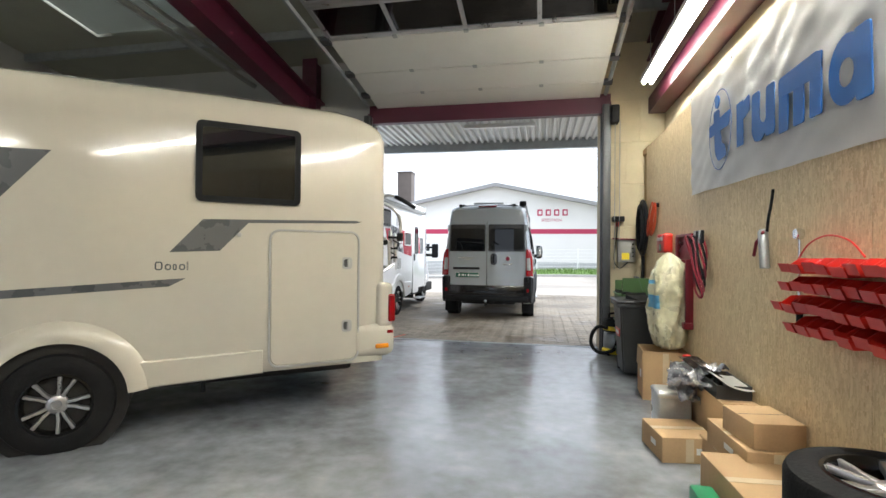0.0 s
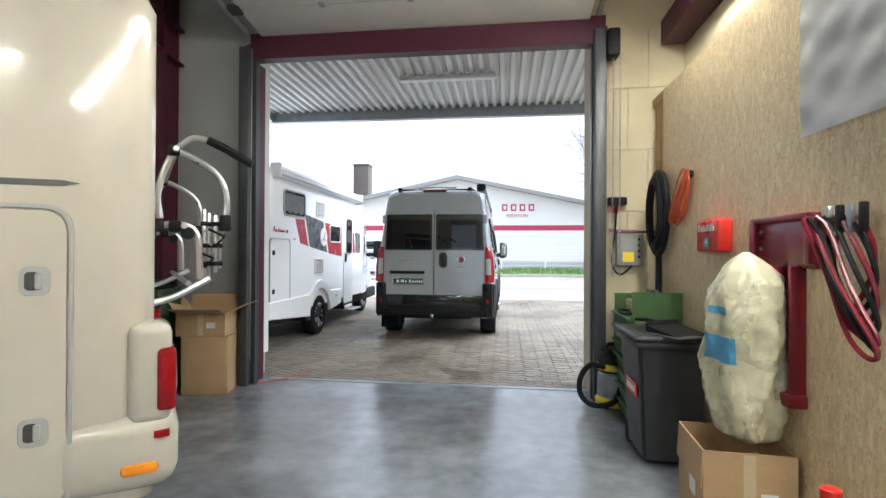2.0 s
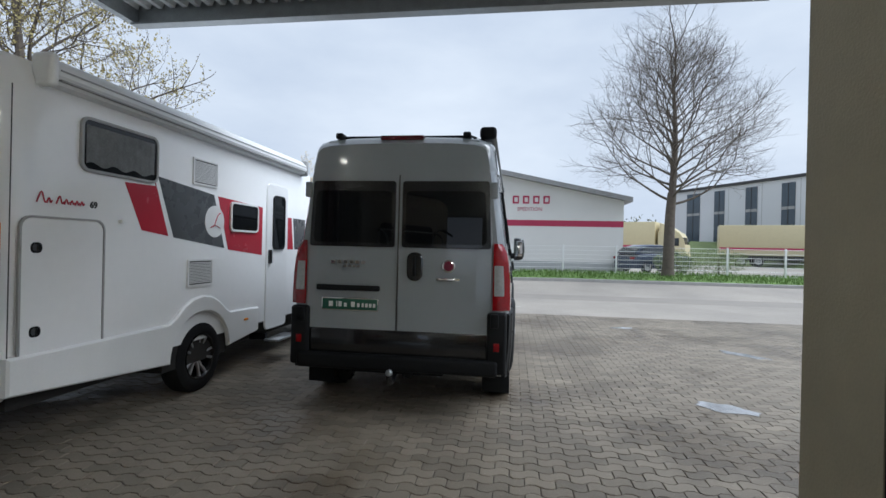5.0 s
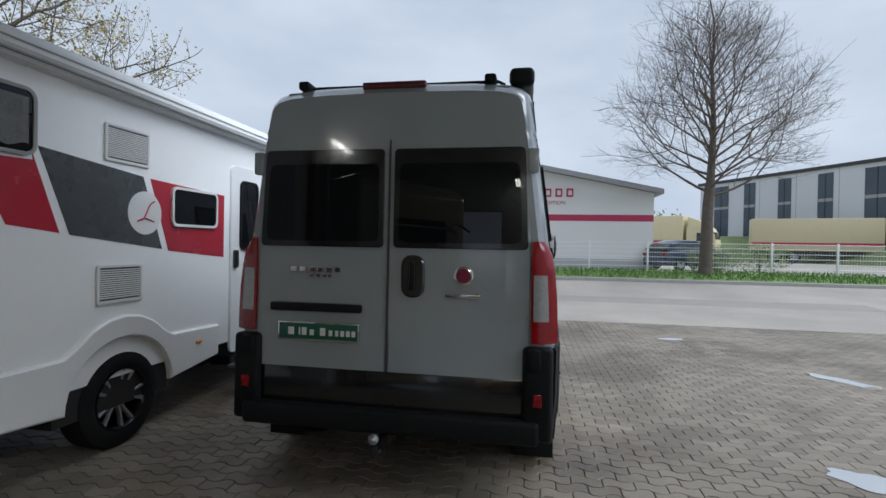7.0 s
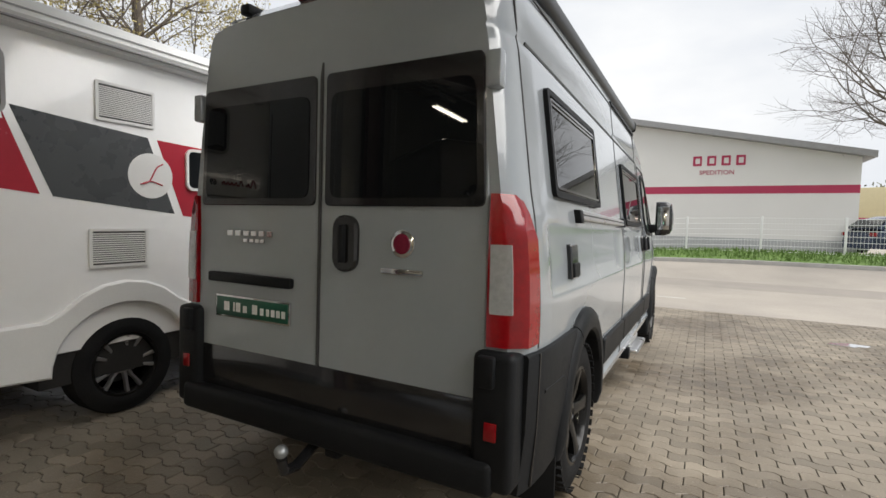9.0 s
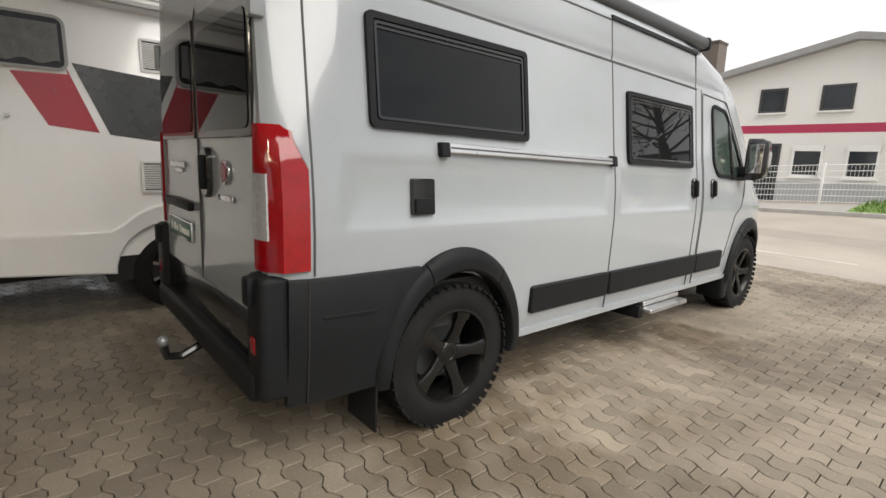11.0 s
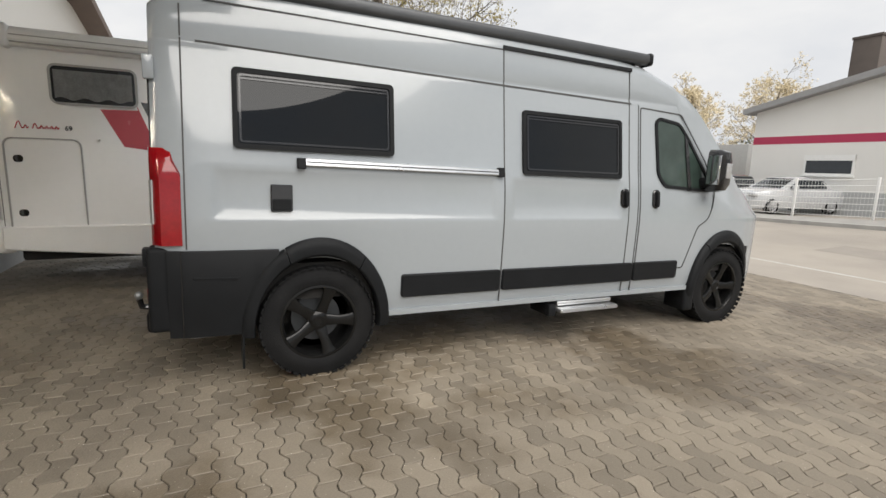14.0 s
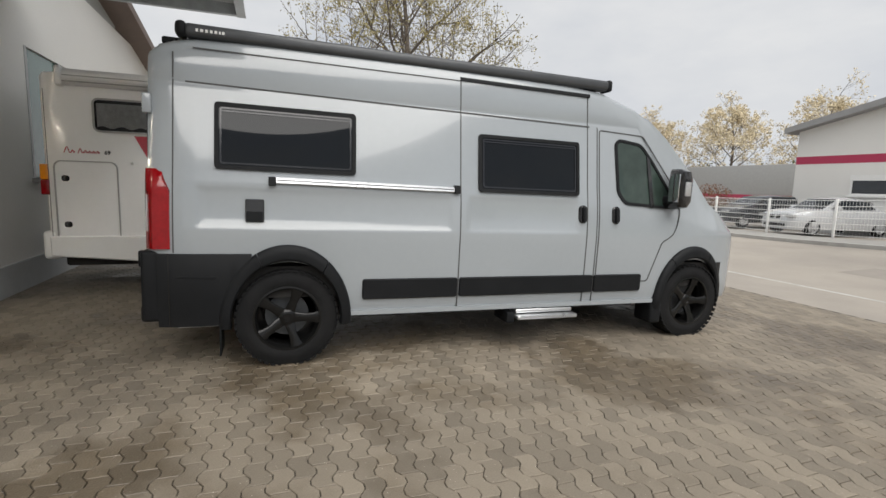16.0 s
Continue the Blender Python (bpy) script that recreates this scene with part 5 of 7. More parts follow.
# outer face of the workshop
for nm, a, b in (("wall_outer_left", -14.0, -3.07), ("wall_outer_right", .86, 9.0)):
    bm = B()
    if a < -5:
        for u0, u1, z0, z1 in ((-14, -9.2, 0, 4.6), (-9.2, -4.55, 0, 1.45), (-9.2, -4.55, 3.2, 4.6), (-4.55, -3.07, 0, 4.6)):
            box(bm, u0, 8.25, z0, u1, 8.33, z1)
    else:
        box(bm, a, 8.25, 0, b, 8.33, 4.6)
    structure(nm, bm, render_white, "white rendered outer wall of the workshop", "wall")
structure("outer_plinth", box(B(), -14, 8.33, -.02, -3.08, 8.36, .38), plinth_grey, "dark grey wall plinth", "plinth")
wn = thing("workshop_window", "tall greenish workshop window in a pale frame", "window")
for u in (-9.2, -8.05, -6.9, -5.75, -4.62):
    part("frame_bar", box(B(), u, 8.27, 1.45, u + .07, 8.335, 3.2), pale_grey, wn, smooth=False)
part("pane", box(B(), -9.15, 8.285, 1.46, -4.58, 8.295, 3.19), mat("green_glass", (.10, .17, .14), .08, var=.2, scale=.6), wn, smooth=False)
part("sill", box(B(), -9.3, 8.30, 1.39, -4.5, 8.42, 1.45), pale_grey, wn)
bm = B()
vs = [bm.verts.new(p) for p in ((-1.0, 7.6, 6.2), (-14.5, 7.6, 3.85), (-14.5, 8.75, 3.85), (-1.0, 8.75, 6.2))]
bm.faces.new(vs)
tops = [bm.verts.new(v.co + V(0, 0, .18)) for v in vs]
bm.faces.new(tops[::-1])
for i in range(4):
    bm.faces.new((vs[i], vs[(i + 1) % 4], tops[(i + 1) % 4], tops[i]))
structure("roof_verge", bm, mat("verge_brown", (.16, .12, .10), .7), "brown sloping roof verge of the workshop", "roof")

# ---------------------------------------------------------------- ceiling tubes
tube_glow = bpy.data.materials.new("tube_light")
tube_glow.use_nodes = True
tb = tube_glow.node_tree.nodes["Principled BSDF"]
tb.inputs["Base Color"].default_value = (.9, .9, .85, 1)
tb.inputs["Emission Color"].default_value = (1.0, .90, .72, 1)
tb.inputs["Emission Strength"].default_value = 36.0


def strip_lamp(x, y0, y1, z):
    l = thing("strip_lamp", "lit fluorescent strip lamp hanging from the ceiling", "lamp", pose(x, y0, z), "workshop strip lamps")
    n = y1 - y0
    part("housing", box(B(), -.09, 0, .03, .09, n, .09, .01), white_plastic, l)
    for dx in (-.045, .045):
        part("tube", tube(B(), [(dx, .03, .01), (dx, n - .03, .01)], .019, 8), tube_glow, l, "glowing tube")
    for y in (.2, n - .2):
        part("hanger", tube(B(), [(0, y, .09), (0, y, roof_z(y0 + y) - z + .02)], .005, 4), steel_grey, l)


for x, y0, y1, z in ((1.27, 5.2, 6.75, 3.72), (1.27, 3.62, 5.17, 3.72), (1.27, 2.04, 3.59, 3.72), (1.27, .46, 2.01, 3.72), (.4, -3.2, -1.6, 4.3), (.4, -1.5, .1, 4.3), (-5.2, 1.0, 2.6, 4.3), (-.9, -5.0, -3.4, 4.3)):
    strip_lamp(x, y0, y1, z)

# ---------------------------------------------------------------- banner
def build_banner():
    ban = thing("banner", "white vinyl banner with a large blue word and ring", "banner")
    ys, n = (5.20, 2.05), 110
    vin = mat("white_vinyl", (.82, .83, .85), .35, var=.03, scale=3, grain=20, bump=.05)

    def wave(y, z):
        return 1.386 + .007 * math.sin(y * 9 + z * 3) * math.sin(z * 5 + y * 2) - .008 * abs(math.sin(y * 3.1 + z * 1.3)) + .004 * math.sin(z * 31 + 2 * math.sin(y * 4)) * math.sin(y * 13) - .003 * abs(math.sin(y * 6.2 - z * 2.1))

    def top(y):
        return 3.06
    bm = B()
    g = [[bm.verts.new((wave(y, z), y, z)) for z in steps(2.07 - (5.2 - y) * .028, top(y), 44)] for y in steps(ys[0], ys[1], n)]
    for a, b in zip(g, g[1:]):
        for i in range(44):
            bm.faces.new((a[i], a[i + 1], b[i + 1], b[i]))
    bmesh.ops.solidify(bm, geom=bm.faces[:], thickness=.003)
    part("sheet", bm, vin, ban)

    def onb(u, v, d):
        return V(1.3635 - d, u, v)
    blue = blue_print
    lift = [0.0]

    def bar(pts):
        lift[0] += .0007
        part("printed_shape", prism(B(), pts, onb, 0, .002 + lift[0]), blue, ban, "blue printed letter shape", smooth=False)
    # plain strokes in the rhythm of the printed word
    bar(rpoly([(4.50, 2.70), (4.36, 2.70), (4.31, 2.40), (4.24, 2.38), (4.20, 2.28), (4.38, 2.26), (4.46, 2.34)], .03))
    bar(rpoly([(4.61, 2.60), (4.12, 2.63), (4.14, 2.51), (4.59, 2.50)], .02))
    bar([(3.99, 2.62), (3.87, 2.62), (3.86, 2.29), (3.98, 2.29)])
    bar(rpoly([(3.87, 2.60), (3.76, 2.63), (3.75, 2.51), (3.87, 2.47)], .02))
    bar(rpoly([(3.71, 2.60), (3.59, 2.60), (3.59, 2.39), (3.52, 2.36), (3.49, 2.38), (3.49, 2.59), (3.37, 2.59), (3.37, 2.26), (3.49, 2.26), (3.50, 2.29), (3.56, 2.25), (3.66, 2.26), (3.71, 2.33)], .025))
    for a in (3.31, 3.13, 2.95):
        bar(rpoly([(a, 2.57), (a - .115, 2.57), (a - .115, 2.23), (a, 2.23)], .015))
    bar(rpoly([(3.31, 2.57), (2.87, 2.58), (2.835, 2.54), (2.835, 2.44), (3.31, 2.45)], .03))
    o = [(2.63 + .15 * math.cos(k * math.pi / 12), 2.385 + .175 * math.sin(k * math.pi / 12)) for k in range(24)]
    i_ = [(2.63 + .06 * math.cos(k * math.pi / 12), 2.37 + .07 * math.sin(k * math.pi / 12)) for k in range(24)]
    part("printed_shape", ring(B(), o, i_, onb, 0, .002), blue, ban, smooth=False)
    bar(rpoly([(2.56, 2.55), (2.44, 2.55), (2.425, 2.20), (2.54, 2.20)], .02))
    o = [(4.35 + .255 * math.cos(k * math.pi / 16), 2.52 + .335 * math.sin(k * math.pi / 16)) for k in range(32)]
    i_ = [(4.35 + .247 * math.cos(k * math.pi / 16), 2.52 + .327 * math.sin(k * math.pi / 16)) for k in range(32)]
    part("printed_ring", ring(B(), o, i_, onb, 0, .002), blue, ban, "thin blue ellipse", smooth=False)
    bar([(4.40 + .05 * math.cos(k * math.pi / 8), 2.765 + .055 * math.sin(k * math.pi / 8)) for k in range(16)])
    for y in (5.15, 4.1, 3.1, 2.1):
        part("eyelet", lathe(B(), [(.008, 0), (.018, 0), (.016, .005), (.008, .006)], Matrix.Translation((1.362, y, 3.03)) @ pose(0, 0, 0, 0, -90, 0), 12), steel_grey, ban)


build_banner()


# ---------------------------------------------------------------- things along the boards
def carton(name, label, m, sx, sy, sz, flaps=(), strip=True, group=""):
    """A cardboard box; flaps: (side, angle) of those standing open."""
    c = thing(name, label, "cardboard box", m, group)
    t = .006
    if flaps:
        part("box_base", box(B(), -sx / 2, -sy / 2, 0, sx / 2, sy / 2, t), cardboard, c, smooth=False)
        for x0, y0, x1, y1 in ((-sx / 2, -sy / 2, -sx / 2 + t, sy / 2), (sx / 2 - t, -sy / 2, sx / 2, sy / 2), (-sx / 2 + t, -sy / 2, sx / 2 - t, -sy / 2 + t), (-sx / 2 + t, sy / 2 - t, sx / 2 - t, sy / 2)):
            part("box_side", box(B(), x0, y0, t, x1, y1, sz), cardboard, c, smooth=False)
        for s, a in flaps:
            w = sy if s in "lr" else sx
            d = (sx if s in "lr" else sy) * .45
            base = {"l": pose(-sx / 2, 0, sz, 0, 0, 180), "r": pose(sx / 2, 0, sz), "f": pose(0, -sy / 2, sz, 0, 0, -90), "b": pose(0, sy / 2, sz, 0, 0, 90)}[s]
            part("flap", box(B(), 0, -w / 2, -t / 2, d, w / 2, t / 2, m=base @ pose(0, 0, 0, 0, -a, 0)), cardboard, c, smooth=False)
    else:
        part("box_body", box(B(), -sx / 2, -sy / 2, 0, sx / 2, sy / 2, sz, .006), cardboard, c)
        part("lid_gap", box(B(), -sx / 2 + .004, -.002, sz, sx / 2 - .004, .002, sz + .0012), line_grey, c, smooth=False)
    if strip:
        part("tape_strip", box(B(), -.028, -sy / 2 - .0015, .01, .028, -sy / 2 + .002, sz - .01), tape, c, smooth=False)
        if not flaps:
            part("tape_strip", box(B(), -sx / 2 - .001, -.028, sz - .002, sx / 2 + .001, .028, sz + .002), tape, c, smooth=False)
        part("paper_label", box(B(), sx * .12, -sy / 2 - .002, sz * .35, sx * .30, -sy / 2, sz * .6), paper, c, smooth=False)
        part("paper_label", box(B(), -sx / 2 - .002, -sy * .2, sz * .4, -sx / 2, sy * .02, sz * .62), paper, c, smooth=False)
    return c


G = "cartons along the boards"
carton("carton", "tall open cardboard box with papers inside", pose(1.165, 5.41, 0, 0, 0, -4), .43, .44, .49, (("l", -87), ("b", -88)), True, G)
carton("carton", "flat closed cardboard box on the floor", pose(.92, 3.86, 0, 0, 0, 8), .38, .42, .18, (), True, G)
carton("carton", "closed brown cardboard box in a stack", pose(1.215, 3.28, .202, 0, 0, 3), .34, .58, .16, (), True, G)
carton("carton", "closed cardboard box on top of another", pose(1.225, 3.20, .364, 0, 0, 7), .29, .36, .15, (), False, G)
carton("carton", "cardboard box supporting two smaller boxes", pose(1.21, 3.44, 0, 0, 0, 2), .34, .58, .20, (), True, G)
carton("carton", "long low cardboard box with green packing", pose(1.12, 2.74, 0, 0, 0, 3), .50, .74, .30, (), True, G)
gp = thing("plastic_crate", "small green plastic crate on the floor", "crate", pose(.725, 2.62, 0))
part("crate_shell", box(B(), 0, 0, 0, .12, .25, .2, .015), mat("green_plastic", (.02, .25, .10), .4), gp)
tn = thing("metal_canister", "square white tin canister with a rounded lid", "canister", pose(.98, 4.30, .0))
part("can_body", box(B(), -.13, -.13, 0, .13, .13, .36, .02, 3), mat("tin_white", (.55, .55, .53), .3, .5, var=.1), tn)
part("can_rim", box(B(), -.135, -.135, .31, .135, .135, .35, .012), alu, tn)
part("can_neck", lathe(B(), [(.03, .355), (.03, .38), (.022, .39), (0, .39)], n=14), white_plastic, tn)
jg = thing("plastic_jug", "clear plastic jug with a red screw cap", "jug", pose(1.20, 4.66, .262))
part("jug_body", lathe(B(), [(0, 0), (.075, 0), (.085, .03), (.085, .15), (.05, .22), (.03, .24), (.03, .26)], n=20), mat("cloudy_plastic", (.42, .42, .35), .2, var=.1), jg)
part("cap", lathe(B(), [(0, .255), (.036, .255), (.036, .31), (.03, .315), (0, .315)], n=18), red_plastic, jg, "red screw cap")
carton("carton", "closed cardboard box under loose papers", pose(1.20, 4.66, 0, 0, 0, 4), .34, .40, .26, (), False, G)
carton("carton", "brown cardboard box holding up loose papers", pose(1.265, 3.98, 0, 0, 0, 2), .24, .64, .44, (), False, G)
for i, (x, y, z, rx, rz, w, d, nm) in enumerate(((1.14, 4.20, .50, 30, 25, .20, .28, 0), (1.10, 4.24, .49, 16, -15, .30, .34, 1), (1.24, 4.06, .58, 14, 30, .24, .32, 2), (1.27, 3.82, .56, 10, 15, .20, .27, 3), (1.08, 4.02, .47, -8, 60, .28, .34, 1), (1.20, 4.24, .56, 24, 35, .22, .30, 2), (1.16, 4.10, .55, -12, 100, .26, .30, 1), (1.05, 4.14, .43, 40, 20, .22, .30, 1))):
    # kind 1 is crinkled clear plastic; silver metal stands in for its glints
    mm = (paper, (bpy.data.materials.get("foil_bag") or mat("foil_bag", (.62, .63, .65), .18, .75, var=.25, scale=22, bump=.4)), (bpy.data.materials.get("magazine_dark") or mat("magazine_dark", (.07, .055, .05), .25, var=.6, scale=8)), paper)[nm]
    q = thing("brochure" if nm != 1 else "foil_bag", ("loose printed brochure lying on the boxes", "crinkled clear plastic on the boxes, given a silver metal colour", "dark glossy magazine lying on the boxes", "loose white booklet lying on the boxes")[nm], ("brochure", "bag", "magazine", "booklet")[nm], pose(x, y, z, rx, 10, rz))
    bm = B()
    nn = 12
    gg = [[bm.verts.new((w * (a / nn - .5), d * (b / nn - .5), (.10 * noise.noise(V(a * .42, b * .42, i * 7.0)) + .05 * abs(noise.noise(V(a * .9, b * .9, i * 3.0))) if nm == 1 else .012 * math.sin(a / nn * 3.1 + i)))) for a in range(nn + 1)] for b in range(nn + 1)]
    for a, b in zip(gg, gg[1:]):
        for k in range(nn):
            bm.faces.new((a[k], a[k + 1], b[k + 1], b[k]))
    bmesh.ops.solidify(bm, geom=bm.faces[:], thickness=.006)
    part("sheet", bm, mm, q)

bx = thing("dark_tray", "flat black cardboard tray under the loose papers", "tray", pose(1.265, 4.00, .442))
part("tray_base", box(B(), -.115, -.26, 0, .115, .22, .01, .003), line_grey, bx)
for x0, y0, x1, y1 in ((-.115, -.26, -.108, .22), (.108, -.26, .115, .22), (-.108, -.26, .108, -.253), (-.108, .213, .108, .22)):
    part("tray_side", box(B(), x0, y0, .01, x1, y1, .10), line_grey, bx, smooth=False)

# stacked wheels
for i in range(3):
    wl = thing("spare_wheel", "black tyre on a silver rim, stacked flat", "tyre", pose(1.18, 1.98, .115 + .225 * i) @ pose(0, 0, 0, 0, -90, 20 * i), "stacked wheels")
    wheel(wl, 0, 0, 0, .345, .215, .225, 5, alloy, 1)

# wheelie bin
bn = thing("wheelie_bin", "dark grey wheeled refuse bin with a closed lid", "refuse bin", pose(1.06, 6.33, 0, 0, 0, 0))
bm = loft(B(), [[(-.17 - k * .05, -.20 - k * .07, z), (.20 + k * .05, -.20 - k * .07, z), (.20 + k * .05, .20 + k * .08, z), (-.17 - k * .05, .20 + k * .08, z)] for k, z in ((0, .04), (1, .86))], True, True, True)
bmesh.ops.bevel(bm, geom=bm.edges[:], offset=.02, segments=2, affect="EDGES")
bin_mat = mat("bin_plastic", (.028, .03, .032), .45, var=.12, scale=6, grain=180, bump=.1)
part("bin_body", bm, bin_mat, bn)
part("rim", box(B(), -.25, -.30, .84, .28, .31, .885, .012), bin_mat, bn)
part("lid", box(B(), -.255, -.31, .885, .285, .33, .925, .02, 3), bin_mat, bn)
part("label", box(B(), -.215, -.18, .48, -.206, .10, .57, .002), red_plastic, bn, "red label", smooth=False)
for a in (-.15, -.09, -.03, .02):
    part("letter_bar", box(B(), -.2185, a, .505, -.213, a + .04, .545), paper, bn, smooth=False)
for x in (-.14, .17):
    part("bin_wheel", lathe(B(), [(0, -.02), (.09, -.02), (.09, .02), (0, .02)], Matrix.Translation((x, .27, .09)) @ pose(0, 0, 0, 0, 90, 0), 18), rubber, bn)
dp = thing("dustpan", "black plastic dustpan and brush on the bin lid", "dustpan", pose(1.12, 6.20, .925, 0, 0, 30))
part("pan", loft(B(), [[(-.15, y, .0), (.15, y, .0), (.15, y, h), (-.15, y, h)] for y, h in ((-.14, .008), (.1, .05), (.12, .08))], True, True, True), black_plastic, dp)
part("handle", tube(B(), [(0, .1, .05), (-.02, .24, .07), (-.02, .34, .06)], .016), black_plastic, dp)
part("sheet", box(B(), -.2, -.22, .0, .05, .1, .006), line_grey, dp)

# green drawer cabinet
tc = thing("tool_cabinet", "green enamelled tool cabinet with drawers, cluttered on top", "tool cabinet", pose(1.18, 7.18, 0))
part("cabinet_body", box(B(), -.17, -.33, 0, .21, .33, .94, .012), green_metal, tc)
part("side_wing", box(B(), -.19, -.34, .94, .21, -.325, 1.16), green_metal, tc)
part("side_wing", box(B(), -.19, .325, .94, .21, .34, 1.10), green_metal, tc)
for i in range(7):
    d = part("drawer", box(B(), -.20, -.315, .06 + i * .128, -.165, .315, .06 + i * .128 + .118, .008), green_metal, tc, "green drawer front")
    part("handle", box(B(), -.225, -.30, .06 + i * .128 + .09, -.195, .30, .06 + i * .128 + .108, .005), mat("green_handle", (.10, .22, .09), .35) if i == 0 else bpy.data.materials["green_handle"], d)
tp = thing("tablet_lid", "grey laptop-like panel leaning on the cabinet", "panel", pose(1.26, 6.98, .95, 0, -18, 0))
part("panel_face", box(B(), -.01, -.14, 0, .01, .14, .24, .006), mat("slate_panel", (.16, .18, .21), .3, .3), tp)
nb = thing("note_box", "small pale cardboard box on the cabinet", "box", pose(1.12, 7.30, .94))
part("note_body", box(B(), -.05, -.10, 0, .05, .10, .12, .004), tape, nb)
hs = thing("cable_coil", "black cable lying on the cabinet top", "cable", pose(1.08, 7.1, .95))
part("loop", tube(B(), curve_pts([(.14 * math.cos(a), .17 * math.sin(a), .015 + .008 * math.sin(3 * a)) for a in (k * .52 for k in range(13))], 4), .012, 6), black_plastic, hs)

# yellow vacuum cleaner
vc = thing("vacuum_cleaner", "yellow and black wet vacuum cleaner with a black hose", "vacuum cleaner", pose(.98, 7.50, 0))
part("tank", lathe(B(), [(0, .06), (.14, .06), (.155, .12), (.15, .32), (.13, .34)], n=24), steel_grey, vc, "grey steel tank")
part("motor_head", lathe(B(), [(.13, .34), (.155, .36), (.15, .44), (.12, .52), (.06, .55), (0, .55)], n=24), black_plastic, vc, "black motor head")
part("yellow_band", lathe(B(), [(.156, .365), (.163, .37), (.16, .42), (.15, .425)], n=24), yellow_plastic, vc, "yellow band")
part("base_ring", lathe(B(), [(0, .03), (.17, .03), (.175, .08), (.15, .11), (0, .11)], n=24), yellow_plastic, vc, "yellow base")
part("carry_handle", tube(B(), curve_pts([(-.07, 0, .53), (-.06, 0, .60), (.06, 0, .60), (.07, 0, .53)], 5), .016), black_plastic, vc)
part("hose", tube(B(), curve_pts([(-.10, -.10, .40), (-.24, -.12, .42), (-.33, -.12, .30), (-.33, -.13, .14), (-.22, -.16, .05), (-.05, -.22, .10), (.02, -.22, .24)], 7), .026, 10), black_plastic, vc, "ribbed black hose")
for a in range(4):
    part("castor", lathe(B(), [(0, -.015), (.03, -.015), (.03, .015), (0, .015)], Matrix.Translation((.13 * math.cos(a * 1.57 + .8), .13 * math.sin(a * 1.57 + .8), .03)) @ pose(0, 0, 0, 90, 0, 0), 12), black_plastic, vc)

# wall things on the boards
def wall(u, v, d):
    return V(1.40 - d, u, v)


fk = thing("first_aid_kit", "red wall-mounted first-aid box with white lettering", "first-aid box", pose(0, 0, 0))
part("case", box(B(), 1.30, 5.95, 1.50, 1.40, 6.31, 1.725, .02, 3), red_plastic, fk)
part("lid_line", box(B(), 1.298, 5.96, 1.63, 1.302, 6.30, 1.634), red_dark, fk)
part("handle", box(B(), 1.284, 6.05, 1.69, 1.305, 6.20, 1.712, .008), red_plastic, fk)
writing("lettering", "Erste Hilfe", .062, Matrix.Translation((1.297, 6.13, 1.662)) @ pose(0, 0, 0, 90, 0, -90), paper, fk, "white lettering", .002, .002)
cr = part("green_field", box(B(), 1.296, 6.085, 1.525, 1.301, 6.16, 1.60), mat("aid_green", (.02, .28, .14), .4), fk, smooth=False)
part("cross", box(box(B(), 1.2935, 6.115, 1.535, 1.297, 6.130, 1.59), 1.2935, 6.095, 1.555, 1.297, 6.150, 1.57), paper, cr, smooth=False)

rk = thing("tow_bar_rack", "dark red enamelled steel bracket hung on the boards", "bracket")
part("back_plate", box(B(), 1.375, 5.06, 1.42, 1.40, 5.62, 1.69, .006), red_dark, rk)
part("top_flange", box(B(), 1.345, 5.06, 1.66, 1.378, 5.62, 1.69, .006), red_dark, rk)
for y in (5.05, 5.575):
    part("side_flange", box(B(), 1.34, y, 1.44, 1.378, y + .05, 1.67, .008), red_dark, rk)
for y in (5.17, 5.32):
    part("channel_side", box(B(), 1.325, y, .78, 1.40, y + .025, 1.43, .006), red_dark, rk)
part("channel_web", box(B(), 1.38, 5.19, .78, 1.398, 5.33, 1.43, .004), red_dark, rk)
part("foot", box(B(), 1.305, 5.15, .73, 1.40, 5.36, .80, .015), red_dark, rk)
for y in (5.12, 5.55):
    for z in (1.52, 1.61):
        part("bolt", lathe(B(), [(0, 0), (.014, 0), (.012, .01), (0, .01)], Matrix.Translation((1.374, y, z)) @ pose(0, 0, 0, 0, -90, 0), 10), steel_grey, rk)

jc = thing("jump_leads", "coiled red and black jump leads hung on a hook", "cable", pose(0, -.19, 0))
for i, mm in enumerate((red_dark, black_plastic, red_dark, black_plastic, red_dark, black_plastic, red_dark)):
    r = .20 + .013 * i
    pts = [(1.355 - .012 * i + .012 * math.sin(a * 3 + i), 4.97 + (.10 + .018 * i) * math.sin(a + .3 * i) + .02 * math.sin(2 * a + i), 1.45 - .012 * i + r * math.cos(a)) for a in (k * .42 for k in range(16))]
    part("loop", tube(B(), curve_pts(pts, 4), .010, 6), mm, jc, "insulated lead")
for k in range(4):
    part("clamp", box(B(), 1.32, 4.86 + .07 * k, 1.58, 1.345, 4.89 + .07 * k, 1.70, .006, m=pose(0, 0, 0)), steel_grey if k % 2 else black_plastic, jc)

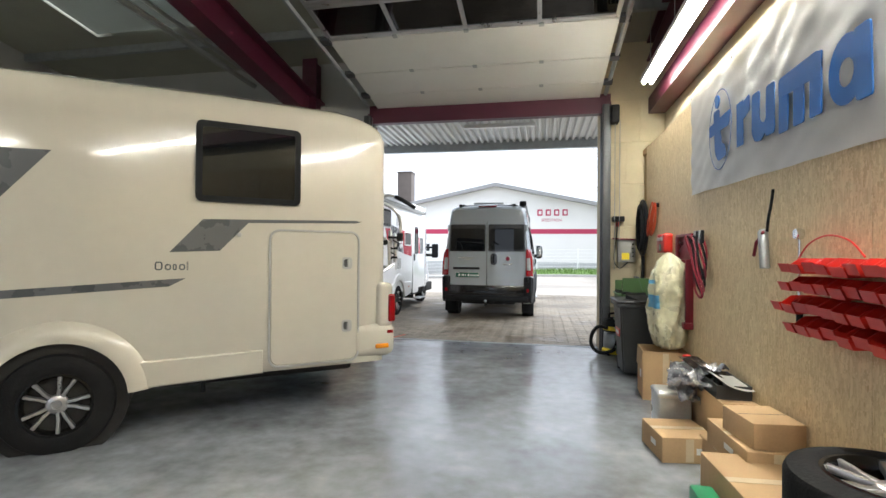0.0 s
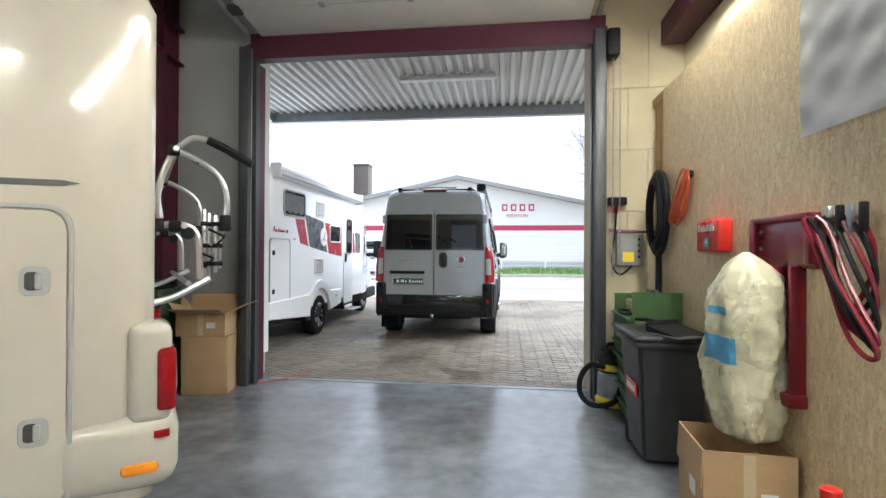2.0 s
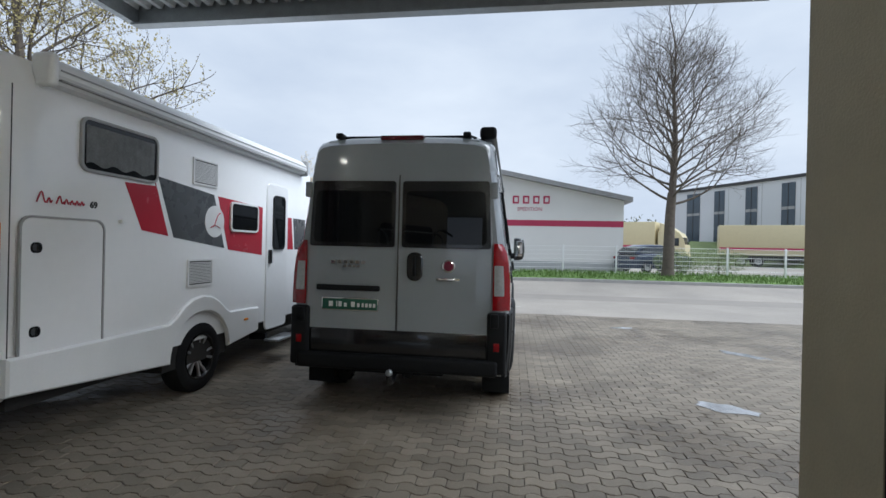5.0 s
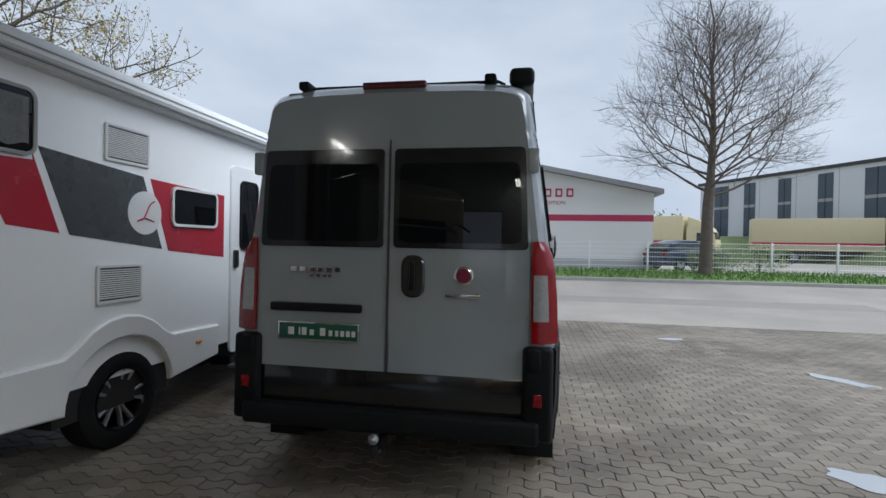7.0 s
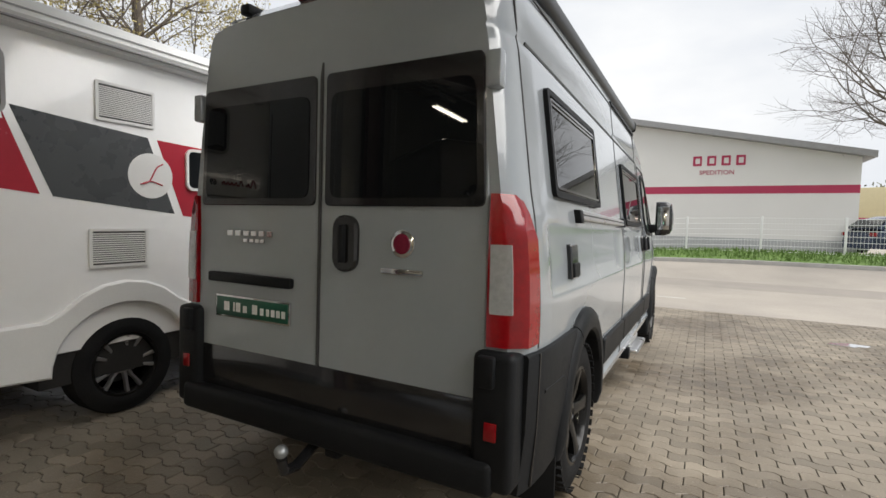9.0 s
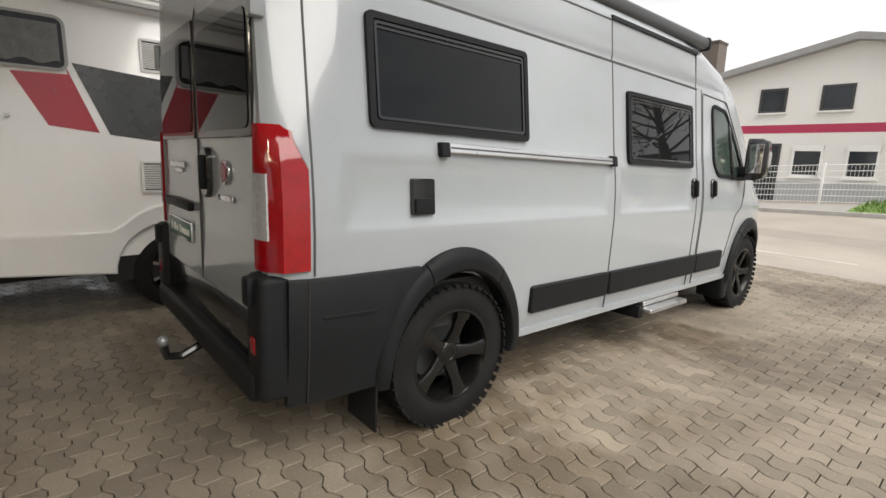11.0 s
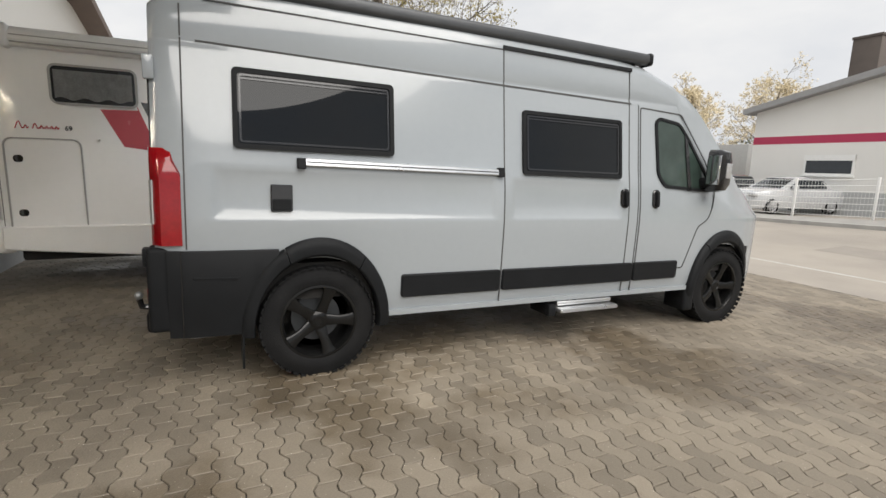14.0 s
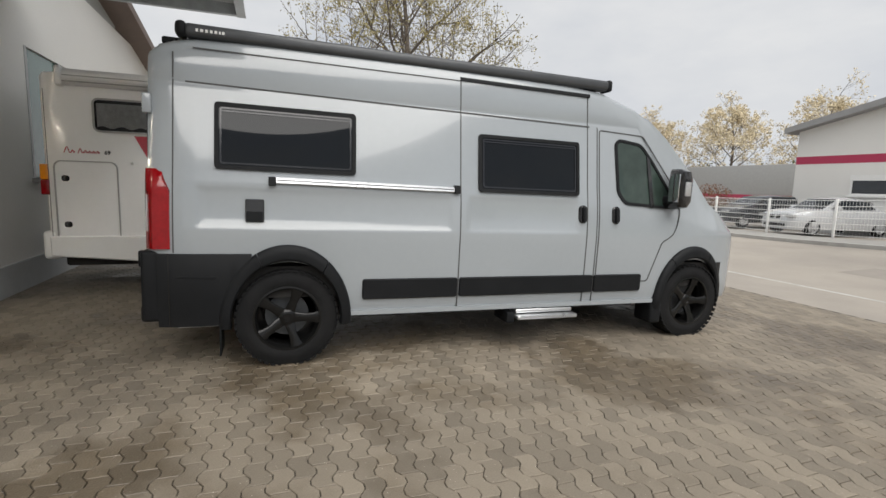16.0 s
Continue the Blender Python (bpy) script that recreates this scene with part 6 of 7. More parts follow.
bg = thing("plastic_bag", "full translucent yellowish plastic bag hanging by the bin", "bag", pose(1.225, 5.40, .50))
bm = B()
nr, ns = 52, 56
rows = []
for i in range(nr + 1):
    t = i / nr
    r = interp(t, [(0, .08), (.03, .14), (.2, .18), (.45, .19), (.78, .18), (.9, .13), (.96, .07), (1, .015)])
    ring_ = []
    for a in (2 * math.pi * k / ns for k in range(ns)):
        c, q = math.cos(a), math.sin(a)
        f = 1 + .26 * noise.noise(V(2.2 * c, 2.2 * q, t * 4)) + .16 * (abs(noise.noise(V(5 * c, 5 * q, t * 9 + 4))) - .2) + .05 * noise.noise(V(13 * c, 13 * q, t * 22))
        ring_.append(V(r * f * c, r * 1.12 * f * q, t * 1.0))
    rows.append(ring_)
loft(bm, rows, True, True, True)
bagm = mat("thin_yellow_film", (.72, .68, .47), .28, var=.18, scale=6, grain=25, bump=.6)
bagm.node_tree.nodes["Principled BSDF"].inputs["Transmission Weight"].default_value = .25
part("film", bm, bagm, bg)
for t0, t1, a0, a1 in ((25, 33, 26, 36), (38, 41, 28, 34)):
    bm = B()
    g = [[bm.verts.new(V(rows[i][k].x * 1.02, rows[i][k].y * 1.02, rows[i][k].z)) for k in range(a0, a1 + 1)] for i in range(t0 - 3, t1 - 3)]
    for a, b in zip(g, g[1:]):
        for k in range(len(a) - 1):
            bm.faces.new((a[k], a[k + 1], b[k + 1], b[k]))
    part("print", bm, bpy.data.materials.get("pale_blue_print") or mat("pale_blue_print", (.10, .33, .55), .4), bg, "pale blue printed patch")

gn = thing("grease_gun", "grey grease gun with a black hose, hung on the boards", "grease gun")
part("barrel", lathe(B(), [(0, 0), (.028, 0), (.03, .01), (.03, .24), (.02, .26), (0, .26)], Matrix.Translation((1.36, 3.50, 1.39)) @ pose(0, 0, 0, -8, 0, 0), 16), steel_grey, gn)
part("hose", tube(B(), curve_pts([(1.36, 3.47, 1.63), (1.36, 3.45, 1.72), (1.37, 3.44, 1.80), (1.37, 3.41, 1.90)], 4), .009, 6), black_plastic, gn)
part("lever", tube(B(), [(1.35, 3.50, 1.63), (1.34, 3.58, 1.56), (1.34, 3.62, 1.47)], .011, 6), red_dark, gn)
rt = thing("torque_wrench", "long chrome torque wrench hung on the boards", "wrench", pose(0, -.13, 0))
part("shaft", lathe(B(), [(0, 0), (.013, 0), (.013, .22), (.008, .24), (.008, .46), (0, .46)], Matrix.Translation((1.375, 3.22, 1.12)), 12), chrome, rt)
part("grip", lathe(B(), [(0, 0), (.017, 0), (.017, .13), (0, .13)], Matrix.Translation((1.375, 3.22, 1.09)), 12), black_plastic, rt)
part("head", lathe(B(), [(0, -.02), (.03, -.02), (.034, 0), (.03, .02), (0, .02)], Matrix.Translation((1.37, 3.22, 1.60)) @ pose(0, 0, 0, 0, 90, 0), 16), chrome, rt)

# storage bins in rows
def storage_bin():
    b = thing("storage_bin", "open-fronted red plastic storage bin on a wall rail", "storage bin", None, "red bins")
    w, d, h = .105, .19, .075
    bm = B()
    box(bm, -d, -w / 2, 0, 0, w / 2, .004)
    for s in (-1, 1):
        vs = [(-d, .002), (0, .002), (0, h), (-d * .55, h), (-d * .8, h * .5), (-d - .02, h * .62)]
        prism(bm, [(a, b_) for a, b_ in vs], lambda u, v, dd, s=s: V(u, s * (w / 2 - dd), v), 0, .004)
    box(bm, -.004, -w / 2, 0, 0, w / 2, h)
    prism(bm, [(-d - .02, h * .62), (-d, .002), (-d + .005, .002), (-d - .012, h * .62)], lambda u, v, dd: V(u, dd, v), -w / 2, w / 2)
    part("bin_shell", bm, red_plastic, b, smooth=False)
    return b


first = storage_bin()
first.matrix_world = pose(1.385, 2.84, 1.385)
rnd = random.Random(4)
for r, (z, y0) in enumerate(((1.385, 2.84), (1.285, 2.84), (1.18, 2.92), (1.085, 2.78))):
    for k in range(9):
        if r == 0 and k == 0:
            continue
        copy_thing(first, pose(1.385, y0 - k * .116 + rnd.uniform(-.004, .004), z + rnd.uniform(-.002, .002), 0, rnd.uniform(-3, 3), rnd.uniform(-4, 4)))
rl = thing("bin_rail", "grey louvred steel rail panel for the bins", "wall rail")
for z in (1.44, 1.33, 1.22, 1.11):
    part("rail", box(B(), 1.385, 1.75, z, 1.40, 2.98, z + .02), steel_grey, rl, smooth=False)
wr = thing("wire_loop", "thin red wire bent in an arch above the bins", "wire")
part("wire", tube(B(), curve_pts([(1.37, 3.10, 1.45), (1.37, 2.98, 1.54), (1.37, 2.80, 1.58), (1.37, 2.62, 1.55), (1.37, 2.5, 1.47)], 6), .005, 5), red_plastic, wr)

# hose and cable by the gate
ho = thing("coiled_hose", "thick black rubber hose coiled on a wall hook", "hose")
for i, dx in enumerate((0, .045, .02, .06)):
    pts = [(1.33 + dx * .4 - .02 * i, 7.30 + (.27 - .035 * i) * math.sin(a) - .0 * i, 1.86 + (.38 - .03 * i) * math.cos(a)) for a in (k * .45 + .2 * i for k in range(15))]
    part("loop", tube(B(), curve_pts(pts, 4), .026, 8), black_plastic, ho)
part("tail", tube(B(), curve_pts([(1.33, 7.30, 1.56), (1.34, 7.31, 1.35), (1.33, 7.30, 1.15), (1.30, 7.28, 1.0)], 5), .026, 8), black_plastic, ho)
oc = thing("extension_cable", "coiled orange extension cable hung on a black hook", "cable")
for i in range(9):
    pts = [(1.37 - .007 * i, 6.76 - (.09 + .010 * i) * math.sin(a + .4 * i) - .05 * math.cos(a), 1.95 - .01 * (i % 4) + (.18 + .012 * (i % 3)) * math.cos(a + .1 * i)) for a in (k * .45 + .3 * i for k in range(15))]
    part("loop", tube(B(), curve_pts(pts, 4), .007, 5), orange_rubber, oc)
part("hook", lathe(B(), [(0, 0), (.03, 0), (.03, .06), (0, .06)], Matrix.Translation((1.40, 6.66, 2.12)) @ pose(0, 0, 0, 0, -90, 0), 12), black_plastic, oc)
ec = thing("gate_control", "grey gate control box with yellow label and cables", "control box")
part("housing", box(B(), 1.06, 7.76, 1.36, 1.32, 7.835, 1.72, .015), pale_grey, ec)
part("label", box(B(), 1.12, 7.755, 1.40, 1.23, 7.762, 1.50), yellow_plastic, ec, "yellow warning label", smooth=False)
for k in range(4):
    part("button", lathe(B(), [(0, 0), (.012, 0), (.01, .012), (0, .012)], Matrix.Translation((1.28, 7.76, 1.45 + .06 * k)) @ pose(0, 0, 0, 90, 0, 0), 10), black_plastic, ec)
part("cable", tube(B(), curve_pts([(1.05, 7.70, 2.0), (1.03, 7.70, 1.7), (1.0, 7.70, 1.4), (1.08, 7.70, 1.27), (1.2, 7.72, 1.36)], 6), .009, 6), black_plastic, ec)
part("red_conduit", tube(B(), [(.98, 7.74, 1.72), (1.10, 7.74, 1.71), (1.44, 7.70, 1.70)], .014, 6), red_dark, ec)
sw = thing("pull_switch", "black pull switch with red knob on the wall", "switch")
part("switch_case", box(B(), .98, 7.74, 1.98, 1.16, 7.83, 2.06, .012), black_plastic, sw)
part("knob", lathe(B(), [(0, 0), (.03, 0), (.02, .07), (0, .07)], Matrix.Translation((1.06, 7.78, 1.90)), 12), red_plastic, sw)
# left of the gate
carton("carton", "large closed cardboard box beside the gate", pose(-3.20, 7.47, 0, 0, 0, 14), .46, .40, .60, (), False)
carton("carton", "open cardboard box with printed labels on a larger one", pose(-3.23, 7.46, .602, 0, 0, 10), .50, .38, .24, (("l", 55), ("f", 20), ("r", 25), ("b", 95)), True)
gc = thing("green_cabinet", "green steel cabinet against the wall, colour darkened for shade", "cabinet", pose(-3.5, 7.40, 0))
# green darkened in the colour itself, since tube light reaches this corner too strongly
part("cabinet_body", box(B(), -.75, -.33, 0, -.02, .03, 1.10, .015), mat("shaded_green_enamel", (.022, .045, .018), .45, var=.2), gc)
part("top_tray", box(B(), -.5, -.28, 1.10, -.06, .0, 1.18, .02), black_plastic, gc)
cbl = thing("floor_cable", "thin orange cable snaking over the floor", "cable")
part("cable", tube(B(), curve_pts([(-3.95, 7.1, .008), (-3.6, 7.15, .008), (-3.9, 7.25, .008), (-3.4, 7.3, .008), (-2.9, 7.7, .008), (-2.62, 7.95, .012), (-2.4, 8.2, .05)], 8), .006, 5), orange_rubber, cbl)


# ---------------------------------------------------------------- across the road
def gput(x, y, rz=0, dz=0.0):
    return pose(x, y, ground_z(x, y) + dz, 0, 0, rz)


structure("kerb_far", loft(B(), [[(x, 26.6, ground_z(x, 26.6) - .2), (x, 26.75, ground_z(x, 26.6) - .2), (x, 26.75, ground_z(x, 26.6) + .11), (x, 26.6, ground_z(x, 26.6) + .10)] for x in steps(-40, 13.5, 50)], True, True, True), kerb_stone, "pale stone kerb across the road", "kerb")
structure("grass_verge", grid_sheet(steps(-1.5, 12.8, 24), steps(26.75, 29.6, 8), .10), grass_mat, "bright green grass verge", "grass")
structure("pavement_far", grid_sheet(steps(-40, -1.5, 24), steps(26.75, 28.6, 4), .06), mat("pavement_slab", (.30, .29, .27), .85, var=.1, scale=2, grain=60), "grey pavement across the road", "pavement")
bm = B()
rg = random.Random(3)
for i in range(5000):
    x, y = rg.uniform(-1.4, 12.7), rg.uniform(26.8, 29.5)
    z, h, a = ground_z(x, y) + .09, rg.uniform(.06, .16), rg.uniform(0, 6.3)
    dx, dy = .025 * math.cos(a), .025 * math.sin(a)
    bm.faces.new([bm.verts.new(p) for p in ((x - dx, y - dy, z), (x + dx, y + dy, z), (x + dy * 2, y - dx * 2, z + h))])
tagged(put_mesh("grass", bm, grass_mat), "short bright spring grass", "grass", "", "stuff")
structure("road_line", grid_sheet(steps(-14, 0, 20), [20.0, 20.09], -.008), mat("worn_line", (.48, .47, .44), .8, var=.25, scale=6), "thin worn white road line", "road marking")
structure("road_patch", grid_sheet(steps(-3, 9, 20), [22.4, 23.0, 23.6], -.008), mat("asphalt_patch", (.27, .243, .212), .8, var=.12, scale=2, grain=120), "darker repaired strip of asphalt", "road patch")

# fence
fence = thing("fence", "white wire-mesh fence with slim white posts", "fence")
xs = steps(-21, 13.5, 15)
for i, x in enumerate(xs):
    z = ground_z(x, 28.9)
    part("post", box(B(), x - .035, 28.87, z - .1, x + .035, 28.93, z + 1.32, .006), fence_white, fence)
    if i + 1 < len(xs):
        x2 = xs[i + 1]
        z2 = ground_z(x2, 28.9)
        bm = B()
        for k in range(7):
            h = .12 + k * .19
            tube(bm, [(x, 28.9, z + h), (x2, 28.9, z2 + h)], .009, 4)
        for k in range(1, 24):
            t = k / 24
            xx, zz = x + (x2 - x) * t, z + (z2 - z) * t
            tube(bm, [(xx, 28.905, zz + .08), (xx, 28.905, zz + 1.28)], .0045, 3)
        part("mesh_panel", bm, fence_white, fence, "white wire mesh panel", smooth=False)
gpost = thing("gate_pillar", "square white gate pillar at the yard entrance", "pillar", gput(14.0, 29.6))
part("pillar_body", box(B(), -.18, -.18, -.1, .18, .18, 1.75, .02), fence_white, gpost)


def foliage(bm, c, r, n, size, rng, flat=1.0):
    for _ in range(n):
        v = V(rng.gauss(0, 1), rng.gauss(0, 1), rng.gauss(0, 1))
        v = v.normalized() * r * rng.random() ** .4
        p = V(*c) + V(v.x, v.y, v.z * flat)
        a = V(rng.gauss(0, 1), rng.gauss(0, 1), rng.gauss(0, 1)).normalized()
        b = a.orthogonal().normalized()
        s = size * rng.uniform(.6, 1.3)
        bm.faces.new([bm.verts.new(q) for q in (p - a * s, p + b * s * .5, p + a * s, p - b * s * .5)])


def tree(name, label, x, y, height, trunk_h, r0, seed, spread=.62, depth=5, leaf=None, leaves=0, leaf_size=.05, lean=0.0, upright=.35, reach=1.0, oval=False):
    rng = random.Random(seed)
    t = thing(name, label, "tree", gput(x, y))
    limbs, fine = B(), B()
    tips = []
    H = height - trunk_h

    def grow(p, d, length, r, lev):
        n = 4
        pts = [p]
        q = p.copy()
        dd = d.copy()
        for k in range(n):
            dd = (dd + V(rng.gauss(0, .10), rng.gauss(0, .10), rng.gauss(.03, .06))).normalized()
            q = q + dd * length / n
            pts.append(q.copy())
        tube(limbs if lev < 2 else fine, pts, r, 7 if lev < 2 else (4 if lev < 4 else 3), taper=.55)
        if lev >= depth:
            tips.append((pts[-1], pts[2]))
            return
        kids = 3 if lev > 0 else 4
        if lev >= 2:
            kids = 4
        for k in range(kids):
            at = pts[-1] if k == 0 else pts[rng.randint(2, n)] if lev > 0 else pts[rng.randint(1, n)]
            ax = V(rng.gauss(0, 1), rng.gauss(0, 1), rng.gauss(0, .4))
            side = (ax - dd * ax.dot(dd)).normalized()
            nd = (dd * (1 - spread * (.35 if k == 0 else 1)) + side * spread * (.5 if k == 0 else 1.0) + V(0, 0, upright * .4)).normalized()
            grow(at, nd, length * rng.uniform(.58, .76), r * (.62 if k == 0 else rng.uniform(.36, .5)), lev + 1)
    trunk = B()
    pts = [V(0, 0, -.1), V(.02, 0, trunk_h * .4), V(lean * .5, .03, trunk_h * .8), V(lean, 0, trunk_h * 1.1)]
    tube(trunk, curve_pts(pts, 4), r0, 12, taper=.72)
    lathe(trunk, [(r0 * 1.35, -.12), (r0 * 1.15, .1), (r0 * 1.0, .35)], n=12)
    limbs_n = 40 if oval else 13
    for k in range(limbs_n):
        a = k * 2.4 + rng.uniform(0, .6)
        f = k / (limbs_n - 1)
        base = V(lean, 0, trunk_h * .95 + H * .50 * f)
        d = V(math.cos(a), math.sin(a), .30 + 1.1 * f).normalized()
        if oval:
            base = V(lean, 0, trunk_h * .95 + H * .62 * f)
            d = V(math.cos(a), math.sin(a), .36 + .95 * f).normalized()
            grow(base, d, H * .25 * math.sin(math.pi * (.40 + .46 * f)) * reach * rng.uniform(.85, 1.1), r0 * (.23 - .11 * f), 3)
            continue
        grow(base, d, H * .34 * (1 - .45 * f) * reach, r0 * (.34 - .16 * f), 2 if depth > 5 else 1)
    tube(limbs, curve_pts([(lean, 0, trunk_h * 1.05), (lean + .1, .08, trunk_h + H * .3), (lean - .05, 0, trunk_h + H * .6)], 5), r0 * .66, 8, taper=.35)
    grow(V(lean - .05, 0, trunk_h + H * .55), V(0, 0, 1), H * .2, r0 * .24, 2)
    part("trunk", trunk, bark, t)
    part("limb_wood", limbs, bark, t)
    tw = part("twig_mass", fine, bark, t, smooth=False)
    tw["kind"] = "stuff"
    if leaves:
        lf = B()
        for _ in range(leaves):
            a, b = rng.choice(tips)
            p = a.lerp(b, rng.random()) + V(rng.gauss(0, .06), rng.gauss(0, .06), rng.gauss(0, .06))
            v = V(rng.gauss(0, 1), rng.gauss(0, 1), rng.gauss(0, 1)).normalized()
            w = v.orthogonal().normalized()
            s = leaf_size * rng.uniform(.5, 1.3)
            lf.faces.new([lf.verts.new(q) for q in (p - v * s, p + w * s * .55, p + v * s, p - w * s * .55)])
        c = part("crown", lf, leaf, t, smooth=False)
        c["kind"] = "stuff"
    return t


tree("bare_tree", "tall bare roadside tree with a wide upright crown", 6.3, 28.3, 11.9, 3.3, .25, 11, .55, 7, lean=.1, upright=.20, oval=True)
tree("budding_tree", "spreading tree with sparse olive spring leaves", -10.6, 15.1, 9.5, 3.0, .20, 5, .60, 6, leaf_mat, 16000, .034, reach=.9)
for i, (x, y, h) in enumerate(((-23.5, 43, 9.0), (-29, 41, 8.5), (-19.5, 47, 9.5))):
    tree("blossom_tree", "round tree in pale yellow-white blossom", x, y, h, 2.2, .16, 21 + i, .62, 5, blossom, 12000, .065, reach=.85)
for i, (x, y, w, h) in enumerate(((7.6, 31.2, 1.1, 1.2), (9.6, 31.6, 1.3, 1.3), (-15.8, 33.0, 1.2, 1.9))):
    b = thing("bush", "dense trimmed green-brown garden bush" if i < 2 else "rusty brown rounded shrub", "bush", gput(x, y))
    bm = B()
    foliage(bm, (0, 0, h * .5), w, 1800, .05, random.Random(40 + i), h / w * .52)
    part("foliage", bm, mat("bush_leaf_%d" % i, (.11, .15, .035) if i < 2 else (.16, .075, .04), .8, var=.4, scale=5), b, smooth=False)["kind"] = "stuff"
    part("stem", tube(B(), [(0, 0, -.05), (0, 0, h * .6)], .05, 6), bark, b)
wd = thing("woodland", "distant hazy strip of bare and evergreen woodland", "woods", pose(0, 0, 0))
wd["kind"] = "stuff"
bm = B()
rw = random.Random(8)
for i in range(90):
    x, y = rw.uniform(-95, 24), rw.uniform(88, 105)
    foliage(bm, (x, y, rw.uniform(2, 4.5)), rw.uniform(2.5, 4.5), 170, .35, rw)
part("foliage", bm, mat("far_woods", (.10, .105, .055), .9, var=.35, scale=.2), wd, smooth=False)["kind"] = "stuff"


# ---------------------------------------------------------------- cars
def car(label, m, paint, L=4.4, W=1.74, H=1.40, hatch=False):
    c = thing("car", label, "car", m)
    hl = L / 2
    top = [(-hl, .62), (-hl + .12, .80), (-hl + .5, .90), (-hl + 1.05, .96), (-.35, .98), (.9, .98), (1.45, .97), (hl - .35, .93), (hl - .06, .80), (hl, .55)]
    rings = []
    for y, z in top:
        k = interp(y, [(-hl, .70), (-hl + .3, .93), (-hl + .8, 1), (hl - .8, 1), (hl - .25, .94), (hl, .76)])
        w = W / 2 * k
        rings.append([(-w * .93, y, .22), (-w, y, .45), (-w, y, z * .78), (-w * .93, y, z * .97), (-w * .7, y, z), (w * .7, y, z), (w * .93, y, z * .97), (w, y, z * .78), (w, y, .45), (w * .93, y, .22)])
    part("body", loft(B(), rings, True, True, True), paint, c)
    e = hl - (.15 if hatch else .75)
    cab = [(-.95, .95, 1.0), (-.30, 1.32, .86), (.1, H, .82), (e - .95, H - .01, .82), (e - .45, 1.28, .84), (e, .95, .95)]
    rings = [[(-W / 2 * .93 * k * (1 if z < 1 else .98), y, .93), (-W / 2 * k * .9, y, z - .05 if z > 1 else z), (-W / 2 * k * .72, y, z), (W / 2 * k * .72, y, z), (W / 2 * k * .9, y, z - .05 if z > 1 else z), (W / 2 * .93 * k, y, .93)] for y, z, k in cab]
    cb = part("cabin", loft(B(), rings, True, True, True), paint, c)
    part("windscreen", loft(B(), [[(-.66, -.93, .965), (.66, -.93, .965)], [(-.60, -.32, 1.325), (.60, -.32, 1.325)], [(-.60, -.30, 1.315), (.60, -.30, 1.315)]], False, False), window_dark, c, smooth=False)
    part("rear_screen", loft(B(), [[(-.60, e - .40, 1.28), (.60, e - .40, 1.28)], [(-.66, e + .01, .97), (.66, e + .01, .97)], [(-.66, e, .95), (.66, e, .95)]], False, False), window_dark, c, smooth=False)
    for s in (-1, 1):
        part("side_glass", prism(B(), rpoly([(-.62, .98), (e - .3, .98), (e - .6, 1.27), (-.18, 1.29)], .04), lambda u, v, d, s=s: V(s * (W / 2 * (.93 - .28 * (v - .93)) * .96 + d), u, v), -.02, .012), window_dark, c, smooth=False)
        wheel(c, s * (W / 2 - .11), -hl + .82, .305, .305, .20, .20, 7, alloy, s, False, False)
        wheel(c, s * (W / 2 - .11), hl - .85, .305, .305, .20, .20, 7, alloy, s, False, False)
        part("headlamp", box(B(), s * W * .36 - .17, -hl + .015, .62, s * W * .36 + .17, -hl + .16, .75, .03), lamp_white, c)
        part("tail_lamp", box(B(), s * W * .36 - .13, hl - .12, .66, s * W * .36 + .13, hl - .03, .80, .02), lamp_red, c)
        part("door_mirror", box(B(), s * W * .5 - .02, -.62, .95, s * W * .5 + .16 * s + .02, -.50, 1.07, .02) if s > 0 else box(B(), -W * .5 - .18, -.62, .95, -W * .5 + .02, -.50, 1.07, .02), paint, c)
    for x in (-.14, .14):
        part("grille", box(B(), x - .11, -hl - .012, .58, x + .11, -hl + .06, .72, .03), black_gloss, c)
    part("bumper_slot", box(B(), -.5, -hl - .005, .30, .5, -hl + .1, .42, .02), black_plastic, c)
    part("number_plate", box(B(), -.26, -hl - .02, .45, .26, -hl, .55), paper, c, smooth=False)
    return c


silver = mat("silver_car_paint", (.55, .56, .57), .2, .2, var=.03, coat=.5)
car("silver saloon car parked behind the mesh fence", gput(-8.9, 31.2, -12), silver)
car("dark grey estate car parked behind the mesh fence", gput(-12.3, 32.0, -12), mat("dark_car_paint", (.03, .033, .038), .2, .2, coat=.5), hatch=True)
car("dark blue hatchback parked by the warehouse", gput(7.0, 33.0, 118), mat("blue_car_paint", (.025, .04, .08), .2, .2, coat=.5), 4.0, 1.7, 1.42, True)


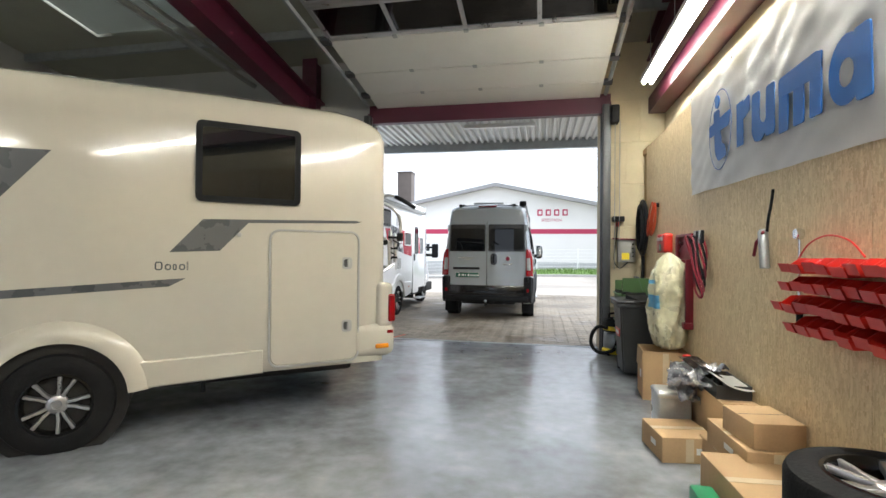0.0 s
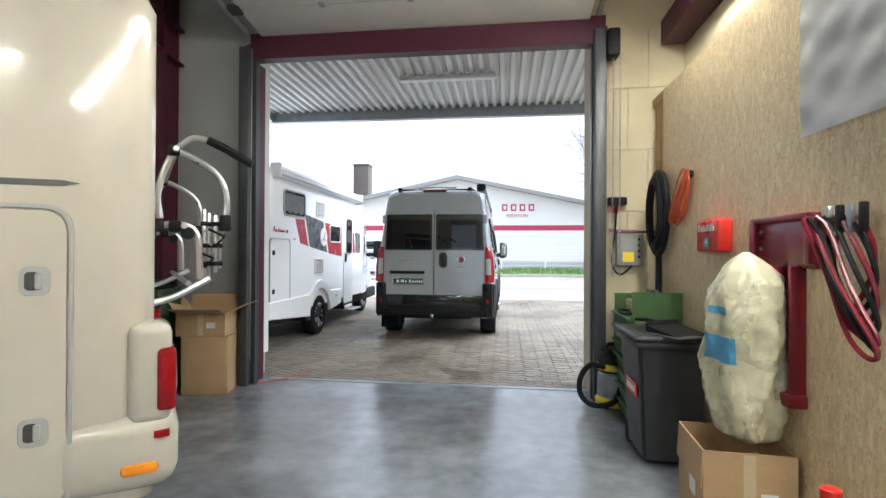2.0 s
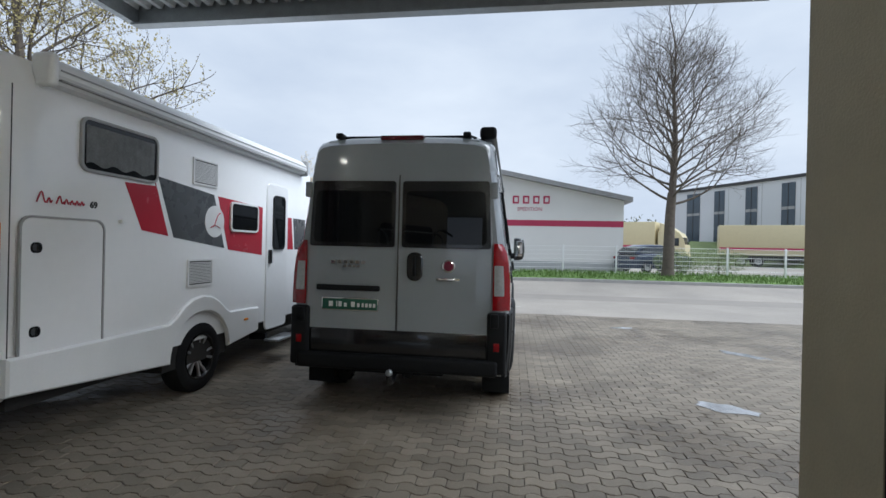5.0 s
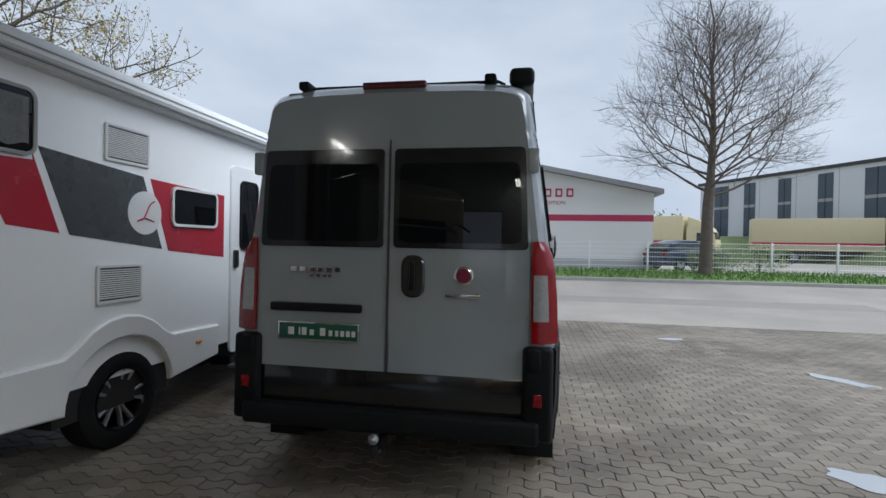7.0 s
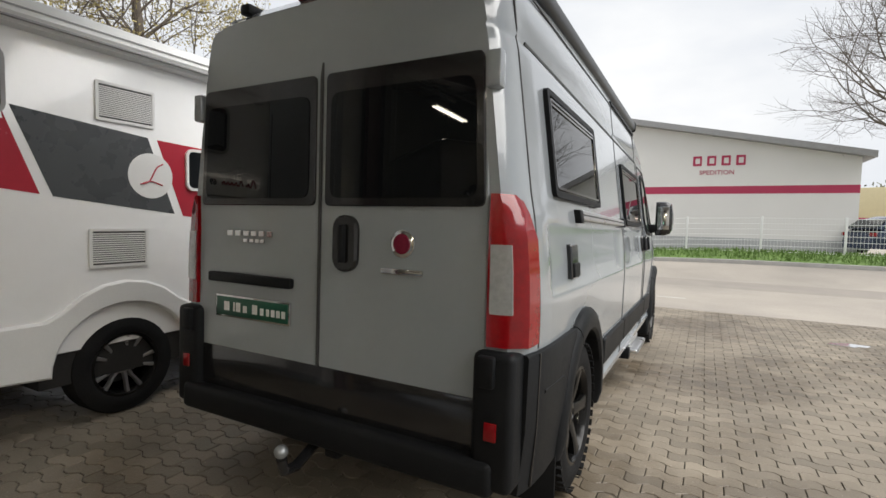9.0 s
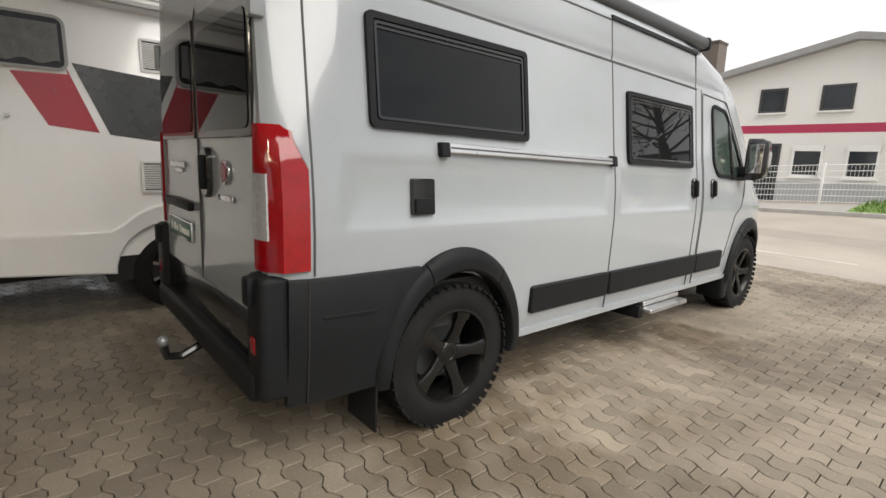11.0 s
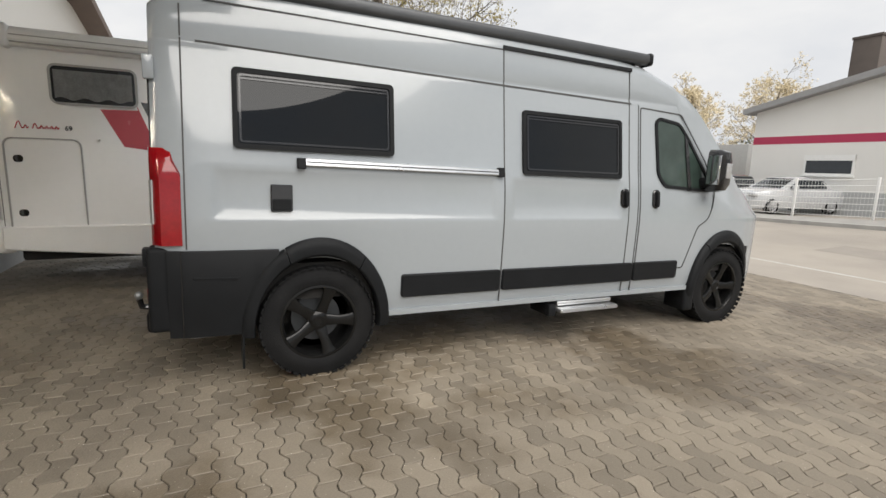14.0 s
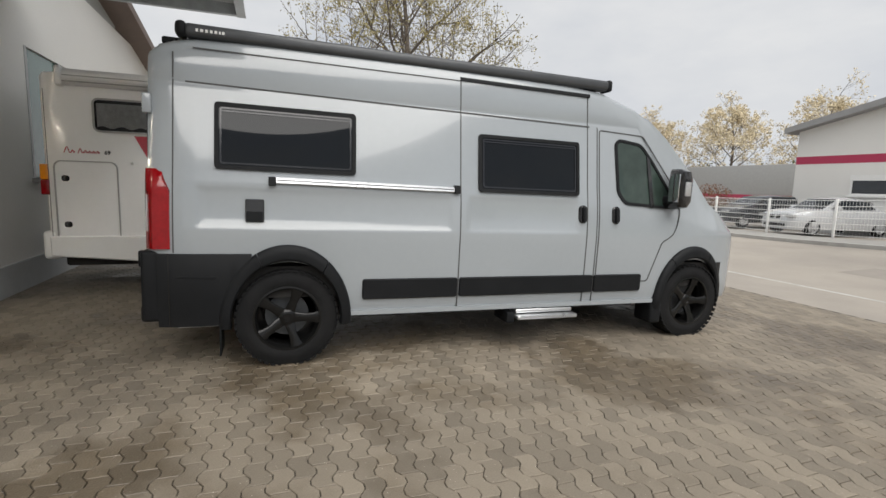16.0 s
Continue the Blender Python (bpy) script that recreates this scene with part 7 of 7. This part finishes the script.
def lorry(label, m):
    cream = bpy.data.materials.get("cream_lorry") or mat("cream_lorry", (.62, .54, .33), .4, var=.04)
    l = thing("lorry", label, "lorry", m)
    part("box_body", box(B(), -1.25, .6, 1.0, 1.25, 9.5, 3.7, .04), cream, l, "cream curtain-sided body")
    part("stripe", box(B(), -1.262, .65, 1.45, 1.262, 9.45, 1.68), stripe_red, l, smooth=False)
    part("chassis", box(B(), -1.0, -1.0, .55, 1.0, 9.3, .98, .03), under_black, l)
    rings = [[(-1.2, y, .5), (1.2, y, .5), (1.2, y, z), (-1.2, y, z)] for y, z in ((-1.75, 1.6), (-1.65, 2.2), (-1.3, 2.75), (.35, 2.85))]
    part("cab", loft(B(), rings, True, True, True), cream, l, "cream driver's cab", smooth=False)
    part("roof_fairing", loft(B(), [[(-1.0, y, 2.7), (1.0, y, 2.7), (.9, y, z), (-.9, y, z)] for y, z in ((-1.2, 2.78), (-.5, 3.3), (.3, 3.6))], True, True, True), cream, l)
    part("windscreen", box(B(), -1.1, -1.72, 1.62, 1.1, -1.5, 2.35, .03), window_dark, l)
    for s in (-1, 1):
        part("side_glass", box(B(), min(s * 1.19, s * 1.215), -1.3, 1.65, max(s * 1.19, s * 1.215), -.4, 2.3, .01), window_dark, l)
        for y in (-.8, 6.4, 7.7):
            wheel(l, s * 1.05, y, .48, .48, .3, .28, 6, alloy, s, False, False)
    part("bumper", box(B(), -1.2, -1.82, .35, 1.2, -1.6, .95, .05), cream, l)
    return l


lorry("cream curtain-sided lorry with a red stripe", pose(27.8, 52.5, .5, 0, 0, 72))
lorry("cream curtain-sided lorry partly hidden by the tree", pose(12.8, 51.0, .5, 0, 0, 62))
tl = thing("trailer", "grey box trailer with a red stripe behind the fence", "trailer", pose(-24.5, 40.0, .2, 0, 0, 0))
part("box_body", box(B(), 0, 0, .6, 8.0, 2.4, 3.1, .03), pale_grey, tl)
part("stripe", box(B(), -.01, -.012, .95, 8.01, 0, 1.25), stripe_red, tl, smooth=False)
for x in (1.2, 6.0, 7.1):
    part("trailer_wheel", lathe(B(), [(0, -.12), (.4, -.12), (.4, .12), (0, .12)], Matrix.Translation((x, .2, .4)) @ pose(0, 0, 0, 90, 0, 0), 16), rubber, tl)


def build_offices():
    a, b = V(20.3, 73.5, 0), V(37.0, 39.5, 0)
    d = (b - a)
    n = d.length
    ang = math.degrees(math.atan2(d.y, d.x))
    o = thing("office_hall", "long white industrial building with tall dark window strips", "building", Matrix.Translation(a) @ pose(0, 0, 0, 0, 0, ang))
    clad = mat("white_cladding", (.66, .67, .68), .5, var=.04, scale=.4)
    part("wall", box(B(), 0, 0, 0, n, 18, 9.3), clad, o, smooth=False)
    part("roof_edge", box(B(), -.2, -.25, 9.3, n + .2, 18, 9.6), line_grey, o, smooth=False)
    gl = mat("strip_glass", (.06, .08, .10), .12, var=.3, scale=.3)
    k = 0
    x = 2.2
    while x < n - 2:
        w = 1.4 if k % 4 else 2.0
        wn = part("window_strip", box(B(), x, -.05, 3.0, x + w, .02, 8.9), gl, o, "dark glass strip", smooth=False)
        part("transom", box(B(), x, -.08, 6.2, x + w, -.04, 6.5), pale_grey, wn, smooth=False)
        part("mullion", box(B(), x + w / 2 - .03, -.08, 3.0, x + w / 2 + .03, -.045, 8.9), line_grey, wn, smooth=False)
        k += 1
        x += 4.1
    for k in range(1, int(n / 4.1)):
        part("panel_joint", box(B(), k * 4.1, -.012, 2, k * 4.1 + .04, .01, 9.3), pale_grey, o, smooth=False)
    for z in (3.0, 5.6):
        part("stair_landing", box(B(), n - 9, -1.6, z, n - 5, 0, z + .15), steel_grey, o, smooth=False)
        for q in range(6):
            part("railing_bar", box(B(), n - 9 + q * .8, -1.6, z + .15, n - 8.95 + q * .8, -1.55, z + 1.2), steel_grey, o, smooth=False)
    part("vent_louvre", box(B(), n - 14, -.1, 7.6, n - 11, .0, 8.9), pale_grey, o, smooth=False)


build_offices()
bm = B()
P = [(14, 63), (22, 66), (26, 57), (30.5, 47), (34, 38), (40, 33)]
lo = [bm.verts.new((x - 1.5, y - 6, .45)) for x, y in P]
hi = [bm.verts.new((x + 1.2, y - 1, 2.9)) for x, y in P]
fa = [bm.verts.new((x + 8, y + 6, 3.0)) for x, y in P]
for i in range(len(P) - 1):
    bm.faces.new((lo[i], lo[i + 1], hi[i + 1], hi[i]))
    bm.faces.new((hi[i], hi[i + 1], fa[i + 1], fa[i]))
structure("grass_bank", bm, mat("dull_grass", (.13, .17, .06), .85, var=.3, scale=.6, grain=6), "grassy bank below the far building", "bank", True)
tr = thing("tractor", "small orange yard tractor on the bank", "tractor", pose(23.0, 61.0, 1.9, 0, 0, 40))
part("hood", box(B(), -.5, -1.2, .5, .5, .5, 1.3, .1), mat("tractor_orange", (.55, .10, .02), .4), tr)
part("seat_block", box(B(), -.4, .4, .6, .4, 1.0, 1.1, .1), black_plastic, tr)
for s in (-.6, .6):
    for y, r in ((-.8, .35), (.7, .5)):
        part("tractor_wheel", lathe(B(), [(0, -.12), (r, -.12), (r, .12), (0, .12)], Matrix.Translation((s, y, r - .05)) @ pose(0, 0, 0, 0, 90, 0), 16), rubber, tr)

# ---------------------------------------------------------------- puddles and a drain cover
# pale, mostly metallic base stands in for the bright sky mirrored in the water
water = mat("puddle_water", (.62, .63, .64), .03, .7, var=.05)
for i, (x, y, a, b, turn) in enumerate(((3.28, 14.32, .42, .11, -52), (2.0, 16.78, .22, .10, 10), (5.3, 15.0, .5, .16, -30), (1.82, 11.34, .26, .13, -25))):
    rp = random.Random(60 + i)
    c, q = math.cos(radians(turn)), math.sin(radians(turn))
    pts = [(a * (1 + rp.uniform(-.22, .22)) * math.cos(k * .2618), b * (1 + rp.uniform(-.3, .3)) * math.sin(k * .2618)) for k in range(24)]
    pts = rpoly([(u * c - v * q, u * q + v * c) for u, v in pts], .05)
    structure("puddle", prism(B(), pts, lambda u, v, d, x=x, y=y: V(x + u, y + v, ground_z(x, y) + d), -.004, .0055), water, "shallow puddle on the paving", "water")


# ---------------------------------------------------------------- interlocking paving stones
def paver_mat(name, node, out):
    m = mat(name, (.215, .183, .140), .66, var=.18, scale=1.3, grain=90, bump=.35, dirt=(.11, .092, .075), dirt_amt=.55)
    N, L = m.node_tree.nodes, m.node_tree.links
    b = N["Principled BSDF"]
    src = b.inputs["Base Color"].links[0].from_socket
    g = N.new(node)
    hs, mr = N.new("ShaderNodeHueSaturation"), N.new("ShaderNodeMapRange")
    mr.inputs[3].default_value, mr.inputs[4].default_value = .80, 1.18
    # damp stains across many stones, smoother where damp
    ge, wn, wr = N.new("ShaderNodeNewGeometry"), N.new("ShaderNodeTexNoise"), N.new("ShaderNodeMapRange")
    wn.inputs["Scale"].default_value, wn.inputs["Detail"].default_value, wn.inputs["Roughness"].default_value = .55, 7, .62
    wr.inputs[1].default_value, wr.inputs[2].default_value = .50, .58
    L.new(ge.outputs["Position"], wn.inputs["Vector"])
    L.new(wn.outputs["Fac"], wr.inputs[0])
    dm = N.new("ShaderNodeMix")
    dm.data_type, dm.blend_type = "RGBA", "MULTIPLY"
    dm.inputs[7].default_value = (.66, .62, .56, 1)
    L.new(wr.outputs[0], dm.inputs[0])
    L.new(src, dm.inputs[6])
    src = dm.outputs[2]
    sp, sr, sm = N.new("ShaderNodeTexVoronoi"), N.new("ShaderNodeMapRange"), N.new("ShaderNodeMix")
    sp.inputs["Scale"].default_value = 28
    sr.inputs[1].default_value, sr.inputs[2].default_value, sr.inputs[3].default_value, sr.inputs[4].default_value = .06, .10, .8, .0
    sm.data_type = "RGBA"
    sm.inputs[7].default_value = (.45, .42, .36, 1)
    L.new(ge.outputs["Position"], sp.inputs["Vector"])
    L.new(sp.outputs["Distance"], sr.inputs[0])
    L.new(sr.outputs[0], sm.inputs[0])
    L.new(src, sm.inputs[6])
    src = sm.outputs[2]
    rm, ro = N.new("ShaderNodeMix"), b.inputs["Roughness"].links[0].from_socket
    rm.data_type = "FLOAT"
    rm.inputs[3].default_value = .34
    L.new(wr.outputs[0], rm.inputs[0])
    L.new(ro, rm.inputs[2])
    L.new(rm.outputs[0], b.inputs["Roughness"])
    L.new(g.outputs[out], mr.inputs[0])
    L.new(mr.outputs[0], hs.inputs["Value"])
    L.new(src, hs.inputs["Color"])
    L.new(hs.outputs[0], b.inputs["Base Color"])
    return m


pave_joined, pave_single = paver_mat("paving_stone_far", "ShaderNodeNewGeometry", "Random Per Island"), paver_mat("paving_stone", "ShaderNodeObjectInfo", "Random")
# one stone: long sides run in a parallel wave along x, ends straight; every other row is the mirror image
PL, PW, WAVE, E_ = .197, .1055, .021, .0028
HALF = [(-PL / 2 + E_, 0), (-PL * .36, -WAVE * .85), (-PL * .14, -WAVE * .85), (PL * .14, WAVE * .85), (PL * .36, WAVE * .85), (PL / 2 - E_, 0)]


def stone_outline(s):
    low = [(u, s * w - PW / 2 + E_) for u, w in HALF]
    high = [(u, s * w + PW / 2 - E_) for u, w in HALF[::-1]]
    return low + high


OUT = {s: (stone_outline(s), [inset(stone_outline(s), i, .003) for i in range(12)]) for s in (1, -1)}


def stone_mesh(verts, faces, x, y, z, s, tilt):
    o = len(verts)
    base, top_in = OUT[s]
    for ring_, h in ((base, -.02), (base, -.003), (top_in, .0)):
        verts.extend((x + u, y + v, z + h + tilt[0] * u + tilt[1] * v) for u, v in ring_)
    for r in (0, 12):
        faces.extend((o + r + i, o + r + (i + 1) % 12, o + r + 12 + (i + 1) % 12, o + r + 12 + i) for i in range(12))
    faces.append(tuple(o + 24 + i for i in range(12)))


sub = structure("paving_bed", grid_sheet(steps(-8.5, 9.5, 36), steps(8.05, 18.6, 24), -.011), joint_sand, "dark sandy bed between the paving stones", "paving")
one = {}
for s_ in (1, -1):
    one_v, one_f = [], []
    stone_mesh(one_v, one_f, 0, 0, 0, s_, (0, 0))
    one[s_] = bpy.data.meshes.new("paving_stone")
    one[s_].from_pydata(one_v, [], one_f)
    one[s_].materials.append(pave_single)
rp = random.Random(12)
vv, ff, singles = [], [], 0
for j in range(int(10.45 / PW)):
    y = 8.14 + j * PW
    s_ = -1 if j % 2 else 1
    for i in range(int(17.8 / PL)):
        x = -8.4 + i * PL + (PL / 2 if j % 2 else 0)
        z = ground_z(x, y) + rp.uniform(-.0015, .0015)
        tilt = (rp.uniform(-.008, .008), rp.uniform(-.008, .008))
        if .6 < x < 2.9 and 11.0 < y < 14.0 and singles < 300:
            ob = new("paving_stone", one[s_])
            ob.parent = sub
            ob.location = (x, y, z)
            ob.rotation_euler = (tilt[1], -tilt[0], 0)
            singles += 1
        else:
            stone_mesh(vv, ff, x, y, z, s_, tilt)
me = bpy.data.meshes.new("paving_stones")
me.from_pydata(vv, [], ff)
me.materials.append(pave_joined)
rest = new("paving_stones", me)
rest.parent = sub
tagged(rest, "brown-grey interlocking concrete paving stones", "", "", "stuff")
